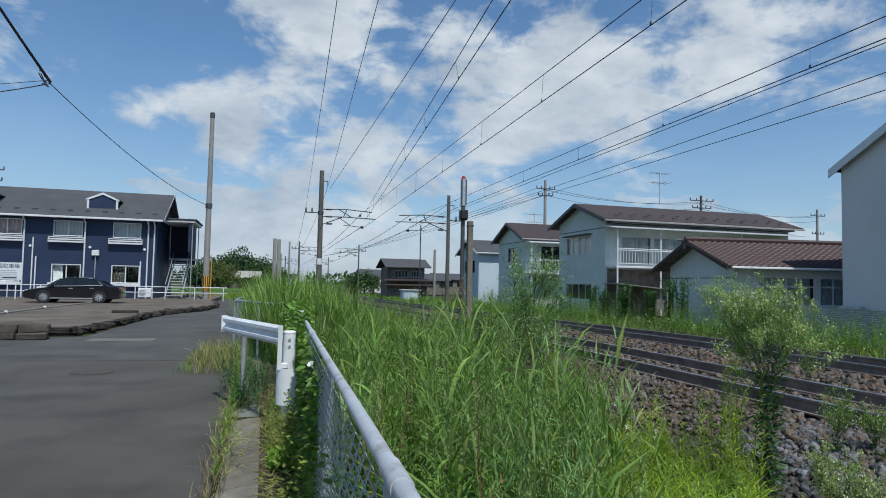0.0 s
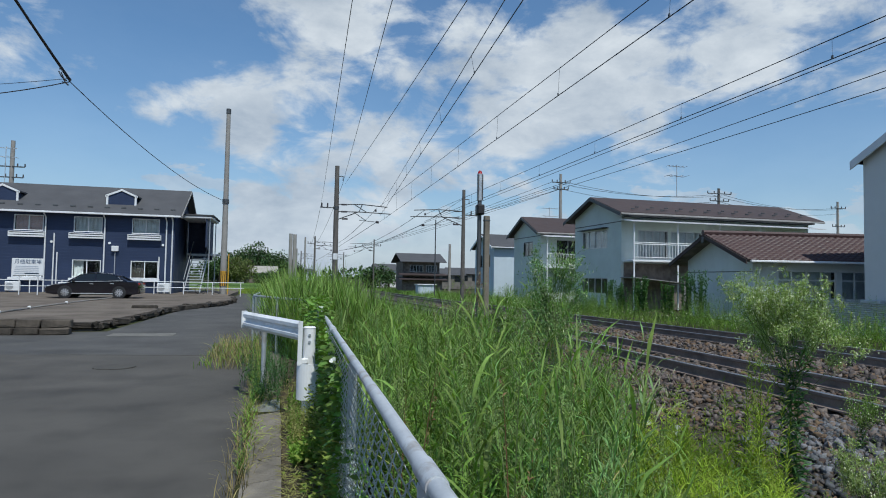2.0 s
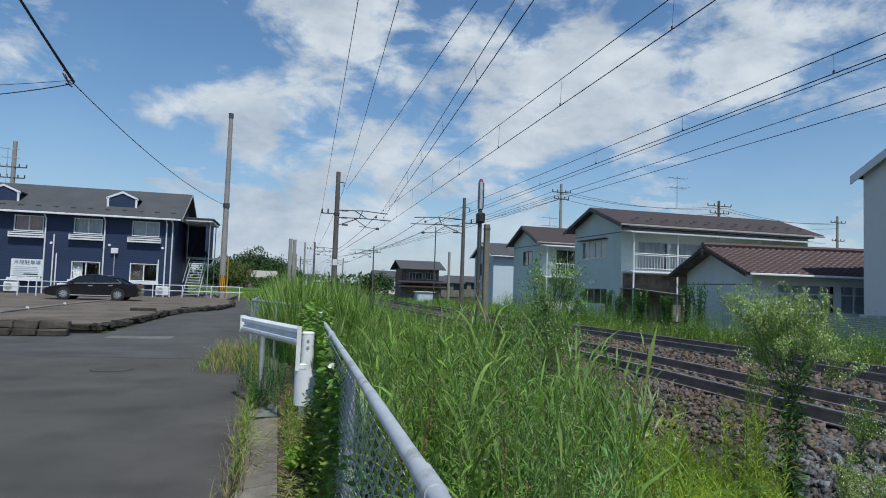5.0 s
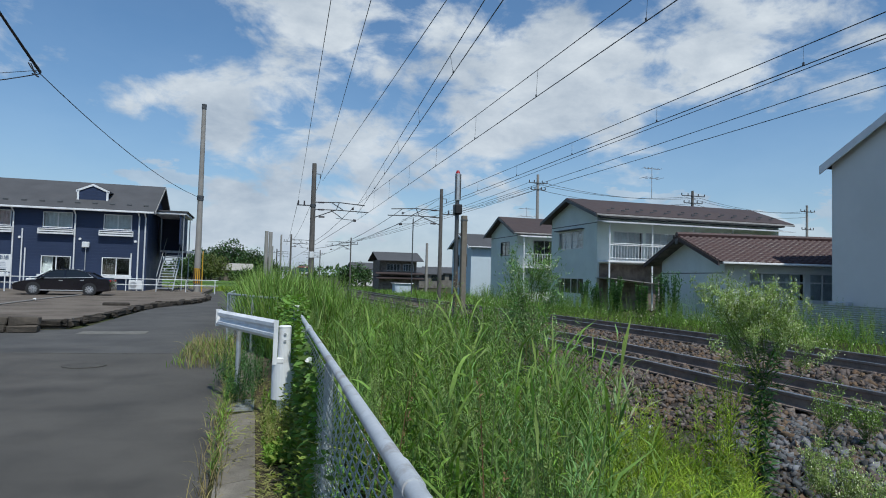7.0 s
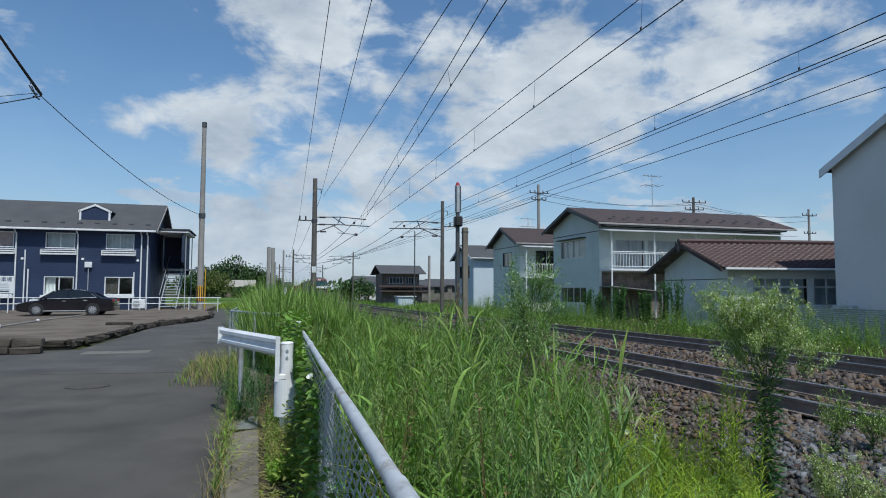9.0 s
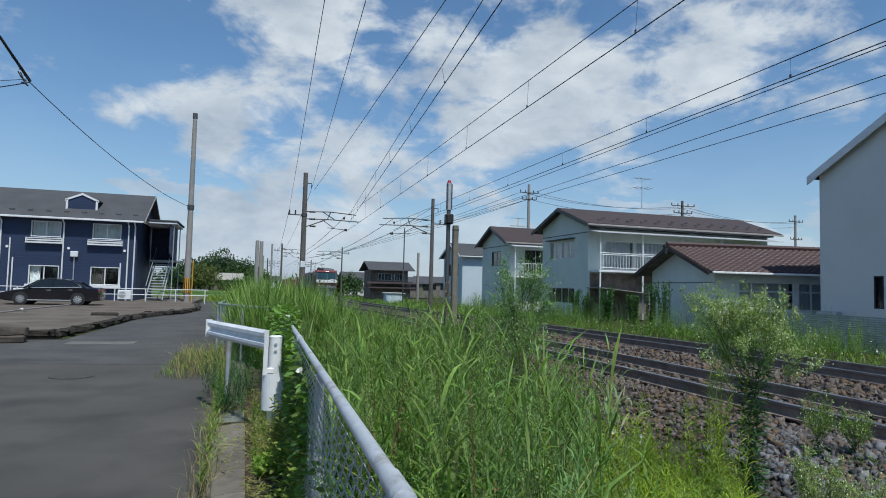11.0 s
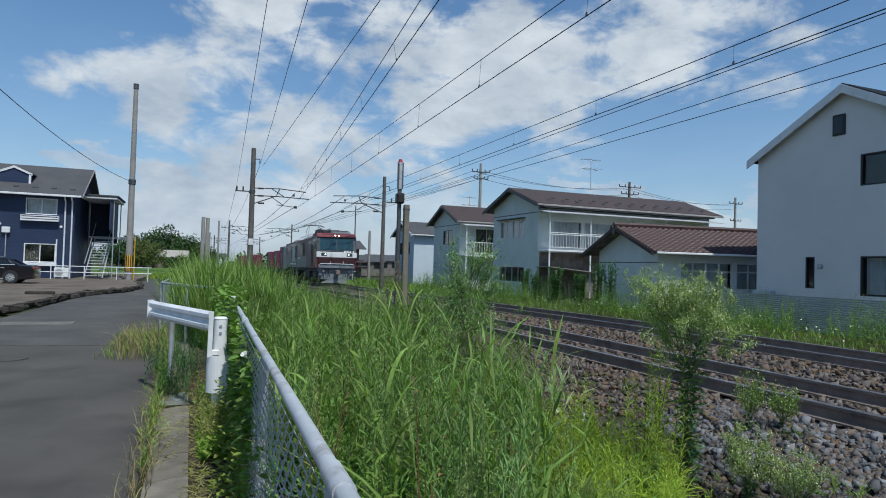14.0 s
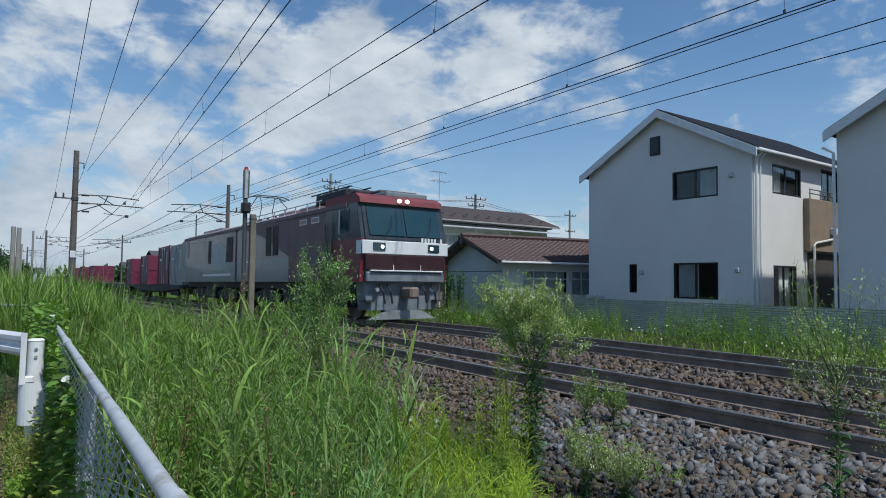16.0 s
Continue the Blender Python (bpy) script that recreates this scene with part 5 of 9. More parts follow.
def lane_fence():
    f = thing("chain_link_fence", "galvanised chain-link fence with a rust-flecked top rail", "fence")
    top = 1.1

    def X(y):
        return 0.27 + 0.0265 * y
    for y in (-2.56, -0.56, 1.44, 3.44, 5.44, 7.44, 9.44, 11.5):
        part("post", Mesh().tube((X(y), y, -0.1), (X(y), y, top - 0.02), 0.025, n=12), M_GALV, f, smooth=True)
    for a, b, r in ((-2.56, 2.6, 0.0235), (2.6, 6.6, 0.0215), (6.6, 10.6, 0.0205), (10.6, 11.5, 0.0205)):
        part("top_rail", Mesh().tube((X(a), a, top), (X(b), b, top), r, n=18), M_TOPRAIL, f, smooth=True)
    for y in (1.44, 5.44, 9.44):
        part("rail_sleeve", Mesh().tube((X(y - 0.1), y - 0.1, top), (X(y + 0.06), y + 0.06, top), 0.0275, n=18), M_TOPRAIL, f, smooth=True)
    for y in (1.44, 3.44, 5.44):
        for z in (0.35, 0.7, 0.98):
            part("tie_wire", Mesh().path([(X(y) - 0.03, y - 0.03, z), (X(y) - 0.034, y, z + 0.01), (X(y) - 0.03, y + 0.03, z + 0.004), (X(y) + 0.02, y + 0.034, z)], 0.0018, 4), M_GALV, f)
    part("tension_wire", Mesh().path([(X(-2.5) + 0.02, -2.5, 0.12), (X(11.5) + 0.02, 11.5, 0.12)], 0.003, 4), M_GALV, f)
    chain_link(f, (X(0.6) - 0.03, 0.6), (X(9.5) - 0.03, 9.5), 0.06, top - 0.02)
    g = thing("chain_link_fence", "short galvanised chain-link fence across a ditch", "fence")
    pts = [(0.575, 11.5), (-0.06, 12.75), (-0.55, 14.0), (-0.5, 16.4)]
    for px, py in pts[1:] + [(-0.52, 14.25)]:
        part("post", Mesh().tube((px, py, -0.1), (px, py, 1.1), 0.028, n=10), M_GALV, g)
    for a, b in zip(pts, pts[1:]):
        part("top_rail", Mesh().tube((*a, 1.1), (*b, 1.1), 0.024, n=10), M_GALV, g)
        chain_link(g, a, b, 0.1, 1.07, 0.08)


def guard_rail():
    """White roadside guard rail: a ribbed beam, a rounded end sleeve and its posts."""
    g = thing("guard_rail", "white painted steel guard rail with a rounded end", "guard rail")
    a, b = Vector((0.2, 6.75, 0)), Vector((-0.44, 8.5, 0))
    d = (b - a).normalized()
    n = Vector((-d.y, d.x, 0))
    prof = [(0.0, 0.87), (0.035, 0.905), (0.035, 0.935), (0.0, 0.96), (0.0, 0.985), (0.035, 1.01), (0.035, 1.045), (0.0, 1.075), (-0.012, 1.07), (0.02, 1.04), (0.02, 1.015), (-0.014, 0.99), (-0.014, 0.955), (0.02, 0.93), (0.02, 0.91), (-0.012, 0.875)]
    k = len(prof)
    vs = []
    for p in (a, b):
        for o, z in prof:
            q = p + n * o
            vs.append((q.x, q.y, z))
    fs = [(i, (i + 1) % k, k + (i + 1) % k, k + i) for i in range(k)] + [tuple(range(k - 1, -1, -1)), tuple(range(k, 2 * k))]
    part("beam", Mesh().add(vs, fs), M_WHITEPAINT, g)
    e = Mesh()
    vs, fs = [], []
    for j in range(9):
        t = math.pi * j / 8
        q = b + n * (0.04 * math.cos(t)) + d * (0.04 + 0.05 * math.sin(t))
        vs += [(q.x, q.y, 0.865), (q.x, q.y, 1.08)]
    for j in range(8):
        fs.append((2 * j, 2 * j + 2, 2 * j + 3, 2 * j + 1))
    part("beam_cap", e.add(vs, fs), M_WHITEPAINT, g)
    post = part("post", Mesh().tube((0.285, 6.82, -0.15), (0.285, 6.82, 1.0), 0.066, n=18), M_WHITEPAINT, g, smooth=True)
    part("post_cap", Mesh().tube((0.285, 6.82, 1.0), (0.285, 6.82, 1.015), 0.07, 0.055, n=18), M_WHITEPAINT, post)
    part("post", Mesh().tube((-0.2, 8.3, -0.15), (-0.2, 8.3, 0.9), 0.03, n=14), M_GALV, g, smooth=True)
    s = Mesh()
    ring = []
    for j in range(19):
        t = radians(-115 + 230 * j / 18 - 100)
        ring.append((0.292 + 0.128 * math.cos(t), 6.82 + 0.128 * math.sin(t)))
    vs, fs = [], []
    for x, y in ring:
        vs += [(x, y, 0.265), (x, y, 0.635)]
    for j in range(18):
        fs.append((2 * j, 2 * j + 2, 2 * j + 3, 2 * j + 1))
    s.add(vs, fs)
    sl = part("end_sleeve", s, M_WHITEPAINT, g, "rounded white end sleeve")
    md = sl.modifiers.new("thickness", "SOLIDIFY")
    md.thickness = 0.008
    part("bracket", Mesh().prism([(0.165, 0.62), (0.21, 0.62), (0.215, 1.075), (0.17, 1.075)], "y", 6.735, 6.75).box((0.23, 6.77, 0.66), (0.1, 0.05, 0.06), 0.01), M_WHITEPAINT, g)
    for z in (0.86, 0.93):
        part("bolt", Mesh().tube((0.285, 6.745, z), (0.285, 6.76, z), 0.014, n=8), M_GALV, g)


lane_fence()
guard_rail()


# ---------------------------------------------------------------- poles and wires
def line_pole(x, y, top, arm, reach, label, lean=0.0, scale=1.0):
    """A railway catenary pole. arm: +1 or -1, the side of the track; reach: metres to the wire."""
    z0 = float(track_dz(y)) - 0.1
    p = thing("catenary_pole", label, "catenary pole", "overhead line poles", pose(x, y, z0))
    h = top - z0
    part("mast", Mesh().tube((0, 0, 0), (lean, 0, h), 0.21 * scale, 0.15 * scale, n=16), M_DARKPOLE, p, smooth=True)

    def Z(v):
        return v - z0
    a = Mesh()
    a.path([(lean, 0, Z(6.55)), (arm * reach * 0.62, 0, Z(6.62)), (arm * (reach + 0.7), 0, Z(6.5))], 0.035)
    part("top_tube", a, M_STEELDARK, p)
    b = Mesh().path([(lean, 0, Z(6.05)), (arm * reach * 0.6, 0, Z(6.08)), (arm * (reach + 0.95), 0, Z(6.02))], 0.035)
    part("register_tube", b, M_STEELDARK, p)
    part("stay_tube", Mesh().path([(lean, 0, Z(5.45)), (arm * reach * 0.55, 0, Z(6.1)), (arm * reach * 0.62, 0, Z(6.6))], 0.035), M_STEELDARK, p)
    part("brace", Mesh().path([(arm * reach * 0.42, 0, Z(6.62)), (arm * reach * 0.75, 0, Z(6.05))], 0.03), M_STEELDARK, p)
    part("steady_arm", Mesh().path([(arm * reach * 0.55, 0, Z(5.5)), (arm * (reach - 0.1), 0, Z(5.42))], 0.022), M_STEELDARK, p)
    part("brace", Mesh().path([(arm * reach * 0.42, 0, Z(6.05)), (arm * reach * 0.72, 0, Z(5.48))], 0.026), M_STEELDARK, p)
    for xx, z in ((0.35, 6.55), (0.35, 6.05), (0.4, 5.55)):
        part("insulator", Mesh().tube((arm * xx, 0, Z(z)), (arm * (xx + 0.4), 0, Z(z + 0.01)), 0.06, n=10), M_INSUL, p)
    part("insulator", Mesh().tube((arm * (reach - 0.1), 0, Z(5.42)), (arm * (reach + 0.1), 0, Z(5.4)), 0.09, n=10), M_INSUL, p)
    part("insulator", Mesh().tube((arm * reach * 0.95, 0, Z(6.3)), (arm * reach * 0.95, 0, Z(6.15)), 0.08, n=10), M_INSUL, p)
    part("top_bracket", Mesh().path([(lean, 0, Z(top - 0.72)), (0.42, 0, Z(top - 0.72)), (0.42, 0, Z(top - 1.05))], 0.035), M_STEELDARK, p)
    br = part("side_bracket", Mesh().box((-0.5 * arm, 0, Z(6.3)), (1.2, 0.09, 0.07)), M_STEELDARK, p)
    for xx in (-1.0, -0.6):
        part("pin_insulator", Mesh().tube((xx * arm, 0, Z(6.33)), (xx * arm, 0, Z(6.62)), 0.06, 0.045, n=10), M_INSUL, br)
    if scale >= 1:
        part("pole_plate", Mesh().box((0.0, -0.2, Z(2.9)), (0.3, 0.02, 0.42), 0.01), M_TRIM, p)
        part("pole_band", Mesh().tube((0, 0, Z(6.2)), (0, 0, Z(6.4)), 0.2, n=14), M_STEELDARK, p)
    return p


line_pole(3.65, 44.5, 9.25, 1, 2.9, "grey-brown concrete catenary pole with wire brackets")
line_pole(13.19, 45.5, 8.19, -1, 3.1, "slim dark concrete catenary pole with wire brackets", scale=0.8)
line_pole(4.9, 96, 7.4, 1, 2.4, "weathered distant concrete catenary pole with wire brackets", scale=0.8)
line_pole(13.9, 97, 7.3, -1, 3.0, "slim dark distant catenary pole with wire brackets", scale=0.6)
line_pole(4.6, 150, 7.2, 1, 2.4, "weathered distant concrete catenary pole with wire brackets", scale=0.8)
line_pole(14.4, 150, 7.2, -1, 3.0, "slim dark distant catenary pole with wire brackets", scale=0.7)


def plain_pole(x, y, z0, z1, r0, r1, material, label, bars=(), name="utility_pole"):
    p = thing(name, label, "utility pole", "", pose(x, y, z0))
    part("shaft", Mesh().tube((0, 0, -0.3), (0, 0, z1 - z0), r0, r1, n=16), material, p, smooth=True)
    for z, half in bars:
        b = part("crossarm", Mesh().box((0, -0.12, z - z0), (2 * half, 0.09, 0.09)), M_STEELDARK, p)
        for s in (-1, -0.45, 0.45, 1):
            part("insulator", Mesh().tube((s * half, -0.12, z - z0 + 0.03), (s * half, -0.12, z - z0 + 0.28), 0.06, 0.05, n=8), M_INSUL, b)
    return p


lp = plain_pole(-3.72, 45.0, 0.0, 12.75, 0.22, 0.13, M_POLE, "tall grey concrete utility pole with a striped guard")
lpy = part("guard_sleeve", Mesh().tube((0, 0, 0.75), (0, 0, 1.75), 0.235, n=18), M_YELLOW, lp, "yellow and black striped sleeve", smooth=True)
for k in range(5):
    t = radians(-150 + k * 30)
    part("stripe", Mesh().box((0.236 * math.cos(t), 0.236 * math.sin(t), 1.25), (0.05, 0.05, 0.98), 0, Matrix.Rotation(t, 3, "Z")), M_BLACK, lpy)
part("clamp", Mesh().tube((0, 0, 6.3), (0, 0, 6.6), 0.22, n=14), M_STEELDARK, lp)
part("cap", Mesh().tube((0, 0, 12.45), (0, 0, 12.78), 0.16, n=14), M_STEELDARK, lp)
part("yellow_marker", Mesh().tube((0.32, -0.1, 0.2), (0.32, -0.1, 2.9), 0.03), M_YELLOW, lp)
plain_pole(27.8, 60, 0, 12.5, 0.2, 0.13, M_POLE, "tall grey utility pole behind the houses", ((11.6, 1.0), (10.9, 0.8)))
plain_pole(46.8, 60, 0, 12.0, 0.2, 0.14, M_DARKPOLE, "dark utility pole with crossarms behind the roofs", ((11.4, 1.5), (10.6, 1.2)))
plain_pole(73.5, 70, 0, 12.9, 0.22, 0.14, M_POLE, "grey utility pole with crossarms in the distance", ((12.0, 1.2), (9.5, 1.0)))
plain_pole(-22.0, 60, 0, 12.4, 0.22, 0.16, M_POLE, "grey utility pole behind the apartment block", ((10.2, 1.0), (9.3, 0.9)))
for x, y, z, r in ((1.3, 90, 7.3, 0.28), (1.85, 90, 7.2, 0.28), (3.45, 95, 7.2, 0.14), (16.3, 67, 7.9, 0.07), (22.5, 84, 6.2, 0.2), (30.5, 95, 7.5, 0.2), (2.9, 120, 6.5, 0.15), (8.8, 170, 7.0, 0.15)):
    plain_pole(x, y, -0.5, z, r, r * 0.85, M_POLE if r > 0.13 else M_STEELDARK, "grey pole standing beside the line in the distance")


def aerial(x, y, z0, z1, label):
    a = thing("tv_antenna", label, "antenna", "", pose(x, y, z0))
    part("mast", Mesh().tube((0, 0, 0), (0, 0, z1 - z0), 0.025), M_ALU, a)
    for z, n, w in ((z1 - z0 - 0.1, 6, 0.45), (z1 - z0 - 0.75, 4, 0.9)):
        b = part("boom", Mesh().tube((-0.7, 0, z), (0.7, 0.15, z), 0.02), M_ALU, a)
        for k in range(n):
            u = -0.65 + 1.3 * k / (n - 1)
            part("element", Mesh().tube((u, -w / 2, z), (u, w / 2, z), 0.013, n=6), M_ALU, b)


aerial(25.5, 36.9, 7.2, 9.4, "thin aluminium television aerial on the brown roof")
aerial(-19.5, 52, 6.2, 10.5, "thin aluminium television aerial behind the apartment roof")
aerial(21.6, 48.7, 6.8, 7.6, "small aluminium television aerial on the brown roof")


def warning_light():
    """Level-crossing obstacle warning tube on its slim mast, with an old concrete stump beside it."""
    w = thing("warning_light", "slim dark mast with a grey warning tube and red cap", "warning light", "", pose(4.1, 13.0, 0.05))
    part("mast", Mesh().tube((0, 0, -0.2), (0, 0, 3.2), 0.045, n=12), M_STEELDARK, w, smooth=True)
    part("light_tube", Mesh().tube((0, 0, 3.18), (0, 0, 3.76), 0.062, n=16), M_GALV, w, smooth=True)
    for s in (-1, 1):
        part("rib", Mesh().box((s * 0.05, -0.045, 3.47), (0.016, 0.03, 0.55)), M_STEELDARK, w)
    part("cap", Mesh().tube((0, 0, 3.76), (0, 0, 3.83), 0.055, 0.03, n=14), M_REDLENS, w, "red cap")
    part("control_box", Mesh().box((0.0, -0.03, 2.98), (0.17, 0.16, 0.22), 0.02), M_DARKFRAME, w)
    part("box_lid", Mesh().box((0.0, -0.115, 2.98), (0.13, 0.02, 0.18), 0.01), M_BLACK, w)
    s = thing("concrete_post", "weathered square concrete post beside the warning light", "post", "", pose(4.25, 12.95, 0.05))
    part("shaft", Mesh().box((0, 0, 1.42), (0.115, 0.115, 2.86), 0.012), M_POSTCONC, s)
    part("strap", Mesh().box((0, 0, 2.75), (0.125, 0.125, 0.03)), M_STEELDARK, s)


M_POSTCONC = mat("stained_post", (0.21, 0.185, 0.15), 0.92, var=0.25, scale=2.5, fine=40, bump=0.4, stain=((0.11, 0.095, 0.08), 1.5, 0.7), spec=0.2)
warning_light()


def wire(name, pts, r, material, label, group="", sag=0.0, n=14):
    """A wire through the points, hanging a little between them."""
    full = []
    for a, b in zip(pts, pts[1:]):
        a, b = Vector(a), Vector(b)
        for k in range(n):
            t = k / n
            p = a.lerp(b, t)
            p.z -= sag * 4 * t * (1 - t)
            full.append(p)
    full.append(Vector(pts[-1]))
    ob = part(name, Mesh().path(full, r, 5), material)
    return tagged(ob, label, "wire", group)


def overhead():
    def span(x0, x1, zc0, zc1, zm0, zm1, xm0, y0=-20, y1=44.5, label="dark overhead contact wire hung from a carrier wire"):
        t = thing("overhead_line", label, "overhead line", "railway overhead lines")
        n = 26
        con, mes = [], []
        for k in range(n + 1):
            s = k / n
            con.append((x0 + (x1 - x0) * s, y0 + (y1 - y0) * s, zc0 + (zc1 - zc0) * s))
            mes.append((xm0 + (x1 - xm0) * s, y0 + (y1 - y0) * s, zm0 + (zm1 - zm0) * s - 0.25 * 4 * s * (1 - s) * 0.0))
        part("contact_wire", Mesh().path(con, 0.011, 5), M_COPPER, t)
        part("carrier_wire", Mesh().path(mes, 0.010, 5), M_COPPER, t)
        for k in range(1, n, 2):
            d = part("dropper", Mesh().path([con[k], mes[k]], 0.004, 4), M_COPPER, t)
            part("clamp", Mesh().box((con[k][0], con[k][1], con[k][2] + 0.03), (0.02, 0.04, 0.07)), M_STEELDARK, d)
    span(6.26, 6.7, 6.75, 5.42, 7.0, 6.55, 6.33, y0=-16)
    span(1.88, 6.75, 6.95, 5.9, 7.2, 6.5, 1.72, y0=-16, label="dark overhead wire pair crossing to the pole")
    span(9.95, 9.95, 5.97, 5.6, 6.28, 6.08, 9.95, y0=-16, label="dark overhead contact wire over the far track")
    for x0, x1, dx in ((6.5, 7.0, 0.0), (9.95, 10.75, 0.0)):
        t = thing("overhead_line", "dark overhead contact wire receding down the line", "overhead line", "railway overhead lines")
        part("contact_wire", Mesh().path([(x0, 44.5, 5.42), (x1, 97, 4.95), (x1 + 0.5, 150, 4.7)], 0.02, 5), M_COPPER, t)
        mes = []
        for k in range(17):
            s = k / 16
            mes.append((x0 + (x1 - x0) * s, 44.5 + 52.5 * s, 6.4 - 0.5 * s - 0.5 * 4 * s * (1 - s)))
        part("carrier_wire", Mesh().path(mes, 0.02, 5), M_COPPER, t)
    feeders = [((0.68, -16, 8.62), (4.04, 44.5, 8.0), 0.010), ((3.98, -16, 8.56), (4.24, 44.5, 8.05), 0.011), ((-0.13, -16, 6.95), (2.62, 44.5, 6.62), 0.008),
               ((13.4, -16, 6.95), (13.4, 45.5, 6.25), 0.011), ((13.6, -16, 6.4), (13.6, 45.5, 6.2), 0.011), ((10.1, -16, 6.17), (10.1, 45.5, 5.55), 0.009)]
    for a, b, r in feeders:
        wire("feeder_wire", [a, b], r, M_COPPER, "dark feeder wire strung between the line poles", "feeder wires", 0.12)
    wire("feeder_wire", [(4.04, 44.5, 8.0), (5.2, 96, 6.6)], 0.014, M_COPPER, "dark feeder wire strung between the line poles", "feeder wires", 0.5)
    wire("feeder_wire", [(2.62, 44.5, 6.62), (4.2, 96, 5.8)], 0.014, M_COPPER, "dark feeder wire strung between the line poles", "feeder wires", 0.5)
    wire("feeder_wire", [(13.4, 45.5, 7.7), (14.2, 97, 6.6)], 0.014, M_COPPER, "dark feeder wire strung between the line poles", "feeder wires", 0.5)
    for z, dx in ((11.65, -0.9), (11.65, 0.9), (10.95, 0.0)):
        wire("power_wire", [(27.8 + dx, 60, z), (46.8 + dx, 60, z - 0.4), (73.5 + dx, 70, z + 0.3)], 0.02, M_CABLE, "black power wire between utility poles", "power wires", 0.7)
        wire("power_wire", [(27.8 + dx, 60, z), (13.2, 150, 7.5)], 0.02, M_CABLE, "black power wire between utility poles", "power wires", 0.8)
    # service cable over the lane, with its knot of joints
    K = Vector(KNOT)
    wire("service_cable", [(-3.72, 45, 6.45), tuple(K)], 0.016, M_CABLE, "black service cable sagging to the utility pole", "service cables", 0.5)
    for dx in (0.0, 0.05, 0.1):
        wire("service_cable", [tuple(K + Vector((dx * 0.3, 0, dx * 0.6))), (UPPER[0] + dx, UPPER[1], UPPER[2] + dx)], 0.022, M_CABLE, "bundle of black service cables", "service cables", 0.08 + dx)
    wire("service_cable", [tuple(K), LEFT], 0.018, M_CABLE, "black service cable running to the houses", "service cables", 0.25)
    wire("service_cable", [tuple(K + Vector((0, 0, 0.12))), (LEFT[0], LEFT[1], LEFT[2] + 0.35)], 0.01, M_CABLE, "thin black service cable running to the houses", "service cables", 0.1)
    kn = thing("cable_joint", "knotted black cable joint hanging in the air", "cable joint")
    rnd = random.Random(8)
    for k in range(7):
        a = K + Vector((rnd.uniform(-.15, .1), rnd.uniform(-.2, .2), rnd.uniform(-.12, .3)))
        part("joint_sleeve", Mesh().path([a, a + Vector((-0.12, 0.1, 0.1)), a + Vector((-0.2, 0.05, rnd.uniform(0.05, 0.3)))], 0.02), M_CABLE, kn)


KNOT, UPPER, LEFT = (-7.15, 23.83, 8.0), (-8.05, 12.3, 11.5), (-15.0, 27.3, 7.7)
overhead()


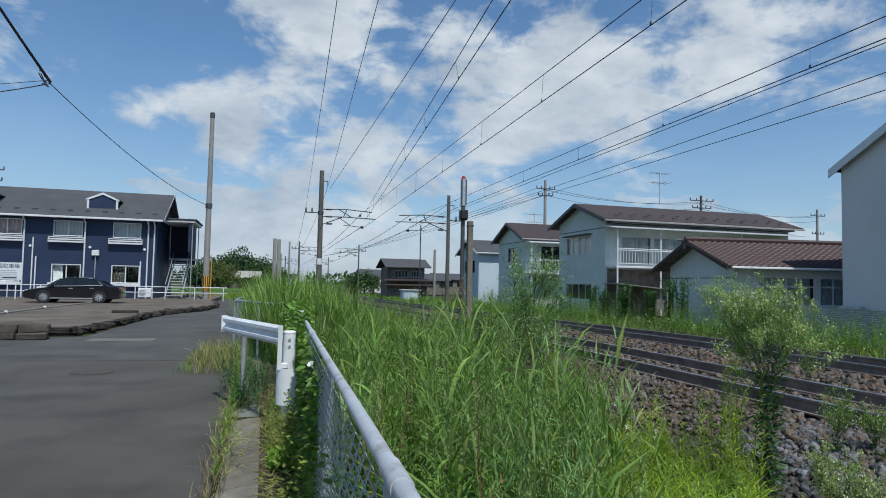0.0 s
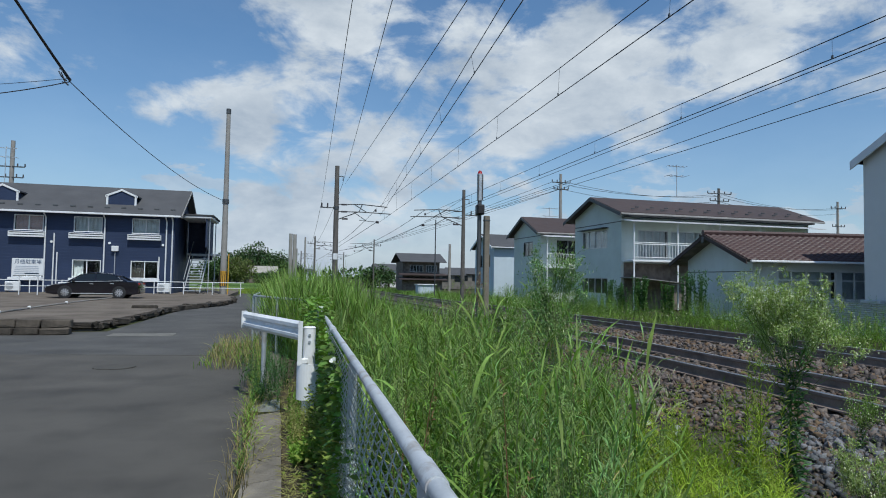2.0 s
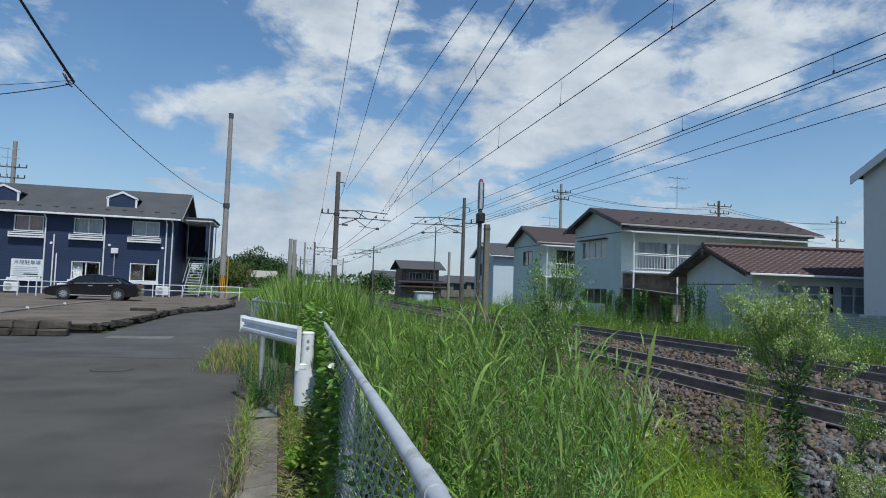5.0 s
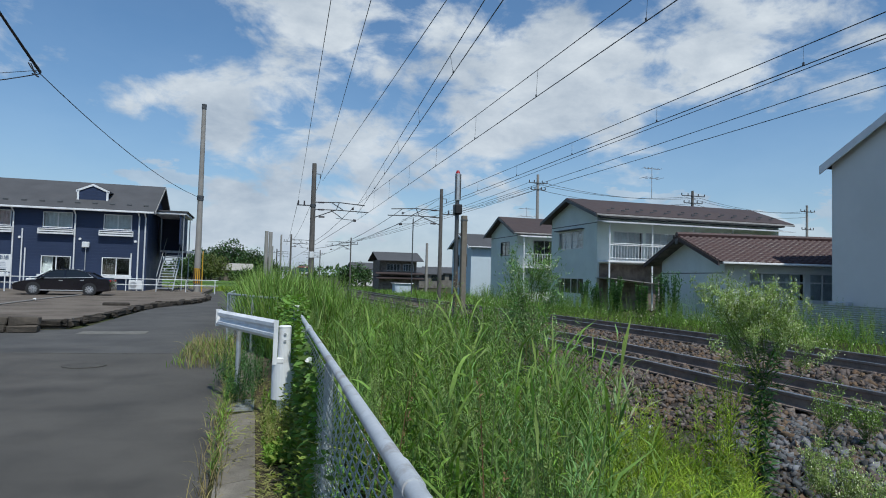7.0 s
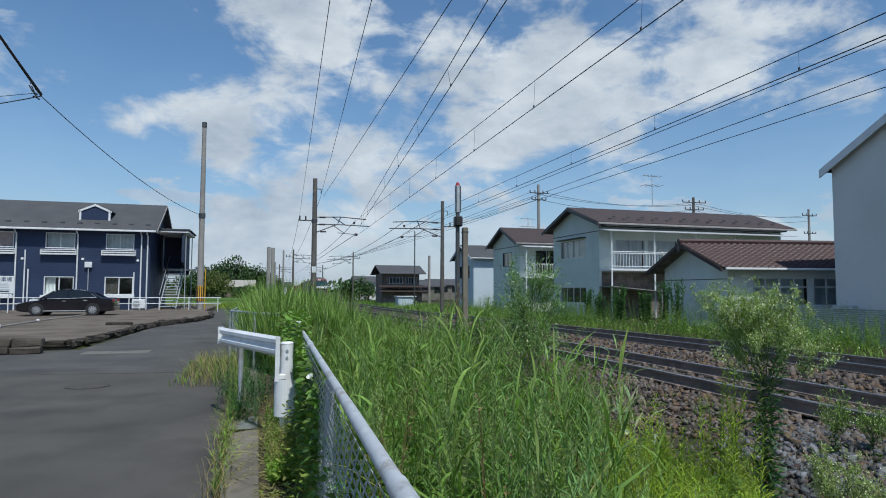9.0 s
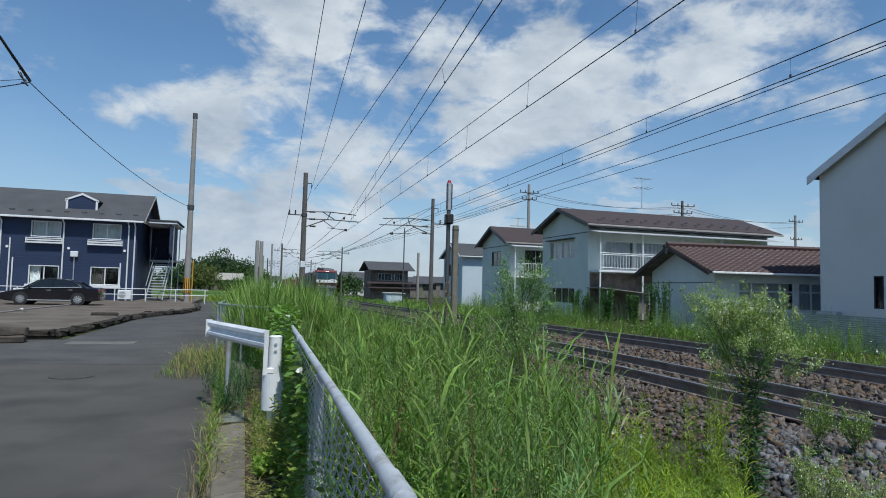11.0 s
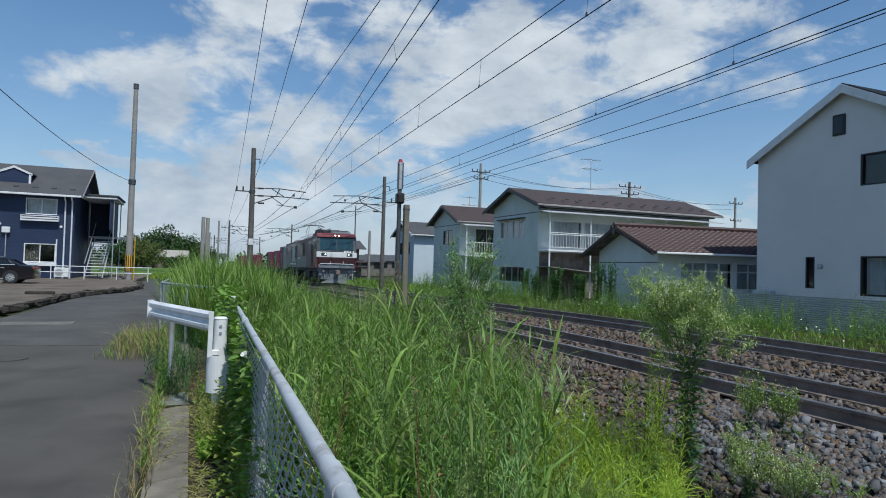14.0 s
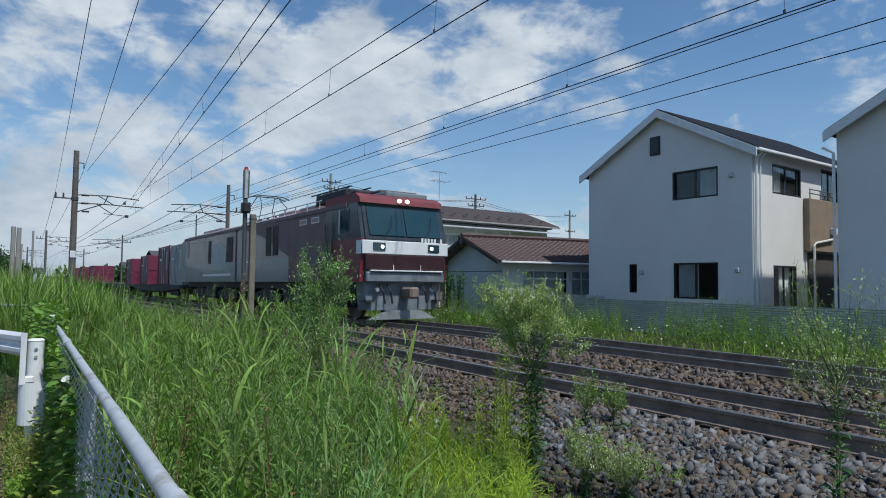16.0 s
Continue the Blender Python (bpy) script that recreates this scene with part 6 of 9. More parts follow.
# ---------------------------------------------------------------- car park things
def car():
    """Black-plum saloon, nose to -x. Local: x along the car, y across, z up."""
    c = thing("car", "black-plum glossy saloon car parked on gravel", "car", "", pose(-9.2, 36.3, 0.2, 0, 0, 180) @ Matrix.Scale(0.89, 4))
    L2, W2 = 2.46, 0.92

    def lower(y):
        return [(-L2, 0.42), (-L2 + 0.05, 0.26), (-1.9, 0.2), (1.9, 0.2), (L2 - 0.08, 0.26), (L2, 0.5), (L2 - 0.08, 0.66), (1.9, 0.79), (1.05, 0.9), (-0.6, 0.95), (-1.5, 1.0), (-2.28, 0.99), (-L2 + 0.02, 0.86)]
    def shell(prof, widths, mat_, name, parent, smooth=True):
        """Rows of the profile at several half-widths, capped."""
        n = len(prof)
        vs, fs = [], []
        rows = [(-1, widths[0]), (-1, widths[1]), (1, widths[1]), (1, widths[0])]
        for s, (w, inset, lift) in rows:
            cx, cz = 0.0, 0.55
            for x, z in prof:
                vs.append((x * (1 - inset), s * w, cz + (z - cz) * (1 - lift)))
        for r in range(3):
            for i in range(n):
                j = (i + 1) % n
                fs.append((r * n + i, r * n + j, (r + 1) * n + j, (r + 1) * n + i))
        fs += [tuple(range(n - 1, -1, -1)), tuple(range(3 * n, 4 * n))]
        return part(name, Mesh().add(vs, fs), mat_, parent, smooth=smooth)
    body = shell(lower(0), [(W2, 0.02, 0.12), (W2 - 0.12, 0.0, 0.0)], M_CARPAINT, "body", c)
    cab = [(-1.72, 0.97), (-1.15, 1.28), (-0.55, 1.43), (0.15, 1.44), (0.55, 1.36), (1.3, 0.88)]
    vs, fs = [], []
    for s in (-1, 1):
        for k, (x, z) in enumerate(cab):
            vs.append((x, s * (0.86 if z < 1.05 else 0.66 if z > 1.35 else 0.74), z))
    n = len(cab)
    for i in range(n - 1):
        fs.append((i, i + 1, n + i + 1, n + i))
    fs += [tuple(range(n)), tuple(range(2 * n - 1, n - 1, -1)), (0, n, 2 * n - 1, n - 1)]
    part("cabin_glass", Mesh().add(vs, fs), M_CARGLASS, c)
    roof = Mesh()
    rp = [(-1.22, 1.29), (-0.55, 1.445), (0.15, 1.455), (0.62, 1.36)]
    vs, fs = [], []
    for s in (-1, -0.5, 0.5, 1):
        for x, z in rp:
            vs.append((x, s * 0.68, z + (0.03 if abs(s) < 1 else 0.0)))
    for r in range(3):
        for i in range(3):
            fs.append((r * 4 + i, r * 4 + i + 1, r * 4 + i + 5, r * 4 + i + 4))
    part("roof", roof.add(vs, fs), M_CARPAINT, c, smooth=True)
    for s in (-1, 1):
        for pts in ([(1.34, s * 0.85, 0.9), (0.6, s * 0.68, 1.37)], [(-1.2, s * 0.74, 1.29), (-1.75, s * 0.85, 0.98)], [(-0.12, s * 0.85, 0.95), (-0.1, s * 0.69, 1.42)]):
            part("pillar", Mesh().path(pts, 0.035, 6), M_CARPAINT, c)
        part("window_trim", Mesh().path([(1.1, s * 0.87, 0.93), (-0.3, s * 0.885, 0.97), (-1.55, s * 0.86, 1.02), (-1.2, s * 0.75, 1.28)], 0.014, 5), M_CHROME, c)
        part("door_handle", Mesh().box((0.05, s * 0.925, 0.82), (0.22, 0.03, 0.03), 0.01), M_CHROME, c)
        part("door_handle", Mesh().box((-1.0, s * 0.925, 0.85), (0.22, 0.03, 0.03), 0.01), M_CHROME, c)
        part("mirror", Mesh().box((0.95, s * 1.0, 0.98), (0.16, 0.2, 0.14), 0.04), M_CARPAINT, c)
        part("headlight", Mesh().box((2.18, s * 0.68, 0.66), (0.4, 0.28, 0.13), 0.05), M_CHROME, c)
        part("tail_light", Mesh().box((-2.32, s * 0.66, 0.82), (0.26, 0.42, 0.16), 0.04), M_REDLENS, c)
        part("sill_trim", Mesh().box((0, s * 0.915, 0.27), (2.9, 0.03, 0.05), 0.01), M_CHROME, c)
        for x in (1.39, -1.39):
            w = part("wheel", Mesh().tube((x, s * 0.70, 0.325), (x, s * 0.935, 0.325), 0.325, n=28), M_BLACK, c, smooth=True)
            part("wheel_arch", Mesh().tube((x, s * 0.6, 0.345), (x, s * 0.922, 0.345), 0.37, n=28), M_BLACK, c)
            part("rim", Mesh().tube((x, s * 0.9, 0.325), (x, s * 0.945, 0.325), 0.235, 0.225, n=28), M_STEELDARK, w)
            for k in range(10):
                t = 2 * math.pi * k / 10
                part("spoke", Mesh().path([(x + 0.04 * math.cos(t), s * 0.95, 0.325 + 0.04 * math.sin(t)), (x + 0.215 * math.cos(t), s * 0.95, 0.325 + 0.215 * math.sin(t))], 0.024, 5), M_CHROME, w)
    part("bumper", Mesh().box((-2.4, 0, 0.42), (0.14, 1.6, 0.3), 0.05), M_CARPAINT, c)


def parking_sign():
    s = thing("parking_sign", "white car park sign board with dark writing on two posts", "sign", "", pose(-13.65, 40.0, 0.2))
    board = part("board", Mesh().box((0, 0, 1.55), (1.55, 0.04, 0.95), 0.008), M_SIGNWHITE, s)
    for x in (-0.42, 0.5):
        part("post", Mesh().tube((x, 0.05, -0.1), (x, 0.05, 1.9), 0.03), M_TRIM, s)
    cu = bpy.data.curves.new("lettering", "FONT")
    cu.body, cu.size, cu.align_x, cu.extrude = "月極駐車場", 0.27, "CENTER", 0.003
    ob = new("lettering", cu)
    deps = bpy.context.evaluated_depsgraph_get()
    me = bpy.data.meshes.new_from_object(ob.evaluated_get(deps))
    bpy.data.objects.remove(ob)
    me.materials.clear()
    me.materials.append(M_INK)
    t = new("lettering", me)
    t.parent = board
    t.matrix_basis = pose(0, -0.026, 1.74, 90, 0, 0)
    rnd = random.Random(5)
    for k in range(5):
        wd = rnd.uniform(0.8, 1.3)
        part("text_bar", Mesh().box((-0.05, -0.023, 1.58 - k * 0.1), (wd, 0.006, 0.035)), M_INKPALE, board)
    part("text_bar", Mesh().box((0.2, -0.023, 1.19), (0.7, 0.006, 0.07)), M_INK, board)


M_INKPALE = mat("pale_ink", (0.38, 0.42, 0.48), 0.7, var=0.1, bump=0)


def lot_rail():
    """White pipe railing along the foot of the apartment block."""
    f = thing("pipe_railing", "thin white pipe railing before the apartment block", "railing")
    for z in (0.62, 0.98):
        part("rail", Mesh().tube((-24, 43.6, z), (-2.3, 43.6, z), 0.025), M_TRIM, f)
    x = -23.5
    while x < -2.2:
        part("post", Mesh().tube((x, 43.6, 0.1), (x, 43.6, 1.0), 0.028), M_TRIM, f)
        x += 1.75
    for x in (-7.3, -15.9, -13.0):
        a = thing("air_conditioner", "white outdoor air conditioning unit by the apartment wall", "air conditioner", "", pose(x, 44.3, 0.2))
        part("casing", Mesh().box((0, 0, 0.38), (0.78, 0.3, 0.58), 0.03), M_TRIM, a)
        part("fan_grille", Mesh().tube((-0.12, -0.16, 0.38), (-0.12, -0.145, 0.38), 0.21, n=20), M_ALU, a)
        for s in (-0.3, 0.3):
            part("foot", Mesh().box((s, 0, 0.05), (0.06, 0.3, 0.1)), M_STEELDARK, a)
    b = thing("bicycle", "dark bicycle parked under the staircase", "bicycle", "", pose(-4.6, 44.6, 0.18, 0, 0, 15))
    for x in (-0.5, 0.5):
        pts = [(x + 0.33 * math.cos(t), 0, 0.33 + 0.33 * math.sin(t)) for t in np.linspace(0, 2 * math.pi, 25)]
        part("wheel", Mesh().path(pts, 0.02, 5), M_BLACK, b)
    part("frame", Mesh().path([(-0.5, 0, 0.33), (-0.1, 0, 0.36), (0.35, 0, 0.75), (-0.15, 0, 0.8), (-0.1, 0, 0.36)], 0.02, 6), M_STEELDARK, b)
    part("handlebar", Mesh().path([(0.5, 0, 0.33), (0.36, 0, 0.95), (0.3, -0.25, 1.0)], 0.016, 5), M_STEELDARK, b)
    part("saddle", Mesh().box((-0.17, 0, 0.86), (0.26, 0.14, 0.06), 0.025), M_BLACK, b)
    r = thing("ground_pipe", "thin pale pipe lying across the gravel car park", "pipe")
    part("pipe", Mesh().path([(-8.2, 19.4, 0.23), (-8.45, 22.0, 0.23), (-8.6, 26.0, 0.23), (-8.6, 31.0, 0.23), (-8.3, 35.5, 0.24)], 0.03, 6), M_POLE, r)
    for x, y in ((-8.48, 22.6), (-8.58, 25.4), (-8.6, 29.5)):
        part("peg", Mesh().box((x, y, 0.25), (0.1, 0.1, 0.1), 0.02), M_TRIM, r)
    sp = thing("stone_edging", "short dark stone strip half sunk in the gravel", "stone edging")
    part("stone", Mesh().box((-4.98, 26.3, 0.24), (0.9, 0.3, 0.14), 0.04), M_DARKLIP, sp)


car()
parking_sign()
lot_rail()


# ---------------------------------------------------------------- train
HALF = 1.49


M_LOCOROOF = mat("dusty_maroon_roof_paint", (0.22, 0.055, 0.066), 0.55, var=0.25, scale=2.0, fine=30, bump=0.1, stain=((0.08, 0.06, 0.055), 1.5, 0.6), spec=0.35)
# maroon mixed with grey in broad patches
M_LOCOMAROON = mat("grey_mixed_maroon_paint", (0.16, 0.06, 0.072), 0.5, var=0.2, scale=1.2, fine=25, bump=0.08, c2=(0.15, 0.115, 0.125), stain=((0.10, 0.085, 0.09), 0.9, 0.5), spec=0.4)


def locomotive():
    """Two-unit electric freight locomotive. Local: y runs back from the nose, z up from the rail."""
    t = thing("electric_locomotive", "maroon and grey electric freight locomotive with a white nose band", "locomotive")
    end, gap = 21.6, 11.65

    def body_section(y0, y1, mat_up, mat_low, name):
        prof_up = [(-HALF, 2.05), (-HALF, 3.4), (-1.2, 3.68), (1.2, 3.68), (HALF, 3.4), (HALF, 2.05)]
        b = part(name, Mesh().prism(prof_up, "y", y0, y1), mat_up, t)
        part("lower_side", Mesh().prism([(-HALF, 1.18), (HALF, 1.18), (HALF, 2.05), (-HALF, 2.05)], "y", y0, y1), mat_low, b)
        return b
    body_section(2.5, 5.6, M_LOCOMAROON, M_LOCOMAROON, "front_panel")
    s1 = body_section(5.604, gap - 0.1, M_LOCODULL, M_LOCOGREY, "front_unit")
    for s in (-1, 1):
        part("fade_band", Mesh().prism([(5.604, 2.1), (5.604, 3.38), (10.8, 3.38), (8.6, 3.0), (7.0, 2.5)], "x", s * (HALF + 0.001), s * (HALF + 0.004)), M_LOCOMAROON, s1)
        part("nose_wrap", Mesh().box((s * (HALF + 0.002), 0.2, 2.18), (0.016, 0.3, 0.39), 0.006), M_LOCOWHITE, t)
    s2 = body_section(gap + 0.15, end - 0.9, M_LOCODULL, M_LOCOGREY, "rear_unit")
    part("rear_cab", Mesh().prism([(-HALF, 1.18), (-HALF, 3.4), (-1.2, 3.68), (1.2, 3.68), (HALF, 3.4), (HALF, 1.18)], "y", end - 0.9, end), M_CONTGREY, s2)
    part("gangway", Mesh().box((0, gap + 0.025, 2.4), (2.5, 0.27, 2.3)), M_BLACK, t)
    # cab: raked screen over an upright nose
    cab = Mesh()
    cab.prism([(0.0, 1.55), (0.0, 2.4), (0.0, 2.44), (0.32, 3.42), (0.28, 3.62), (0.6, 3.76), (2.5, 3.76), (2.5, 1.18), (0.12, 1.18)], "x", -HALF + 0.12, HALF - 0.12)
    part("cab_core", cab, M_LOCODARK, t)
    for s in (-1, 1):
        side = Mesh().prism([(0.12, 1.18), (0.06, 2.44), (2.5, 2.44), (2.5, 1.18)], "x", s * (HALF - 0.13), s * HALF)
        c = part("cab_side", side, M_LOCORED, t)
        part("cab_pillar", Mesh().prism([(0.06, 2.44), (0.36, 3.5), (2.5, 3.5), (2.5, 2.44)], "x", s * (HALF - 0.13), s * HALF), M_LOCODARK, c)
        part("cab_upper_side", Mesh().prism([(0.1, 2.45), (0.36, 3.42), (2.1, 3.42), (2.1, 2.45)], "x", s * (HALF + 0.001), s * (HALF + 0.008)), M_LOCODARK, c)
        part("side_window", Mesh().box((s * (HALF + 0.012), 1.12, 3.0), (0.02, 0.62, 0.7), 0.008), M_CABGLASS, c)
        part("side_window_frame", Mesh().box((s * (HALF + 0.01), 1.48, 3.0), (0.02, 0.06, 0.75)), M_TRIM, c)
        for y in (1.93, 2.42):
            part("door_rail", Mesh().tube((s * (HALF + 0.05), y, 1.3), (s * (HALF + 0.05), y, 3.0), 0.02), M_LOCODARK, c)
        part("cab_door", Mesh().box((s * (HALF + 0.002), 2.17, 2.35), (0.02, 0.42, 2.2), 0.008), M_LOCODARK, c)
        # side glazing and louvres
        for y, w, z, h in ((6.6 + 0.3, 0.55, 2.72, 1.12), (7.65, 0.55, 2.72, 1.12), (12.65, 0.9, 2.62, 1.12), (15.9, 0.45, 2.62, 1.12)):
            part("side_window", Mesh().box((s * (HALF + 0.006), y, z), (0.02, w, h), 0.008), M_LOUVRE, s1 if y < gap else s2)
        for y in (3.3, 4.3):
            part("vent_grille", Mesh().box((s * (HALF + 0.004), y, 3.2), (0.014, 0.62, 0.2), 0.006), M_TRIM, s1)
            part("grille_slot", Mesh().box((s * (HALF + 0.008), y, 3.2), (0.014, 0.54, 0.13)), M_LOCODULL, s1)
        for k in range(6):
            part("rear_slot", Mesh().box((s * (HALF + 0.004), 17.0 + 0.55 * k, 3.22), (0.014, 0.32, 0.1)), M_LOCODARK, s2)
        for k in range(3):
            part("door_slot", Mesh().box((s * (HALF + 0.004), 20.05 + 0.24 * k, 2.9), (0.016, 0.1, 0.9)), M_LOCODARK, s2)
        em = part("emblem", Mesh().prism([(13.3, 1.72), (15.3, 1.72), (15.5, 2.9), (14.3, 3.05), (13.2, 2.7)], "x", s * (HALF + 0.001), s * (HALF + 0.006)), M_EMBLEM, s2, "pale grey emblem patch")
        part("emblem_bar", Mesh().box((s * (HALF + 0.006), 14.7, 1.5), (0.01, 4.6, 0.11)), M_TRIM, em)
        part("emblem_bar", Mesh().box((s * (HALF + 0.004), 10.2, 2.0), (0.01, 1.4, 0.08)), M_TRIM, s1)
        part("cantrail", Mesh().box((s * (HALF - 0.02), 11.0, 3.47), (0.12, 20.0, 0.13)), M_LOCOMAROON, t)
    roofc = Mesh().prism([(0.24, 3.5), (0.28, 3.66), (0.55, 3.8), (2.6, 3.8), (2.6, 3.5)], "x", -HALF + 0.04, HALF - 0.04)
    part("cab_roof", roofc, M_LOCOROOF, t)
    gear = part("roof_gear", Mesh().box((-0.25, 3.1, 3.98), (1.6, 2.2, 0.34), 0.04), M_BOGIE, t)
    part("gear_cover", Mesh().box((0.35, 1.5, 3.93), (1.4, 0.9, 0.26), 0.04), M_STEELDARK, gear)
    for k in range(4):
        part("insulator", Mesh().tube((-0.9, 2.2 + 0.75 * k, 3.8), (-0.9, 2.2 + 0.75 * k, 4.2), 0.07, 0.05, n=10), M_BOGIE, gear)
    for x in (-0.9, -0.2):
        part("bus_bar", Mesh().tube((x, 1.9, 4.22), (x, 5.0, 4.22), 0.025, n=6), M_BOGIE, gear)
    for a, b in ((-1.24, -0.03), (0.03, 1.24)):
        vs = []
        for off in (0.0, 0.02):
            for x, f in ((a, 0.02), (b, 0.02), (b, 0.98), (a, 0.98)):
                vs.append((x, 0.02 + 0.29 * f - 0.03 + off, 2.52 + 0.88 * f))
        part("windscreen", Mesh().add(vs, [(0, 1, 2, 3), (4, 7, 6, 5), (0, 4, 5, 1), (1, 5, 6, 2), (2, 6, 7, 3), (3, 7, 4, 0)]), M_CABGLASS, t)
    for x in (-0.75, 0.65):
        part("wiper", Mesh().path([(x, -0.03, 2.5), (x + 0.25, 0.03, 2.85), (x + 0.28, 0.09, 3.15)], 0.014, 5), M_BLACK, t)
    nose = part("nose_band", Mesh().box((0, -0.012, 2.18), (2 * HALF + 0.02, 0.05, 0.4), 0.02), M_LOCOWHITE, t, "white nose band")
    part("lower_nose", Mesh().box((0, -0.006, 1.75), (2 * HALF - 0.22, 0.05, 0.44), 0.02), M_LOCOBROWN, t)
    part("step_bar", Mesh().box((0, -0.06, 1.5), (2.5, 0.12, 0.04), 0.01), M_TRIM, t)
    for s in (-0.95, 0.95):
        hl = part("headlamp", Mesh().box((s, -0.045, 2.2), (0.42, 0.05, 0.24), 0.02), M_CABGLASS, nose)
        part("lamp", Mesh().tube((s + (0.09 if s < 0 else -0.09), -0.085, 2.2), (s + (0.09 if s < 0 else -0.09), -0.06, 2.2), 0.055, n=16), M_HEADLAMP, hl)
        part("hand_rail", Mesh().tube((s * 0.5, -0.06, 1.5), (s * 0.5, -0.06, 1.68), 0.015), M_TRIM, t)
    for x in (-0.02, 0.26):
        part("roof_lamp", Mesh().tube((x - 0.1, 0.2, 3.62), (x - 0.1, 0.28, 3.62), 0.06, n=16), M_HEADLAMP, t)
    for k in range(7):
        if k != 5:
            part("number_bar", Mesh().box((0.55 + k * 0.115, -0.02, 2.44), (0.075, 0.02, 0.14)), M_TRIM, t)
    # below the nose
    sk = Mesh().prism([(-1.2, 0.35), (1.2, 0.35), (1.3, 1.2), (-1.3, 1.2)], "y", 0.2, 0.75)
    part("skirt", sk, M_SKIRT, t)
    part("plough", Mesh().prism([(-1.1, 0.08), (1.1, 0.08), (0.55, 0.34), (-0.55, 0.34)], "y", 0.02, 0.3), M_PLOUGH, t)
    part("buffer_beam", Mesh().box((0, 0.12, 1.32), (2.7, 0.35, 0.3), 0.03), M_SKIRT, t)
    part("coupler", Mesh().box((0.05, -0.15, 0.86), (0.32, 0.6, 0.34), 0.06), M_RUST, t)
    for x in (-0.85, -0.6, 0.6, 0.95):
        part("brake_hose", Mesh().path([(x, 0.1, 1.1), (x, -0.12, 0.9), (x + 0.08, -0.1, 0.55)], 0.03, 6), M_BLACK, t)
    for s in (-1, 1):
        part("step", Mesh().box((s * 1.2, 0.15, 0.62), (0.3, 0.3, 0.05)), M_BOGIE, t)
        part("lifeguard", Mesh().box((s * 0.62, 0.25, 0.25), (0.1, 0.06, 0.36)), M_BOGIE, t)
        part("lamp", Mesh().tube((s * 0.95, 0.02, 0.95), (s * 0.95, 0.12, 0.95), 0.06, n=12), M_CHROME, t)
    for yb in (3.1, 8.6, 14.0, 18.9):
        bg = part("bogie", Mesh().box((0, yb, 0.62), (1.9, 3.0, 0.45), 0.05), M_BOGIE, t)
        for s in (-1, 1):
            part("side_frame", Mesh().prism([(yb - 1.6, 0.7), (yb - 1.3, 0.4), (yb + 1.3, 0.4), (yb + 1.6, 0.7), (yb + 0.5, 0.9), (yb - 0.5, 0.9)], "x", s * 1.02, s * 1.14), M_BOGIE, bg)
            for d in (-1.1, 1.1):
                part("wheel", Mesh().tube((s * 0.5, yb + d, 0.53), (s * 0.66, yb + d, 0.53), 0.53, n=24), M_RUST, bg)
                part("axle_box", Mesh().box((s * 1.12, yb + d, 0.55), (0.16, 0.34, 0.32), 0.04), M_BOGIE, bg)
            for d in (-0.4, 0.4):
                part("spring", Mesh().tube((s * 1.1, yb + d, 0.5), (s * 1.1, yb + d, 0.85), 0.09, n=10), M_RUST, bg)
    part("underframe", Mesh().box((0, 10.9, 1.05), (2.5, 20.0, 0.28), 0.03), M_BOGIE, t)
    for y in (5.85, 16.5):
        part("equipment_box", Mesh().box((0, y, 0.68), (2.5, 1.6, 0.6), 0.04), M_BOGIE, t)
    # roof gear
    part("cooler", Mesh().box((0.1, 2.5, 3.93), (1.9, 1.7, 0.34), 0.06), M_BOGIE, t)
    part("aircon_box", Mesh().box((0.35, 1.0, 3.86), (1.5, 0.9, 0.16), 0.03), M_LOCOGREY, t)
    for y in (5.2, 7.3, 16.8, 18.5):
        part("roof_box", Mesh().box((0, y, 3.78), (1.9, 1.6, 0.2), 0.04), M_LOCODULL, t)
    for k in range(9):
        y = 3.8 + k * 0.95
        part("roof_insulator", Mesh().tube((-0.55, y, 3.68), (-0.55, y, 3.92), 0.06, 0.04, n=8), M_INSUL, t)
    part("bus_bar", Mesh().path([(-0.55, 3.5, 3.95), (-0.55, 12.0, 3.93)], 0.02, 6), M_STEELDARK, t)
    pg = part("pantograph", Mesh().box((0, 12.1, 3.86), (1.5, 1.6, 0.07), 0.01), M_STEELDARK, t, "raised pantograph")
    for s in (-0.55, 0.55):
        for u in (-0.75, 0.75):
            part("foot_insulator", Mesh().tube((s, 12.1 + u, 3.66), (s, 12.1 + u, 3.9), 0.07, n=8), M_INSUL, pg)
            part("arm", Mesh().path([(s * 0.9, 12.1 + u * 0.4, 3.9), (s * 1.05, 12.1 + u * 1.25, 4.5), (s * 0.75, 12.1 + u * 0.25, 5.05)], 0.022, 5), M_STEELDARK, pg)
    for u in (-0.25, 0.25):
        part("collector", Mesh().path([(-0.95, 12.1 + u, 4.95), (-0.6, 12.1 + u, 5.08), (0.6, 12.1 + u, 5.08), (0.95, 12.1 + u, 4.95)], 0.025, 6), M_STEELDARK, pg)
    rl = part("roof_rail", Mesh().path([(-HALF + 0.15, 3.2, 3.85), (-HALF + 0.15, 10.8, 3.85)], 0.018, 5), M_TRIM, t)
    for k in range(8):
        part("rail_foot", Mesh().tube((-HALF + 0.15, 3.3 + k * 1.05, 3.55), (-HALF + 0.15, 3.3 + k * 1.05, 3.85), 0.014, n=6), M_TRIM, rl)
    return t


M_EMBLEM = mat("emblem_pale", (0.40, 0.44, 0.45), 0.45, var=0.2, scale=2, bump=0)


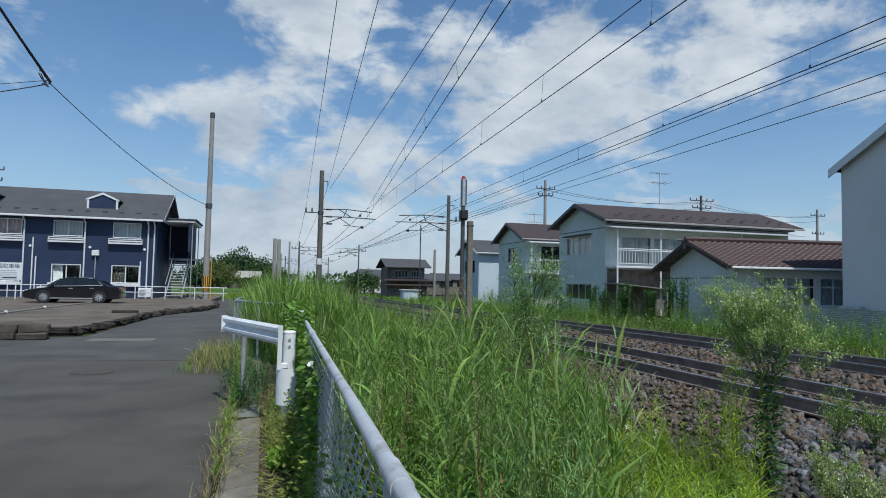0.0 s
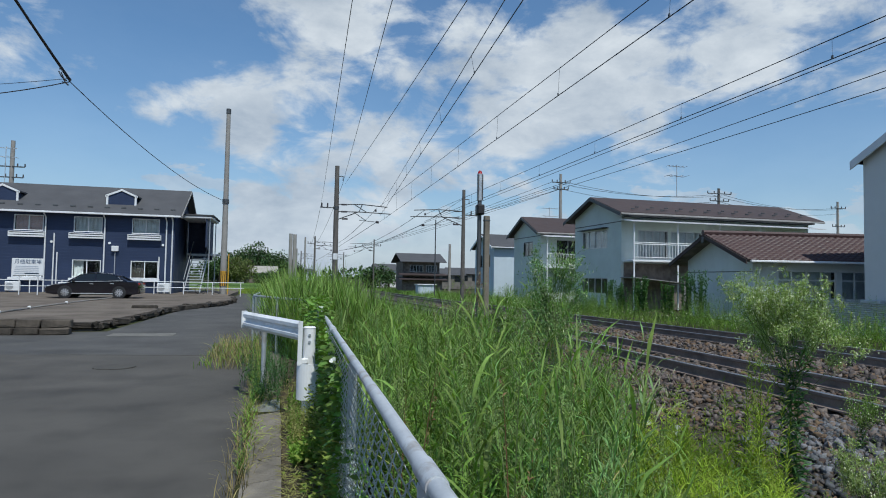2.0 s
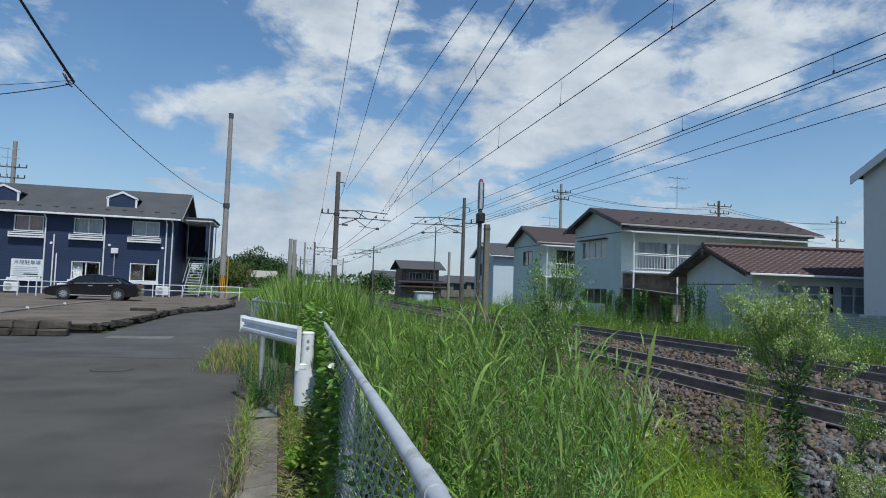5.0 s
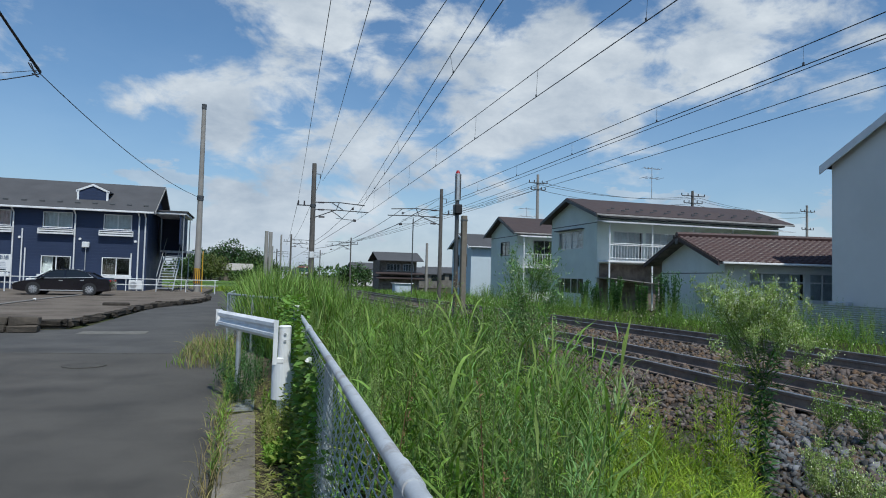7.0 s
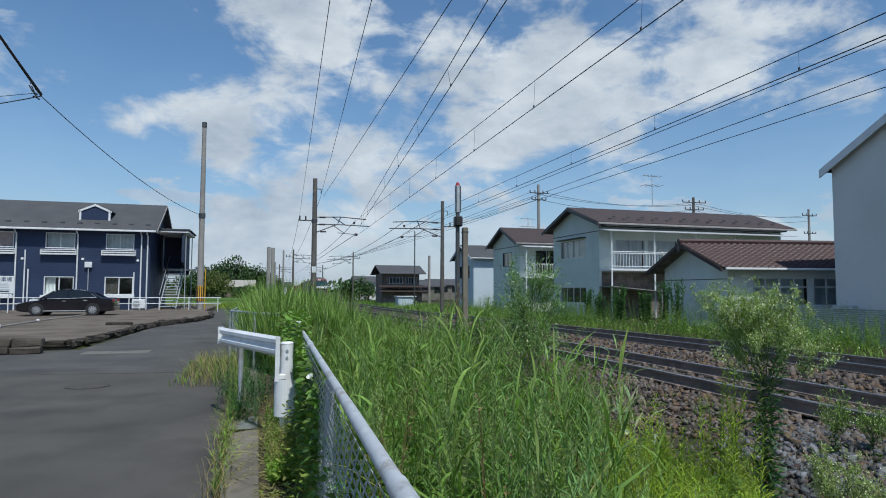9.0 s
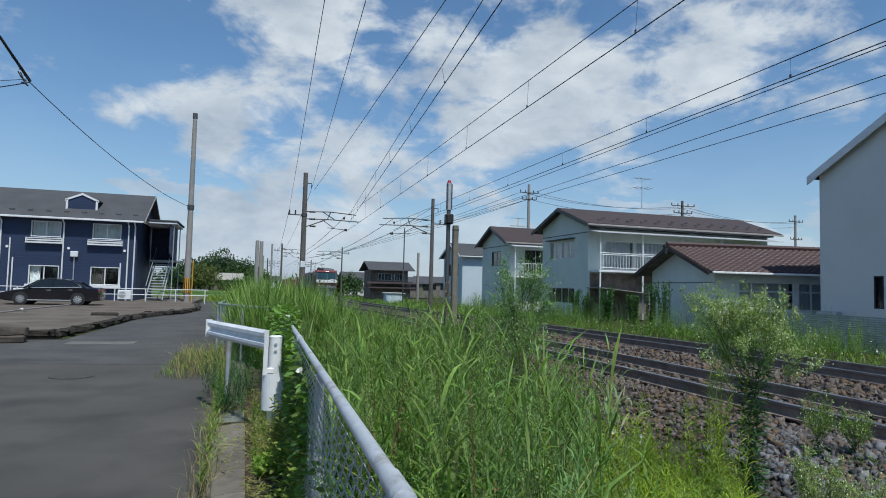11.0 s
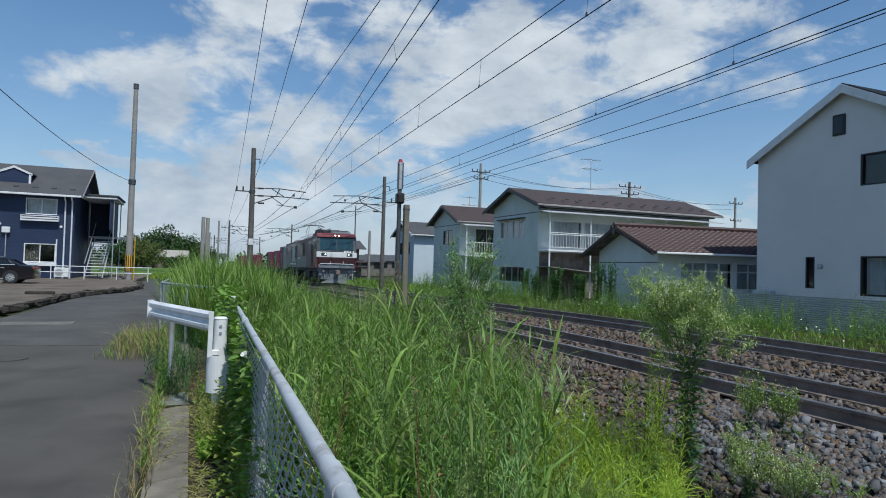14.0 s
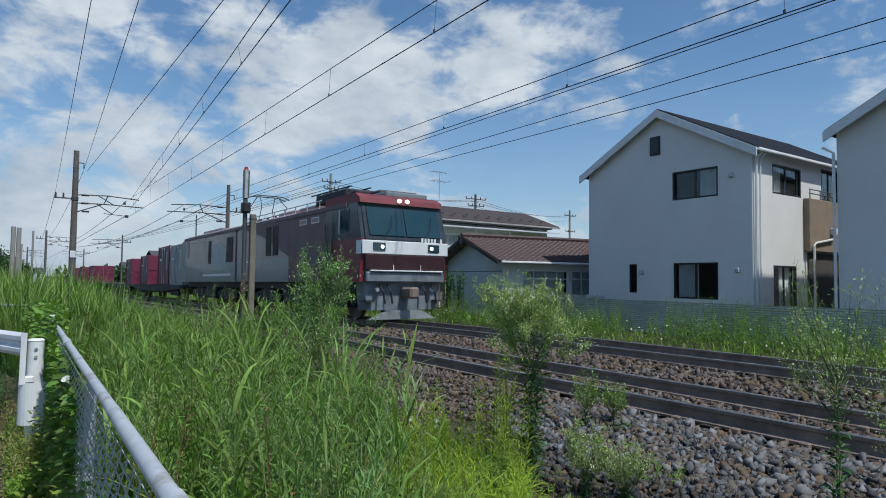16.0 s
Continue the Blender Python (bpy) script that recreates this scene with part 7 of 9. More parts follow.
def wagon():
    """Flat container wagon, 19 m long. Local: y runs back from its leading end."""
    w = thing("container_wagon", "dark flat container wagon on two bogies", "wagon", "container wagons")
    part("deck", Mesh().box((0, 9.5, 0.9), (2.5, 18.8, 0.16), 0.02), M_BOGIE, w)
    for s in (-1, 1):
        part("side_sill", Mesh().prism([(0.4, 0.98), (18.6, 0.98), (18.6, 0.78), (13, 0.55), (6, 0.55), (0.4, 0.78)], "x", s * 1.2, s * 1.28), M_BOGIE, w)
    for yb in (3.0, 16.0):
        b = part("bogie", Mesh().box((0, yb, 0.55), (1.8, 1.2, 0.3), 0.05), M_RUST, w)
        for s in (-1, 1):
            part("side_frame", Mesh().prism([(yb - 1.3, 0.55), (yb - 1.0, 0.35), (yb + 1.0, 0.35), (yb + 1.3, 0.55), (yb + 0.4, 0.75), (yb - 0.4, 0.75)], "x", s * 0.98, s * 1.08), M_BOGIE, b)
            for d in (-0.95, 0.95):
                part("wheel", Mesh().tube((s * 0.5, yb + d, 0.43), (s * 0.62, yb + d, 0.43), 0.43, n=20), M_RUST, b)
    part("coupler", Mesh().box((0, -0.25, 0.86), (0.3, 0.7, 0.3), 0.05), M_RUST, w)
    return w


def container(material, label, height, length=3.7):
    c = thing("freight_container", label, "container", "freight containers")
    part("body", Mesh().box((0, length / 2, height / 2), (2.42, length - 0.06, height), 0.03), material, c)
    for s in (-1, 1):
        for k in range(4):
            part("corner_post", Mesh().box((s * 1.2, 0.06 if k < 2 else length - 0.06, height / 2), (0.08, 0.1, height + 0.02)), material, c) if k % 2 == 0 else None
        part("door_seam", Mesh().box((s * 1.215, length / 2, height / 2), (0.012, 0.03, height * 0.92)), M_STEELDARK, c)
        for d in (-0.35, 0.35):
            part("lock_bar", Mesh().tube((s * 1.235, length / 2 + d, 0.1), (s * 1.235, length / 2 + d, height - 0.1), 0.018, n=6), M_GALV, c)
        part("mark", Mesh().box((s * 1.214, length * 0.78, height * 0.66), (0.01, 0.6, 0.12)), M_TRIM, c)
        part("mark", Mesh().box((s * 1.214, length * 0.2, height * 0.62), (0.01, 0.14, height * 0.45)), M_TRIM, c)
    for y in (0.02, length - 0.02):
        part("end_rib", Mesh().box((0, y, height * 0.5), (2.2, 0.04, 0.08)), material, c)
    return c


LOCO = locomotive()
LOCO.rotation_mode = "QUATERNION"
TRAIN = [(LOCO, 0.0, 0.0, 20.0)]
_w0 = wagon()
_red = container(M_CONTAINER, "maroon steel freight container on a flat wagon", 2.5)
_grey = container(M_CONTGREY, "pale grey steel freight container on a flat wagon", 2.45)
_short = container(M_CONTAINER, "lower maroon steel freight container on a flat wagon", 2.15)
_used = set()


def place(proto, offset, lift):
    if proto not in _used:
        _used.add(proto)
        ob = proto
    else:
        ob = copy_thing(proto, Matrix())
    TRAIN.append((ob, offset, lift, 18.0))


LOAD = ["gr.s.", "s....", "....s", "..s..", "s...."]
for k, row in enumerate(LOAD):
    o = 22.4 + k * 19.6
    place(_w0, o, 0.0)
    for j, kind in enumerate(row):
        if kind != ".":
            place({"g": _grey, "r": _red, "s": _short}[kind], o + 0.25 + j * 3.72, 0.985)


# ---------------------------------------------------------------- plants
RNG = np.random.default_rng(21)


def U(a, b, n):
    return RNG.uniform(a, b, n)


def blades(x, y, z, h, w, spread=0.35, bend=(0.3, 1.3), nseg=5):
    n = len(x)
    return strips(np.stack([x, y, z], -1), U(0, 6.283, n), np.abs(RNG.normal(0, spread, n)) * 0.6, h, w, U(bend[0], bend[1], n), nseg, U(0.9, 2.2, n))


def leafy(x, y, z, h, leaves, leaf_len, leaf_w, lean=0.12, low=0.1, droop=(0.2, 0.95), rise=(0.25, 0.85), top=0.35, segs=2):
    """Upright stems with narrow leaves all the way up. Returns stems and leaves."""
    n = len(x)
    az, tl = U(0, 6.283, n), np.abs(RNG.normal(0, lean, n))
    bd = U(0, 0.25, n)
    stem = strips(np.stack([x, y, z], -1), az, tl, h, np.full(n, 0.007) * (0.6 + h * 0.5), bd, 5, U(0, 3.14, n))
    s = np.repeat(np.linspace(low, 1.0, leaves)[None], n, 0) + U(-0.02, 0.02, (n, leaves))
    s = np.clip(s, 0.03, 1)
    th = tl[:, None] + bd[:, None] * s * 0.6
    hx = h[:, None] * s * np.sin(th)
    px, py, pz = x[:, None] + hx * np.cos(az)[:, None], y[:, None] + hx * np.sin(az)[:, None], z[:, None] + h[:, None] * s * np.cos(th)
    m = n * leaves
    base = np.stack([px, py, pz], -1).reshape(-1, 3)
    la = (np.arange(leaves)[None] * 2.4 + U(0, 6.28, (n, 1))).ravel() + U(-0.4, 0.4, m)
    size = (1 - (1 - top) * np.clip((s - 0.25) / 0.75, 0, 1)).ravel() * U(0.7, 1.25, m)
    lf = strips(base, la, U(rise[0], rise[1], m), leaf_len * size, leaf_w * size, U(droop[0], droop[1], m), segs, None, shape="leaf")
    return stem, lf


def stuff(name, geo, material, label, category="weeds", kind="stuff"):
    v, f = geo
    return tagged(new(name, soup(name, v, f, material)), label, category, kind=kind)


def az_height(x, y):
    """Weeds stand breast-high by the fence and thin out towards the ballast."""
    az = np.degrees(np.arctan2(x, y))
    return np.interp(az, [0, 12, 22, 28, 31, 33, 37, 45, 60], [1.02, 1.06, 1.16, 1.14, 0.75, 0.5, 0.46, 0.42, 0.38])


def bumpy(x, y, f, seed):
    """Slow noise over the plan, about -0.6 to 0.6."""
    return np.array([noise.noise(Vector((float(a) * f, float(b) * f, seed))) for a, b in zip(x, y)])


def weed_patch():
    """The thicket between fence and ballast: colonies of upright weeds, each of one kind, with dark gaps between."""
    def edge(y):
        return np.interp(y, [0, 1, 2, 3, 3.5, 5, 6, 8, 14], [0.7, 0.95, 1.75, 2.6, 2.95, 2.7, 2.7, 3.15, 4.0])

    def spots(n, x0=0.5, ymax=14.0, ymin=1.0, power=1.25):
        y = ymin + (ymax - ymin) * RNG.random(n) ** power
        x = x0 + (edge(y) - x0) * RNG.random(n) ** 1.05
        return x, y, ground_z(x, y)

    def tall(x, y):
        return az_height(x, y) * (1 + 0.35 * bumpy(x, y, 1.1, 9.0))

    def colonies(n, stems, radius, seed):
        """Stems in round drifts, tallest in the middle; three metres and more get more of them."""
        cx, cy, _ = spots(n, 0.55, power=1.35)
        hc = tall(cx, cy) * U(0.58, 1.2, n)
        k = stems
        a, r = U(0, 6.28, (n, k)), np.sqrt(RNG.random((n, k)))
        rad = U(0.6, 1.3, n)[:, None] * radius
        x = np.maximum(cx[:, None] + rad * r * np.cos(a), 0.5)
        y = np.maximum(cy[:, None] + 1.3 * rad * r * np.sin(a), 0.9)
        h = hc[:, None] * (1.05 - 0.38 * r ** 2) * U(0.8, 1.06, (n, k))
        x, y, h = x.ravel(), y.ravel(), h.ravel()
        return x, y, ground_z(x, y), h

    # goldenrod: stout stems ringed with lance-shaped leaves that stand out and nod
    x, y, z, h = colonies(66, 8, 0.2, 1)
    st, lf = leafy(x, y, z, h, 54, 0.12, 0.0175, lean=0.06, rise=(0.45, 1.05), droop=(0.2, 1.1), top=0.42, segs=3)
    stuff("weed_leaves", lf, M_LEAF, "lance-shaped green leaves of goldenrod on the verge")
    stuff("weed_stems", st, M_STALK, "green goldenrod stems on the verge")
    # younger, yellower goldenrod
    x, y, z, h = colonies(44, 8, 0.17, 3)
    st, lf = leafy(x, y, z, h * 0.95, 58, 0.095, 0.015, lean=0.06, rise=(0.4, 1.0), droop=(0.1, 0.9), top=0.5)
    stuff("weed_leaves", lf, M_LEAF2, "yellow-green goldenrod leaves on the verge")
    stuff("weed_stems", st, M_STALK, "thin green goldenrod stems on the verge")
    # blue-green plumes with fine upward leaves
    x, y, z, h = colonies(30, 7, 0.17, 1)
    st, lf = leafy(x, y, z, h, 84, 0.10, 0.009, lean=0.08, rise=(0.25, 0.75), droop=(0.1, 0.8), top=0.65)
    stuff("weed_leaves", lf, M_BLUEWEED, "fine blue-green leaves of tall upright weeds")
    stuff("weed_stems", st, M_STALK, "thin green weed stems on the verge")
    # horseweed: leafy below, a loose cone of thin twigs and tiny buds above
    x, y, z, h = colonies(58, 5, 0.22, 4)
    h = h * 1.06
    st, lf = leafy(x, y, z, h, 44, 0.10, 0.014, lean=0.03, rise=(0.35, 0.95), droop=(0.2, 1.0), top=0.2)
    stuff("weed_leaves", merge([st, lf]), M_LEAF, "stems and leaves below the seed heads")
    rep = 20
    X, Y, Z, H = (np.repeat(a, rep) for a in (x, y, z, h))
    m = len(X)
    t = U(0.52, 1.0, m)
    az, tilt = U(0, 6.28, m), U(0.3, 0.75, m)
    ln = (0.06 + 0.22 * (1.0 - t)) * U(0.7, 1.3, m) + 0.02
    base = np.stack([X, Y, Z + H * t * 0.98], -1)
    stuff("seed_twigs", strips(base, az, tilt, ln, np.full(m, 0.0032), U(-0.3, 0.1, m), 2, U(0, 3, m)), M_STALK, "thin forked twigs of the horseweed heads")
    per = 11
    s = U(0.25, 1.05, (m, per))
    p = base[:, None] + (ln[:, None] * s)[..., None] * np.stack([np.sin(tilt) * np.cos(az), np.sin(tilt) * np.sin(az), np.cos(tilt)], -1)[:, None]
    p = p.reshape(-1, 3) + RNG.normal(0, 0.008, (m * per, 3))
    c = len(p)
    stuff("seed_heads", strips(p, U(0, 6.28, c), U(0, 1.2, c), U(0.007, 0.015, c), U(0.005, 0.009, c), U(-0.5, 0.5, c), 2, shape="leaf"), M_SEED, "fine pale green buds of the horseweed heads")
    # reeds: erect stems, long broad leaves on two sides that arch over at the tip
    x, y, z, h = colonies(46, 5, 0.2, 5)
    h = h * 1.05
    rep = 8
    X, Y, Z, H = (np.repeat(a, rep) for a in (x, y, z, h))
    up = np.tile(np.linspace(0.15, 0.8, rep), len(x))
    m = len(X)
    side = np.repeat(U(0, 6.28, len(x)), rep) + np.tile(np.arange(rep) % 2 * 3.14, len(x)) + U(-0.5, 0.5, m)
    geo = strips(np.stack([X, Y, Z + up * H], -1), side, U(0.12, 0.5, m), U(0.3, 0.52, m), U(0.016, 0.033, m), U(0.2, 1.5, m), 6)
    stuff("reed_leaves", geo, M_REED, "long broad arching reed leaves on the verge", "reeds")
    st = strips(np.stack([x, y, z], -1), U(0, 6.28, len(x)), U(0, 0.08, len(x)), h * 0.95, np.full(len(x), 0.010), U(0, 0.15, len(x)), 4, U(0, 3, len(x)))
    stuff("reed_stems", st, M_REED, "green reed stems on the verge", "reeds")
    # broad-leaved undergrowth that fills the foot of the thicket
    x, y, z = spots(1700, 0.5)
    st, lf = leafy(x, y, z, U(0.2, 0.72, len(x)) * np.clip(az_height(x, y), 0.3, 1), 15, 0.085, 0.03, lean=0.2, rise=(0.5, 1.2), droop=(0.2, 1.2), top=0.7)
    stuff("undergrowth", merge([st, lf]), M_LEAF, "broad green leaves below the weeds")
    # a few grass tufts
    x, y, z, h = colonies(16, 14, 0.1, 6)
    stuff("tall_grass", blades(x, y, z, h * U(0.5, 0.9, len(x)), U(0.005, 0.010, len(x)), 0.35, (0.6, 2.2), 6), M_YOUNG, "green arching grass tufts in the thicket", "grass")
    # low yellow-green patch beside the ballast
    n = 9000
    y = U(2.1, 5.6, n)
    x = U(1.8, 3.2, n)
    keep = (bumpy(x, y, 1.7, 40.0) > -0.22) & (x < edge(y) + 0.1)
    x, y = x[keep], y[keep]
    n = len(x)
    stuff("young_grass", blades(x, y, ground_z(x, y), U(0.25, 0.58, n) * (1 + 0.6 * bumpy(x, y, 1.2, 44.0)), U(0.007, 0.014, n), 0.4, (0.8, 2.4), 6), M_YOUNG, "fresh yellow-green grass beside the ballast", "grass")
    n = 460
    y = U(2.3, 4.7, n)
    x = np.minimum(U(1.7, 3.12, n), 0.88 * y)
    st, lf = leafy(x, y, ground_z(x, y), U(0.34, 0.62, n) * (1 + 0.6 * bumpy(x, y, 1.2, 47.0)), 44, 0.09, 0.011, lean=0.08, rise=(0.35, 0.9))
    stuff("weed_leaves", lf, M_YOUNG, "fresh yellow-green weed leaves beside the ballast")
    stuff("weed_stems", st, M_YOUNG, "fresh yellow-green weed stems beside the ballast")
    # the verge behind
    n = 3200
    y, x = U(-5.0, 1.6, n), U(0.5, 3.2, n)
    stuff("verge_grass", blades(x, y, ground_z(x, y), U(0.15, 0.55, n), U(0.006, 0.014, n), 0.4, (0.3, 1.5), 4), M_LEAF, "tall green grass along the fence", "grass")
    # dead stalks and dry blades
    x, y, z = spots(90)
    st, lf = leafy(x, y, z, tall(x, y) * U(0.8, 1.1, 90), 60, 0.025, 0.007, lean=0.05, top=0.8)
    stuff("dead_stalks", merge([st, lf]), M_BROWNSTALK, "brown dead stalks among the weeds")
    n = 240
    x, y, z = spots(n)
    stuff("dry_blades", blades(x, y, z, tall(x, y) * U(0.4, 1.05, n), U(0.006, 0.013, n), 0.3), M_DRY, "dry straw-coloured blades among the weeds", "grass")
    # straggling weeds and litter on the bare soil before the ballast
    n = 620
    y = 2.8 + 7 * RNG.random(n)
    x = edge(y) + np.abs(RNG.normal(0.1, 0.7, n))
    keep = bumpy(x, y, 1.6, 60.0) > -0.05
    x, y = x[keep], y[keep]
    n = len(x)
    st, lf = leafy(x, y, ground_z(x, y) + 0.02, U(0.05, 0.28, n), 16, 0.05, 0.009, lean=0.3)
    stuff("low_weeds", merge([st, lf]), M_LEAF2, "small straggling weeds on the brown soil")
    n = 1300
    y = 2.2 + 7 * RNG.random(n)
    x = edge(y) + U(-0.1, 1.0, n)
    stuff("soil_litter", strips(np.stack([x, y, ground_z(x, y) + 0.05], -1), U(0, 6.28, n), U(1.1, 1.55, n), U(0.04, 0.16, n), U(0.004, 0.012, n), U(-0.1, 0.2, n), 2), M_DRYBROWN, "dead brown stalks littering the soil", "litter")


M_DRYBROWN = mat("dead_litter", (0.20, 0.15, 0.085), 0.9, var=0.25, bump=0, island=0.4, spec=0.15)


def umbel(name, label, x, y, z, h, fork, r, n, leaf, material, trunk_leaves=70, trunk_len=0.1):
    """A tall weed: one stem set with willow leaves, forking into a loose flat head of fine twigs, leaves and buds."""
    p = thing(name, label, "plant", "", pose(x, y, z))

    def stuffed(nm, geo, m, lab=""):
        o = new(nm, soup(nm, *geo, m))
        o.parent = p
        o["kind"] = "stuff"
        if lab:
            o["label"] = lab
    ns = 5
    st, lf = leafy(RNG.normal(0, 0.015, ns), RNG.normal(0, 0.015, ns), np.zeros(ns), np.full(ns, fork * 1.2), trunk_leaves, trunk_len, 0.019, 0.03, 0.02, droop=(0.4, 1.5), rise=(0.5, 1.1), top=0.7)
    stuffed("stem", merge([st, strips(np.array([[0.0, 0, 0]]), np.array([0.3]), np.array([0.0]), np.array([fork * 1.3]), np.array([0.016]), np.array([0.02]), 6, np.array([0.6]))]), M_STALK)
    stuffed("stem_leaf", lf, M_DARKWEED, "dark green willow-like leaves")
    nb = 44
    az = U(0, 6.28, nb)
    z0 = U(fork * 0.75, fork * 1.2, nb)
    tilt = U(0.3, 1.0, nb)
    ln = np.minimum(r / np.sin(tilt + 0.02), (h - z0) / np.cos(tilt)) * U(0.75, 1.05, nb)
    base = np.stack([RNG.normal(0, 0.01, nb), RNG.normal(0, 0.01, nb), z0], -1)
    tw = strips(base, az, tilt, ln, np.full(nb, 0.007), np.full(nb, -0.2), 5, U(0, 3, nb))
    # finer twigs off the outer half of each branch
    k = 9
    s = U(0.45, 1.0, (nb, k))
    th = tilt[:, None] - 0.08
    q = base[:, None] + (ln[:, None] * s)[..., None] * np.stack([np.sin(th) * np.cos(az)[:, None] + 0 * s, np.sin(th) * np.sin(az)[:, None] + 0 * s, np.cos(th) + 0 * s], -1)
    q = q.reshape(-1, 3)
    m = len(q)
    a2, t2, l2 = U(0, 6.28, m), U(0.1, 1.2, m), U(0.05, 0.15, m) * (h / 1.5)
    tw2 = strips(q, a2, t2, l2, np.full(m, 0.0035), np.zeros(m), 2, U(0, 3, m))
    stuffed("twig", merge([tw, tw2]), M_STALK)
    per = max(3, n // m)
    s = RNG.random((m, per))
    pts = q[:, None] + (l2[:, None] * s)[..., None] * np.stack([np.sin(t2) * np.cos(a2), np.sin(t2) * np.sin(a2), np.cos(t2)], -1)[:, None]
    pts = pts.reshape(-1, 3) + RNG.normal(0, 0.012, (m * per, 3))
    c = len(pts)
    stuffed("crown_leaf", strips(pts, U(0, 6.28, c), U(0.1, 1.3, c), U(0.5, 1.2, c) * leaf, U(0.18, 0.3, c) * leaf, U(0, 0.9, c), 2, shape="leaf"), material, "fine pale green leaves")
    f = pts[RNG.choice(c, c // 5, replace=False)] + RNG.normal(0, 0.01, (c // 5, 3))
    nf = len(f)
    stuffed("flower_head", strips(f, U(0, 6.28, nf), U(0, 1.0, nf), U(0.008, 0.016, nf), U(0.007, 0.012, nf), U(-.4, .4, nf), 2, shape="leaf"), M_FLOWER, "tiny cream-white buds")
    return p


def reed_bank():
    """Dense reeds past the end of the fence, and lower growth on along the line."""
    n = 5200
    y = U(11.5, 22, n)
    x = np.where(RNG.random(n) < 0.75, U(-0.3, 2.0, n), U(1.5, 3.6, n))
    x = np.maximum(x, np.interp(y, [11.5, 14, 16], [0.35, -0.35, -0.35]))
    h = np.interp(x, [-0.5, 0.2, 1.2, 2.2, 3.6], [1.5, 1.95, 1.8, 1.25, 0.9]) * U(0.65, 1.08, n)
    stuff("reed_bank", blades(x, y, ground_z(x, y), h, U(0.014, 0.032, n), 0.2, (0.1, 0.9), 5), M_REED, "dense head-high green reeds beside the fence", "reeds")
    n = 1500
    y = U(12, 21, n)
    x = U(-0.3, 3.4, n)
    x = np.maximum(x, np.interp(y, [11.5, 14, 16], [0.35, -0.35, -0.35]))
    st, lf = leafy(x, y, ground_z(x, y), np.interp(x, [-0.5, 0.3, 1.4, 3.4], [1.0, 1.35, 1.15, 0.75]) * U(0.6, 1.05, n), 24, 0.13, 0.02)
    stuff("weed_leaves", lf, M_LEAF, "green weed leaves among the reeds")
    n = 7000
    y = 20 + 60 * RNG.random(n) ** 1.4
    x = U(-0.8, 4.0, n) + track_dx(y) * 0.6
    h = np.interp(x, [-0.8, 1.0, 2.6, 4], [1.4, 1.3, 0.8, 0.5]) * U(0.6, 1.05, n)
    stuff("trackside_grass", blades(x, y, ground_z(x, y), h, U(0.025, 0.06, n), 0.3, (0.2, 1.0), 4), M_LEAF, "tall green grass along the railway", "grass")
    # the far side of the line
    n = 9000
    y = 1.5 + 60 * RNG.random(n) ** 1.35
    x = U(12.6, 16.9, n)
    hh = np.interp(x, [12.4, 13.6, 16.9], [0.1, 0.24, 0.42]) * U(0.4, 1.2, n) * (1 + 0.9 * bumpy(x, y, 0.7, 70.0))
    stuff("trackside_grass", blades(x, y, ground_z(x, y), hh, U(0.012, 0.028, n), 0.45, (0.3, 1.3), 4), M_LEAF2, "bright green grass before the corrugated fence", "grass")
    n = 2000
    y = 2.0 + 45 * RNG.random(n) ** 1.2
    x = U(14.3, 16.8, n)
    clump = np.array([noise.noise(Vector((float(b) * 0.45, 3.0, 0.0))) for b in y])
    keep = clump > -0.12
    x, y = x[keep], y[keep]
    st, lf = leafy(x, y, ground_z(x, y), U(0.5, 1.45, len(x)), 26, 0.15, 0.022)
    stuff("weed_leaves", lf, M_LEAF, "tall green weeds before the corrugated fence")
    stuff("weed_stems", st, M_STALK, "weed stems before the corrugated fence")
    n = 500
    y = U(2, 40, n)
    x = U(13.4, 16.5, n)
    b = strips(np.stack([x, y, ground_z(x, y) + U(0.15, 0.6, n)], -1), U(0, 6.28, n), U(0, 1.5, n), U(0.03, 0.06, n), U(0.03, 0.06, n), U(-.5, .5, n), 2, shape="leaf")
    stuff("wild_flowers", b, M_FLOWER, "small pale wild flowers across the line", "flowers")
    n = 6000
    y = 40 + 60 * RNG.random(n)
    x = U(12.7, 19.5, n) + track_dx(y)
    stuff("trackside_grass", blades(x, y, ground_z(x, y), U(0.2, 0.8, n), U(0.03, 0.07, n), 0.45, (0.3, 1.3), 3), M_LEAF, "green grass past the houses", "grass")


M_YELLOWING = mat("yellowing_leaf", (0.27, 0.28, 0.06), 0.7, var=0.3, scale=4.0, bump=0, island=0.4, transl=0.3, c2=(0.20, 0.27, 0.05), spec=0.3)
M_STRAW = mat("straw", (0.40, 0.31, 0.17), 0.85, var=0.3, scale=3.0, bump=0, island=0.35, transl=0.2, c2=(0.33, 0.29, 0.12), spec=0.2)


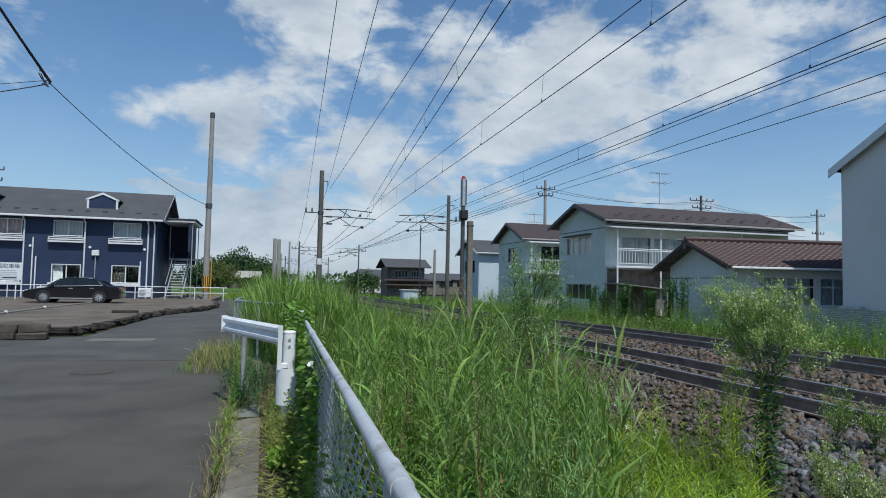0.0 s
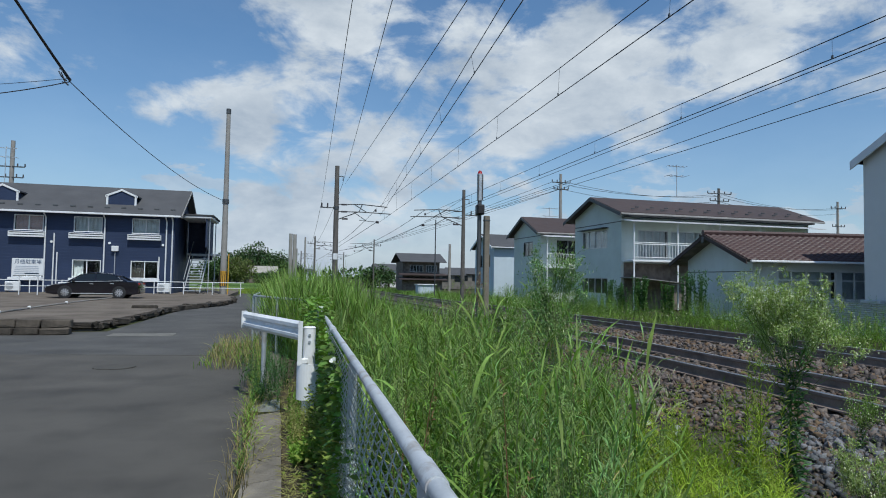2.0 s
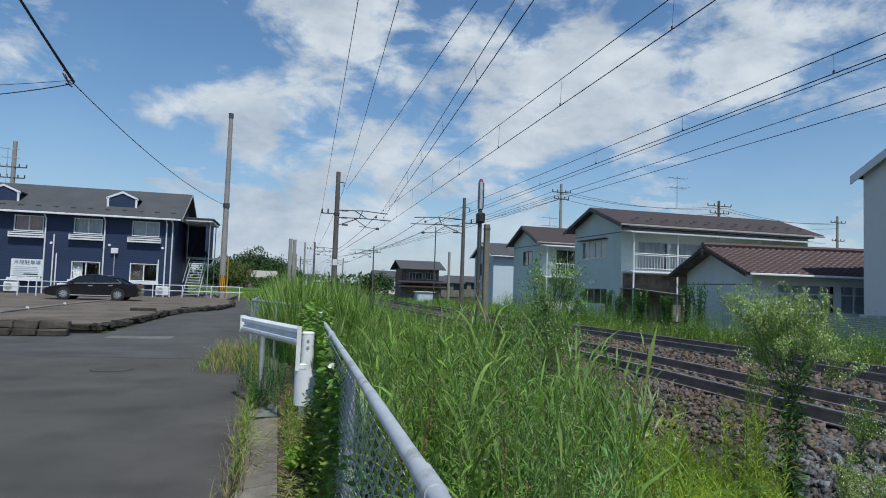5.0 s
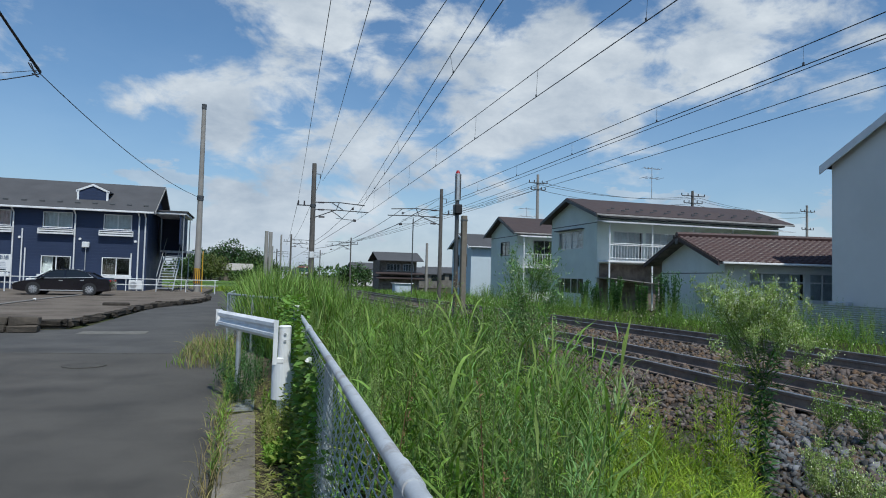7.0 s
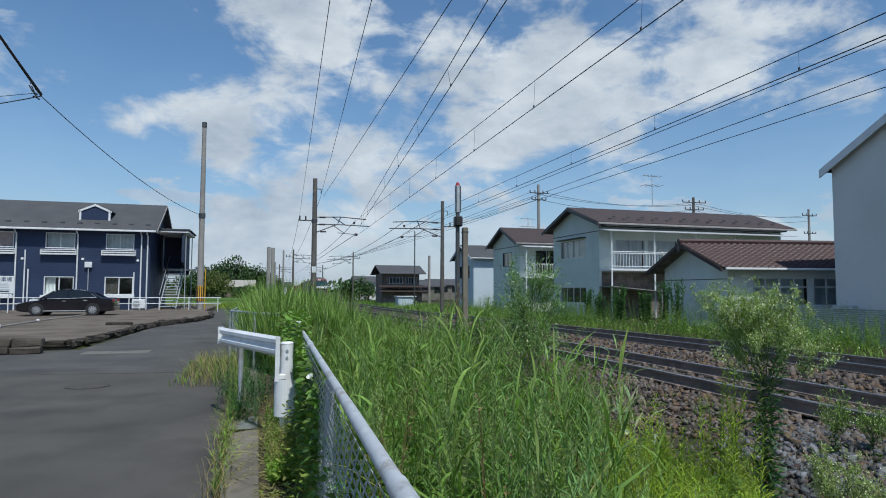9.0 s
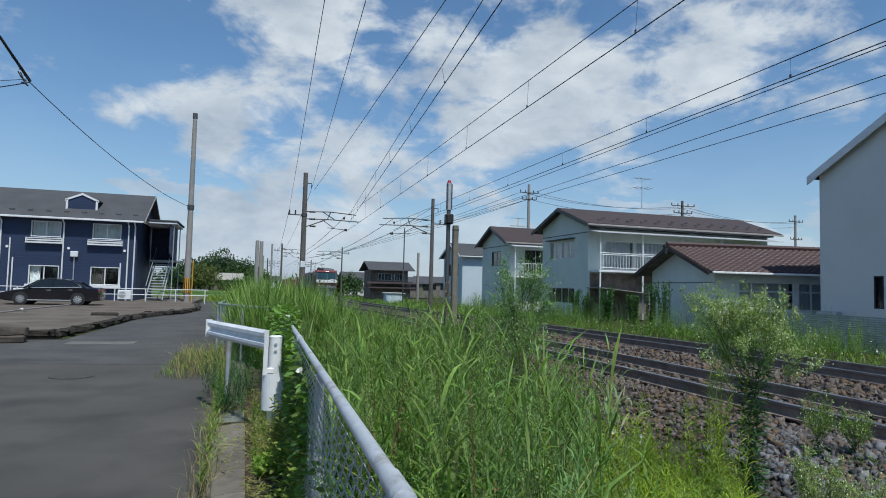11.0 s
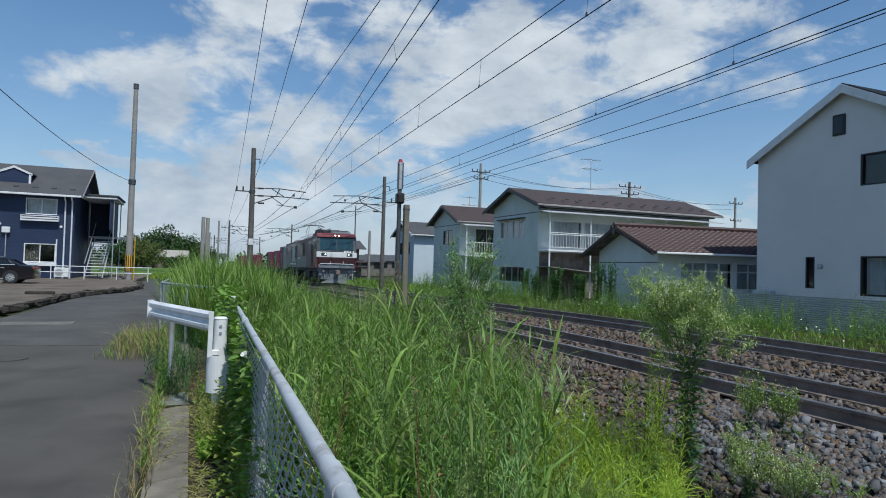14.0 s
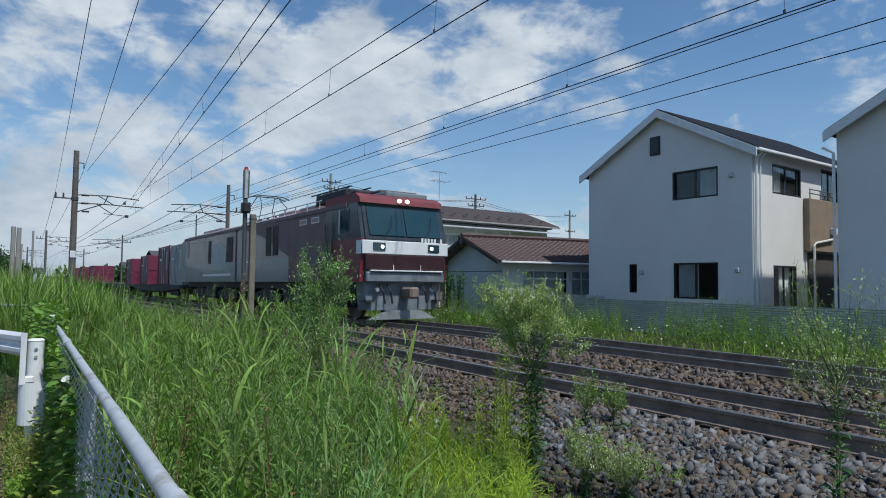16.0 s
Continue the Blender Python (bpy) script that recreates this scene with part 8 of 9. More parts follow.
def gutter_grass():
    n = 750
    y = 4.3 + 8.5 * RNG.random(n)
    x = RNG.normal(-0.31, 0.05, n)
    lush = np.array([0.5 + 0.5 * noise.noise(Vector((float(b) * 1.3, 0.0, 7.0))) for b in y])
    stuff("kerb_grass", blades(x, y, np.zeros(n), U(0.08, 0.3, n) * (0.5 + lush), U(0.004, 0.009, n), 0.6, (0.4, 1.6), 4), M_STRAW, "dry yellow grass tufts along the gutter", "grass")
    n = 110
    y = 5.0 + 7.5 * RNG.random(n)
    x = RNG.normal(-0.29, 0.04, n)
    st, lf = leafy(x, y, np.zeros(n), U(0.12, 0.42, n), 14, 0.09, 0.012)
    stuff("kerb_weeds", lf, M_LEAF2, "green weeds sprouting along the gutter")
    n = 420
    y = U(10.8, 14.5, n)
    x = U(-1.35, -0.3, n)
    stuff("kerb_grass", blades(x, y, np.zeros(n), U(0.15, 0.55, n) * np.interp(x, [-1.35, -0.5], [0.35, 1.0]), U(0.008, 0.016, n), 0.5, (0.3, 1.2), 4), M_LEAF2, "green grass clump at the lane's edge", "grass")
    n = 620
    y, x = U(10.8, 14.5, n), U(-1.2, -0.3, n)
    stuff("kerb_grass", blades(x, y, np.zeros(n), U(0.2, 0.5, n), U(0.006, 0.011, n), 0.5), M_STRAW, "dry grass clump at the lane's edge", "grass")
    # verge between gutter and fence
    n = 330
    y, x = np.abs(RNG.normal(0, 1.1, n)) + 5.2, U(0.1, 0.36, n)
    st, lf = leafy(x, y, np.full(n, 0.03), U(0.06, 0.4, n) * np.interp(y, [1.5, 4, 5, 6, 8], [0.25, 0.5, 0.9, 0.45, 1.5]) * np.interp(x, [0.06, 0.32], [0.25, 1.0]), 16, 0.06, 0.02)
    stuff("verge_weeds", merge([st, lf]), M_LEAF2, "leafy green weeds at the foot of the fence")
    n = 2600
    y = U(1.5, 9.5, n)
    x = np.where(RNG.random(n) < 0.6, U(0.02, 0.34, n), np.where(y > 5.2, U(-0.26, 0.06, n), U(0.02, 0.2, n)))
    stuff("verge_litter", strips(np.stack([x, y, np.full(n, 0.035)], -1), U(0, 6.28, n), U(1.2, 1.55, n), U(0.04, 0.14, n), U(0.005, 0.015, n), U(-0.1, 0.2, n), 2), M_DRY, "dry leaves and stalks littering the verge", "litter")
    n = 80
    y, x = U(8.6, 10.6, n), U(-0.5, 0.2, n)
    st, lf = leafy(x, y, np.full(n, 0.02), U(0.25, 0.7, n), 24, 0.08, 0.014)
    stuff("verge_weeds", merge([st, lf]), M_DARKWEED, "dark leafy weeds round the guard rail")
    n = 46
    y, x = U(7.65, 8.2, n), U(-0.3, 0.0, n)
    st, lf = leafy(x, y, np.full(n, 0.02), U(0.2, 0.6, n), 26, 0.07, 0.012)
    stuff("verge_weeds", merge([st, lf]), M_DARKWEED, "dark leafy weeds below the guard rail")
    n = 90
    y, x = U(5.6, 6.9, n), U(0.08, 0.34, n)
    st, lf = leafy(x, y, np.full(n, 0.02), U(0.12, 0.36, n), 22, 0.05, 0.012, lean=0.25)
    stuff("verge_weeds", merge([st, lf]), M_DRY, "yellowing weeds at the foot of the guard rail")
    # creeper over the end of the fence
    n = 6200
    y = 3.75 + 7.6 * RNG.random(n) ** 1.25
    n = len(y)
    z = U(0.05, 1.2, n) * np.interp(y, [3.7, 4.4, 6.4, 7.2, 11], [0.8, 0.88, 0.9, 1.08, 1.0])
    thick = np.interp(y, [3.7, 4.6, 5.6, 7.0, 11], [0.02, 0.045, 0.06, 0.06, 0.12])
    x = np.maximum(0.27 + 0.0265 * y - 0.01 - np.abs(RNG.normal(0, 1, n)) * thick * np.where(RNG.random(n) < 0.6, 1.0, -0.8), np.interp(y, [3.7, 5, 6.5, 7.0, 7.3], [0.2, 0.27, 0.37, 0.37, 0.1]))
    x = np.where(y < 7.0, np.maximum(x, 0.0635 * y), x)
    up = (z > 0.45) | (RNG.random(n) < 0.4)
    x, y, z = x[up], y[up], z[up]
    n = len(x)
    geo = strips(np.stack([x, y, z], -1), U(2.2, 5.4, n), U(0.7, 1.6, n), U(0.04, 0.085, n), U(0.025, 0.05, n), U(0.2, 0.9, n), 3, shape="leaf")
    stuff("creeper", geo, M_LEAF, "green creeper smothering the end of the fence", "creeper")
    n = 900
    y, z = 3.7 + 2.6 * RNG.random(n), 0.5 * RNG.random(n) ** 1.5
    x = 0.36 - np.abs(RNG.normal(0, 0.1, n)) * (1 - z)
    geo = strips(np.stack([x, y, z + 0.03], -1), U(2.2, 5.4, n), U(0.7, 1.6, n), U(0.03, 0.06, n), U(0.018, 0.035, n), U(0.2, 0.9, n), 3, shape="leaf")
    stuff("creeper", geo, M_YELLOWING, "yellowing creeper leaves at the foot of the fence", "creeper")
    n = 420
    y, z = U(2.0, 5.4, n), U(0.08, 0.8, n)
    lf = strips(np.stack([0.27 + 0.0265 * y + RNG.normal(0, 0.015, n), y, z], -1), U(2.2, 4.6, n), U(0.7, 1.5, n), U(0.03, 0.06, n), U(0.025, 0.045, n), U(0.2, 0.9, n), 3, shape="leaf")
    stuff("creeper", lf, M_LEAF, "sparse green creeper on the wire net", "creeper")


def bindweed():
    """White trumpet flowers on the creeper and in the thicket."""
    spots = [(0.33, 4.15, 0.98), (0.32, 4.37, 0.88), (0.36, 5.6, 1.06), (0.38, 6.9, 1.22), (0.32, 4.3, 0.8), (3.15, 5.0, 0.3), (3.3, 5.5, 0.42), (3.1, 4.6, 0.33), (3.5, 5.4, 0.3), (3.25, 4.75, 0.3), (3.45, 5.9, 0.3)]
    for k, (x, y, z) in enumerate(spots):
        f = thing("bindweed_flower", "white trumpet-shaped bindweed flower among the leaves", "flower", "bindweed flowers", pose(x, y, z, 40 + 23 * (k % 4), 0, -50 + 47 * (k % 5)))
        vs, fs, n = [], [], 12
        for r, h in ((0.003, 0.0), (0.006, 0.02), (0.011, 0.034), (0.024, 0.042)):
            for i in range(n):
                t = 2 * math.pi * i / n
                q = 1 + 0.22 * math.cos(5 * t + k) * (r > 0.02)
                vs.append((r * q * math.cos(t), r * math.sin(t) * (0.75 + 0.25 * q), h - 0.012 * (q - 1)))
        for r in range(3):
            for i in range(n):
                fs.append((r * n + i, r * n + (i + 1) % n, (r + 1) * n + (i + 1) % n, (r + 1) * n + i))
        part("trumpet", Mesh().add(vs, fs), M_PETAL, f, smooth=True)
        part("stem", Mesh().tube((0, 0, -0.05), (0, 0, 0.002), 0.003, n=5), M_STALK, f)


M_PETAL = mat("white_petal", (0.82, 0.82, 0.80), 0.7, var=0.05, bump=0, transl=0.25)


def single_plant(name, label, x, y, z, h, n_stem, leaves, leaf_len, leaf_w, material, spread=0.05, lean=0.12, buds=0, bud_mat=None, low=0.08, top=0.4, crown=None, rise=(0.25, 0.85)):
    """A weed that stands out from the thicket: stems, leaves, buds."""
    p = thing(name, label, "plant", "", pose(x, y, z))
    sx, sy = RNG.normal(0, spread, n_stem), RNG.normal(0, spread, n_stem)
    hh = h * U(0.8, 1.03, n_stem)
    st, lf = leafy(sx, sy, np.zeros(n_stem), hh, leaves, leaf_len, leaf_w, lean, low, top=top, rise=rise)
    for nm, geo, m in (("stem", st, M_STALK), ("leaf", lf, material)):
        o = new(nm, soup(nm, *geo, m))
        o.parent = p
        o["kind"] = "stuff"
    if crown:
        z0, r, n, size = crown
        # branching head: bent twigs carrying fine leaves and buds
        nb = 70
        az = U(0, 6.28, nb)
        tw = strips(np.stack([np.zeros(nb), np.zeros(nb), U(z0 * 0.8, h * 0.8, nb)], -1), az, U(0.2, 0.9, nb), U(0.5, 1.0, nb) * r * 1.3, np.full(nb, 0.006), U(-0.6, -0.1, nb), 5, U(0, 3, nb))
        o = new("twig", soup("twig", *tw, M_STALK))
        o.parent = p
        o["kind"] = "stuff"
        a, rr, zz = U(0, 6.28, n), r * np.sqrt(RNG.random(n)), U(0, 1, n)
        prof = np.clip(0.35 + 1.1 * zz, 0, 1) * np.sqrt(np.clip(1.12 - zz, 0, 1))
        pts = np.stack([rr * prof * np.cos(a), rr * prof * np.sin(a), z0 + (h - z0) * zz + 0.06 * np.sin(a * 3)], -1)
        nz = np.array([noise.noise(Vector(q) * 6.0) for q in pts])
        pts = pts[nz > -0.18]
        n = len(pts)
        lv = strips(pts, U(0, 6.28, n), U(0.1, 1.2, n), U(0.5, 1.2, n) * size, U(0.2, 0.32, n) * size, U(0, 0.9, n), 2, shape="leaf")
        o = new("crown_leaf", soup("crown_leaf", *lv, material))
        o.parent = p
        o["kind"] = "stuff"
        nf = n // 5
        idx = RNG.choice(n, nf, replace=False)
        fl = strips(pts[idx] + RNG.normal(0, 0.012, (nf, 3)), U(0, 6.28, nf), U(0, 1.0, nf), U(0.010, 0.020, nf), U(0.009, 0.016, nf), U(-.4, .4, nf), 2, shape="leaf")
        o = new("flower_head", soup("flower_head", *fl, M_FLOWER))
        o.parent = p
        o["kind"] = "stuff"
    return p


def bold_plants():
    def G(x, y):
        return float(ground_z(x, y))
    umbel("horseweed", "bushy pale-flowered horseweed with a dark leafy stem beside the ballast", 3.24, 3.5, 0.03, 1.5, 0.95, 0.46, 15000, 0.027, M_PALEWEED, 130, 0.12)
    umbel("horseweed", "thin pale-flowered weed at the ballast edge", 4.75, 4.35, 0.15, 0.62, 0.2, 0.16, 1400, 0.028, M_LEAF2, 16, 0.05)
    umbel("horseweed", "thin pale-flowered weed at the ballast edge", 5.0, 4.2, 0.17, 0.42, 0.12, 0.16, 1200, 0.028, M_LEAF2, 12, 0.05)
    umbel("horseweed", "low yellow-green flowering weed among the stones", 3.5, 3.2, 0.03, 0.55, 0.15, 0.2, 2600, 0.028, M_PALEWEED, 24, 0.06)
    umbel("horseweed", "low yellow-green flowering weed among the stones", 3.62, 2.95, 0.03, 0.42, 0.1, 0.2, 2200, 0.028, M_PALEWEED, 20, 0.06)
    umbel("horseweed", "tall thin flowering weed on the ballast shoulder", 4.05, 1.75, 0.08, 1.62, 0.8, 0.34, 1500, 0.03, M_PALEWEED, 40, 0.08)
    umbel("horseweed", "thin flowering weed on the ballast shoulder", 4.3, 1.45, 0.1, 1.05, 0.45, 0.3, 1300, 0.03, M_PALEWEED, 30, 0.07)
    single_plant("goldenrod", "bright yellow-green goldenrod clump beside the ballast", 2.98, 3.5, 0.05, 1.1, 10, 84, 0.10, 0.0125, M_YOUNG, 0.07, 0.05)
    single_plant("goldenrod", "yellow-green goldenrod clump beside the ballast", 2.8, 3.55, 0.05, 0.85, 12, 70, 0.095, 0.0125, M_YOUNG, 0.11, 0.08)
    for x, y, h in ((3.36, 5.3, 0.92), (3.2, 5.15, 0.8), (3.46, 5.45, 0.75)):
        single_plant("reed_plant", "pale broad-leaved reed shoot beside the ballast", x, y, 0.05, h, 3, 9, 0.26, 0.026, M_PALE, 0.05, 0.1, low=0.35, rise=(0.15, 0.6))
    single_plant("reed_plant", "leaning broad blue-green reed shoot in the thicket", 2.02, 3.5, 0.04, 1.0, 4, 11, 0.32, 0.034, M_BLUEWEED, 0.05, 0.1, low=0.25, rise=(0.1, 0.5))
    for x, y, h in ((2.5, 4.7, 1.0), (2.3, 4.3, 0.95), (2.62, 5.2, 1.05)):
        single_plant("reed_plant", "broad blue-green reed shoot in the thicket", x, y, 0.05, h, 4, 10, 0.34, 0.028, M_REED, 0.07, 0.07, low=0.25)
    single_plant("plume_weed", "drooping blue-green plume weed over the thicket", 1.42, 3.25, 0.05, 1.05, 6, 150, 0.10, 0.0065, M_BLUEWEED, 0.07, 0.16, top=0.8)
    single_plant("plume_weed", "upright blue-green plume weed in the thicket", 1.3, 3.0, 0.05, 0.85, 6, 130, 0.10, 0.0065, M_BLUEWEED, 0.08, 0.1, top=0.8)
    single_plant("dead_weed", "rusty brown seeding dock stalk in the thicket", 1.85, 4.7, 0.05, 1.12, 2, 130, 0.035, 0.010, M_BROWNSTALK, 0.03, 0.04, top=0.9)
    umbel("horseweed", "tall dark green weed with a bushy head standing over the thicket", 2.08, 4.68, G(2.08, 4.68), 1.74, 1.2, 0.27, 3600, 0.034, M_BLUEWEED, 80, 0.09)
    for x, y, h in ((2.95, 6.5, 1.5), (3.3, 7.9, 1.45), (2.4, 6.6, 1.35)):
        umbel("horseweed", "green seeding weed standing over the thicket", x, y, G(x, y), h, h * 0.6, 0.18, 2600, 0.034, M_LEAF, 60, 0.09)
    for x, y, h in ((3.75, 11.8, 1.45), (3.9, 12.3, 1.6), (3.6, 12.0, 1.2)):
        single_plant("dead_weed", "brown dead weed against the concrete post", x, y, 0.05, h, 4, 50, 0.05, 0.01, M_BROWNSTALK, 0.06, 0.06, crown=(h * 0.6, 0.13, 400, 0.04))
    for x, y, h in ((0.95, 3.2, 0.95), (1.5, 4.6, 1.15), (1.2, 2.6, 0.9), (1.9, 3.3, 0.95), (1.4, 6.3, 1.25), (0.8, 5.2, 1.1)):
        single_plant("reed_plant", "green reed shoot with long leaves in the thicket", x, y, G(x, y), h, 5, 10, 0.26, 0.016, M_REED, 0.07, 0.1, low=0.15)
    # single weeds standing clear of the thicket
    kinds = (("plume_weed", "upright blue-green plume weed in the thicket", M_BLUEWEED, 110, 0.095, 0.0075, 5),
             ("goldenrod", "upright yellow-green goldenrod in the thicket", M_LEAF2, 90, 0.085, 0.0105, 5),
             ("reed_plant", "tall green reed shoot with long pointed leaves", M_REED, 11, 0.32, 0.019, 3),
             ("horseweed", "tall green willow-leaved weed in the thicket", M_LEAF, 76, 0.11, 0.0125, 4),
             ("reed_plant", "tall green reed shoot with long pointed leaves", M_REED, 10, 0.34, 0.02, 2))
    for k in range(60):
        y = 1.7 + 5.6 * float(RNG.random()) ** 1.15
        x = 0.55 + (min(2.5, 0.62 * y + 0.25) - 0.55) * float(RNG.random())
        nm, lab, m, nl, ll, lw, ns = kinds[k % 5]
        h = float(az_height(x, y)) * float(U(0.95, 1.3, 1)[0])
        single_plant(nm, lab, x, y, G(x, y), h, ns, nl, ll, lw, m, 0.05, 0.05, low=0.12, top=0.6, rise=(0.15, 0.6))
    # creeper-clad stalks by the bungalow
    for x, y, h in ((16.6, 24.6, 1.55), (16.7, 23.4, 1.95), (16.8, 22.7, 2.0), (16.5, 26.6, 1.8), (16.9, 27.2, 1.5), (16.6, 28.6, 1.4), (17.2, 31.0, 1.7)):
        single_plant("creeper_column", "tall column of dark green creeper before the bungalow", x, y, 0.0, h, 13, 64, 0.15, 0.06, M_DARKWEED, 0.12, 0.04, top=0.8)
    for k in range(34):
        x, y = float(U(14.8, 16.8, 1)[0]), float(U(4, 20, 1)[0])
        single_plant("tall_weed", "feathery green weed before the corrugated fence", x, y, 0.0, float(U(0.7, 1.35, 1)[0]), 5, 40, 0.12, 0.014, M_LEAF2 if k % 3 else M_DARKWEED, 0.12, 0.09)
    for k in range(16):
        x, y = float(U(15.0, 18.5, 1)[0]), float(U(27, 45, 1)[0])
        single_plant("tall_weed", "green weed clump before the houses", x, y, -0.15, float(U(0.8, 1.7, 1)[0]), 9, 34, 0.2, 0.04, M_LEAF if k % 2 else M_DARKWEED, 0.3, 0.12)
    for k in range(14):
        x, y = float(U(3.9, 5.2, 1)[0]), float(U(1.0, 9.5, 1)[0])
        single_plant("ballast_weed", "small weed tuft growing out of the ballast", x, y, 0.12, float(U(0.1, 0.24, 1)[0]), 14, 12, 0.06, 0.008, M_LEAF2, 0.07, 0.5)


M_SEED = mat("seed_head", (0.26, 0.34, 0.12), 0.8, var=0.15, bump=0, island=0.3, transl=0.3, spec=0.2)
M_PALEWEED = mat("pale_weed_leaf", (0.32, 0.42, 0.12), 0.7, var=0.25, scale=3.0, bump=0, island=0.3, transl=0.35, c2=(0.34, 0.42, 0.17), spec=0.3)
M_BLUEWEED = mat("blue_weed_leaf", (0.145, 0.265, 0.075), 0.6, var=0.15, bump=0, island=0.3, transl=0.3, c2=(0.19, 0.32, 0.10), spec=0.35)
M_DARKWEED = mat("dark_weed_leaf", (0.058, 0.15, 0.045), 0.6, var=0.45, scale=1.7, bump=0, island=0.3, transl=0.28, c2=(0.085, 0.18, 0.052), spec=0.35)
M_PALE = mat("pale_reed_leaf", (0.30, 0.36, 0.17), 0.6, var=0.15, bump=0, island=0.3, transl=0.3, c2=(0.38, 0.40, 0.24), spec=0.35)


def crown_cloud(n, r, h, z0, size, squash=1.0):
    """Leaf clumps on an uneven crown with gaps."""
    a, u, k = U(0, 6.28, n), U(-1, 1, n), RNG.random(n) ** 0.4
    p = np.stack([np.cos(a) * np.sqrt(1 - u * u) * r * k, np.sin(a) * np.sqrt(1 - u * u) * r * k * squash, z0 + h / 2 + u * h / 2 * k], -1)
    f = 2.2 / r
    nz = np.array([noise.noise(Vector(q) * f) for q in p])
    p = p[nz > -0.08 - 0.2 * (k < 0.6)]
    p += 0.12 * r * np.stack([np.sin(p[:, 1] * f * 2), np.cos(p[:, 2] * f * 2), np.sin(p[:, 0] * f * 3) * 0.6], -1)
    m = len(p)
    return strips(p, U(0, 6.28, m), U(0.2, 2.2, m), U(0.7, 1.3, m) * size, U(0.5, 0.9, m) * size, U(-0.5, 0.8, m), 2, shape="leaf")


def tree(x, y, z, h, r, material, label, n=1600, size=0.5, trunk=0.2, low=0.3):
    t = thing("tree", label, "tree", "", pose(x, y, z))
    m = Mesh()
    m.tube((0, 0, -0.3), (0.1 * r, 0, h * 0.6), trunk, trunk * 0.5, n=8)
    part("trunk", m, M_BARK, t)
    for k in range(5):
        a = k * 1.26
        part("limb", Mesh().path([(0.05 * r, 0, h * (0.3 + 0.05 * k)), (0.4 * r * math.cos(a), 0.4 * r * math.sin(a), h * 0.6), (0.7 * r * math.cos(a), 0.7 * r * math.sin(a), h * 0.78)], trunk * 0.3, 5), M_BARK, t)
    o = new("crown", soup("crown", *crown_cloud(n, r, h * (1 - low), h * low, size), material))
    o.parent = t


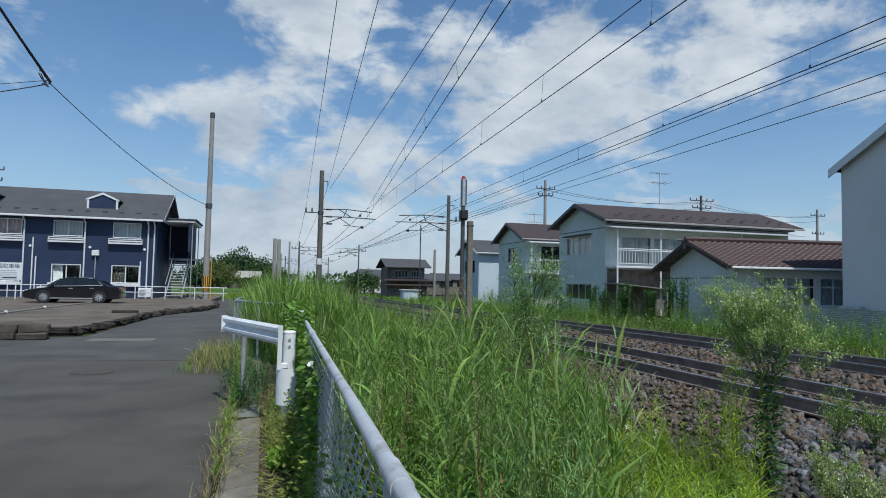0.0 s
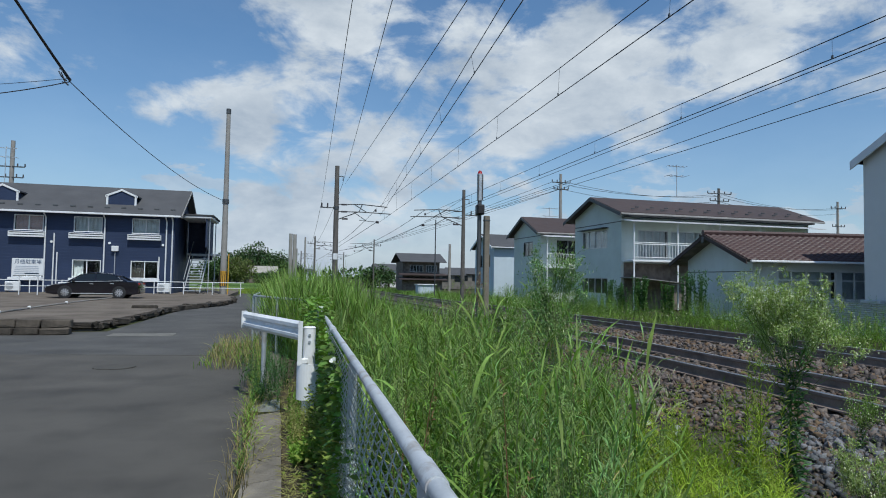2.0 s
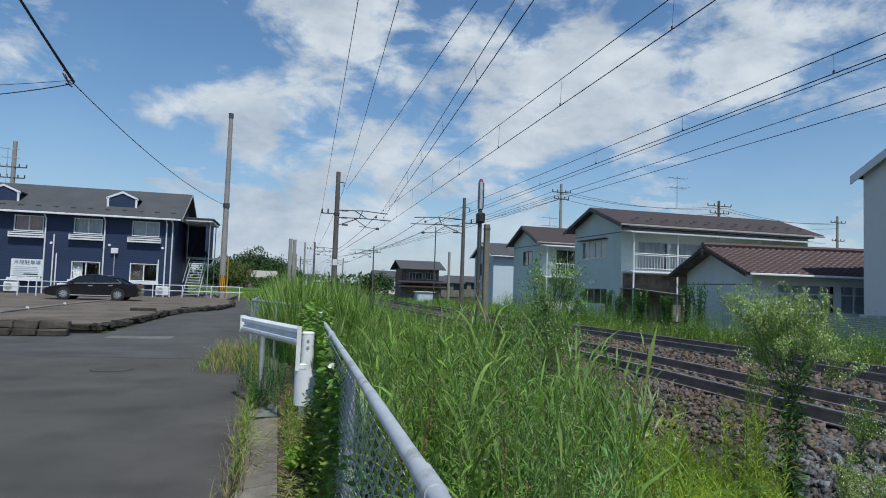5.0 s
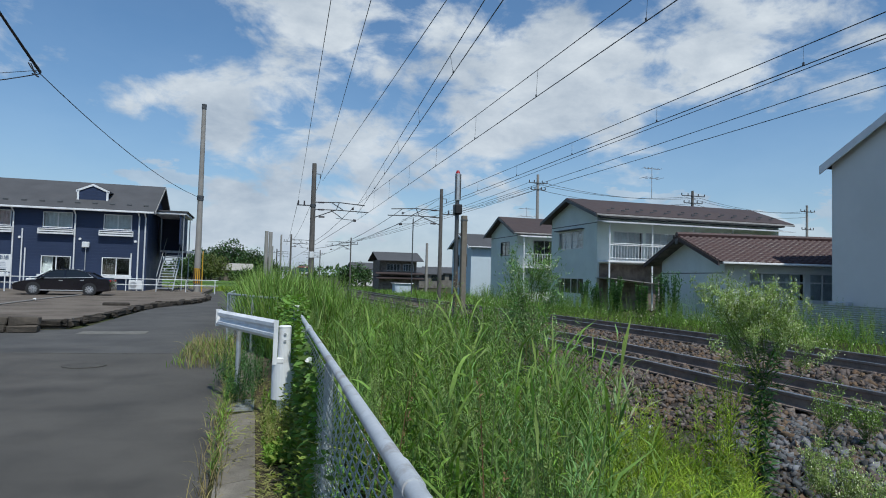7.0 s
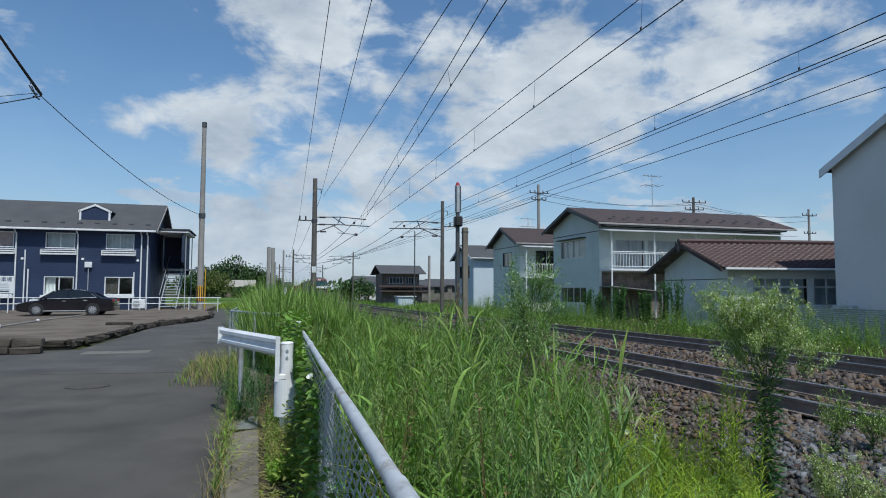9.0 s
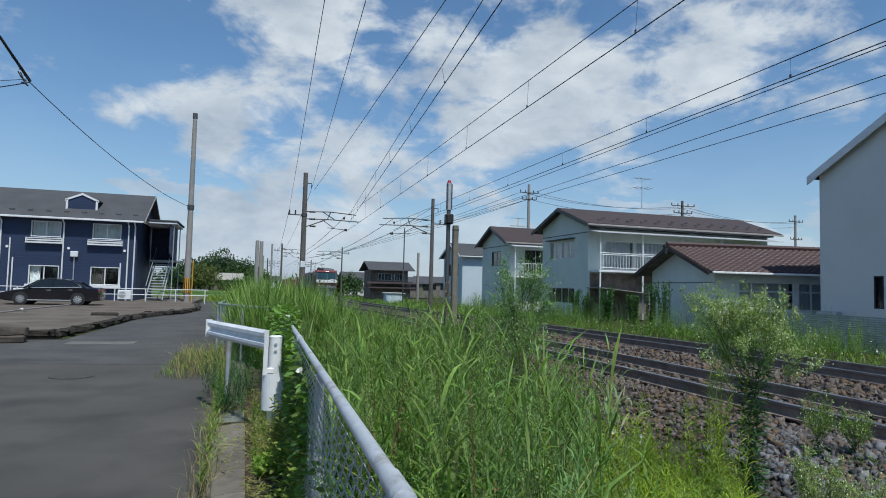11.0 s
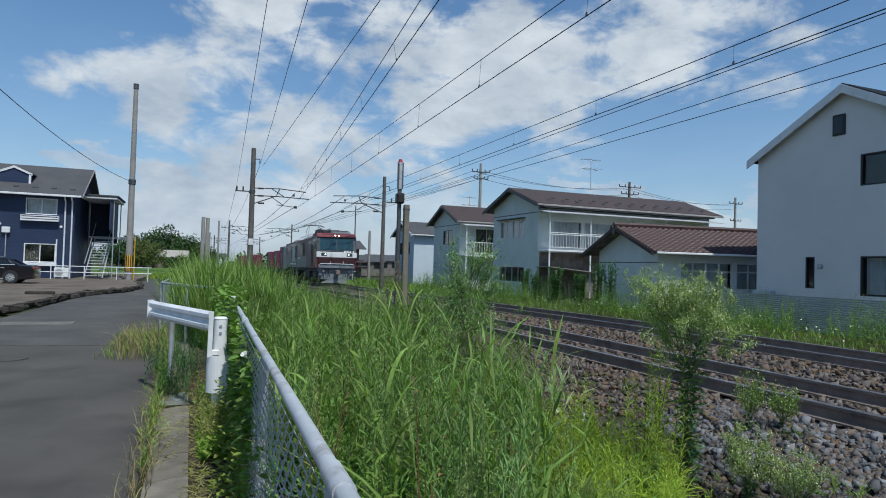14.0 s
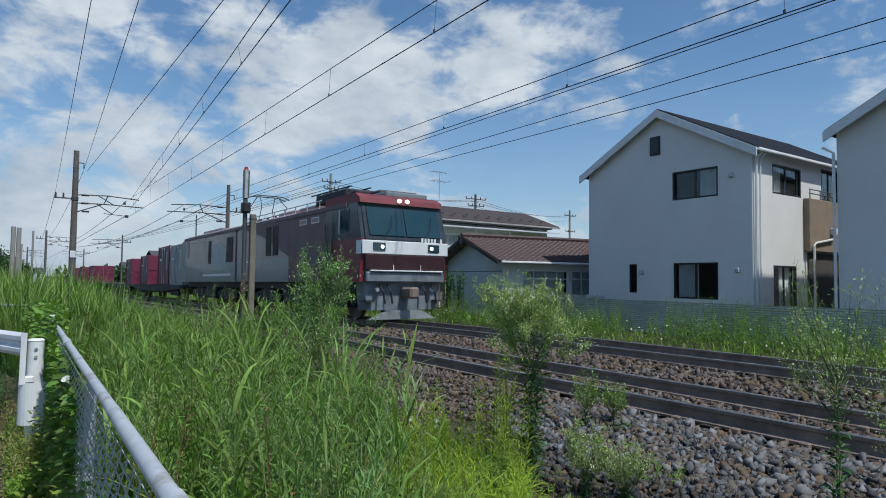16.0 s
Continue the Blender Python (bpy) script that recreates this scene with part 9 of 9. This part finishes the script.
def distance():
    field = Mesh().prism([(-160, 64), (-1.2, 64), (-0.6, 112), (-6, 122), (-200, 122)], "z", -0.2, 0.02)
    tagged(part("rice_field", field, M_FIELD), "bright green rice field beyond the car park", "field", kind="structure")
    bank = Mesh().prism([(-160, 84), (-1.0, 84), (-1.0, 84.8), (-160, 84.8)], "z", -0.1, 0.16)
    tagged(part("field_bank", bank, M_LEAFBANK), "grassy bank between rice fields", "bank", kind="structure")
    n = 2500
    y, x = U(52, 64, n), U(-9, -0.6, n)
    stuff("field_grass", blades(x, y, np.zeros(n) - 0.02, U(0.15, 0.5, n), U(0.03, 0.06, n), 0.4, nseg=3), M_YOUNG, "long grass at the edge of the field", "grass")
    rnd = random.Random(6)
    for k in range(16):
        az = radians(-5.6 + 6.6 * k / 15)
        d = rnd.uniform(128, 150)
        h = (4.8 + 3.0 * math.sin(math.pi * min(1, max(0, k / 14)))) * rnd.uniform(0.85, 1.15)
        tree(d * math.tan(az), d, -0.3, h, rnd.uniform(2.6, 3.6), M_TREE, "dark green tree in the distant grove", 2200, 0.42, low=0.06)
    for az, d, h in ((-3.6, 118, 5.0), (-2.9, 116, 4.4), (-4.2, 120, 4.2)):
        tree(d * math.tan(radians(az)), d, -0.2, h, 1.9, M_WILLOW, "pale yellow-green tree before the grove", 1800, 0.3, low=0.08)
    for az, d, h, r in ((7.9, 99, 3.6, 1.7), (8.7, 101, 4.2, 2.0), (9.5, 104, 3.2, 1.6), (-0.2, 115, 3.0, 2.0), (-1.4, 117, 2.4, 1.8)):
        tree(d * math.tan(radians(az)), d, -0.5, h, r, M_TREE, "dark green bush beside the line", 1300, 0.35, low=0.02)
    b = thing("barn", "low barn with a pale grey roof in the grove", "barn")
    part("wall", Mesh().box((-3.0, 124, 0.9), (5.0, 3, 2.0)), M_OLDWOOD, b)
    part("roof", Mesh().prism([(122, 1.9), (126, 1.9), (124, 3.2)], "x", -5.9, -0.4), M_ROOFPALE, b)
    # far woods and roofs that close the horizon
    vs = []
    n = 30000
    a = U(0, 6.283, n)
    d = U(260, 420, n)
    top = 5 + 4.0 * np.array([noise.noise(Vector((math.cos(q) * 9, math.sin(q) * 9, 0))) for q in a])
    p = np.stack([d * np.sin(a), d * np.cos(a), RNG.random(n) * np.maximum(top, 2.0)], -1)
    keep = ~((np.abs(np.degrees(np.arctan2(p[:, 0], p[:, 1])) - 1.5) < 2.2))
    p = p[keep]
    m = len(p)
    stuff("far_woods", strips(p, U(0, 6.28, m), U(0.2, 2.0, m), U(1.0, 2.4, m), U(0.9, 2.0, m), U(-.5, .5, m), 2, shape="leaf"), M_TREE, "dark green woods along the horizon", "woods")
    for x, y, w, dp, h, mt in ((8.4, 230, 5, 6, 3.2, M_TRIM), (4.2, 240, 5, 6, 3.4, M_WHITEWALL), (20.5, 128, 4, 6, 3.4, M_WHITEWALL), (30, 118, 7, 7, 2.6, M_CONC), (36, 125, 6, 6, 2.9, M_CONC)):
        hb = thing("far_building", "plain pale building in the distance beside the line", "building")
        part("wall", Mesh().box((x, y, h / 2 - 0.5), (w, dp, h)), mt, hb)
        part("roof", Mesh().prism([(y - dp / 2 - 0.4, h - 0.5), (y + dp / 2 + 0.4, h - 0.5), (y, h + 0.8)], "x", x - w / 2 - 0.4, x + w / 2 + 0.4), M_ROOFGREY, hb)
        for k in range(3):
            part("window", Mesh().box((x - w / 3 + k * w / 3, y - dp / 2 - 0.02, h * 0.55), (w * 0.18, 0.06, 1.1)), M_CARGLASS, hb)


M_LEAFBANK = mat("bank_grass", (0.10, 0.17, 0.04), 0.9, var=0.3, scale=1.0, fine=8, bump=0.5, dist=0.1)
M_ROOFPALE = mat("pale_roof", (0.36, 0.34, 0.30), 0.8, var=0.15, bump=0.2)
weed_patch()
reed_bank()
gutter_grass()
bindweed()
bold_plants()
distance()
stones()


# ---------------------------------------------------------------- how the train runs
def train_pose(front, offset, lift, length):
    """Where a vehicle stands when the nose is at y = front."""
    y = front + offset
    x, z = FAR_X + float(track_dx(y)), RAIL_Z + float(track_dz(y))
    x2, z2 = FAR_X + float(track_dx(y + length)), RAIL_Z + float(track_dz(y + length))
    return pose(x, y, z + lift, math.degrees(math.atan2(z2 - z, length)), 0, -math.degrees(math.atan2(x2 - x, length)))


def motions():
    for ob, offset, lift, length in TRAIN:
        walk(ob, [(float(s), train_pose(16.1 + 15.3 * (16 - s), offset, lift, length)) for s in range(0, 17)])


motions()
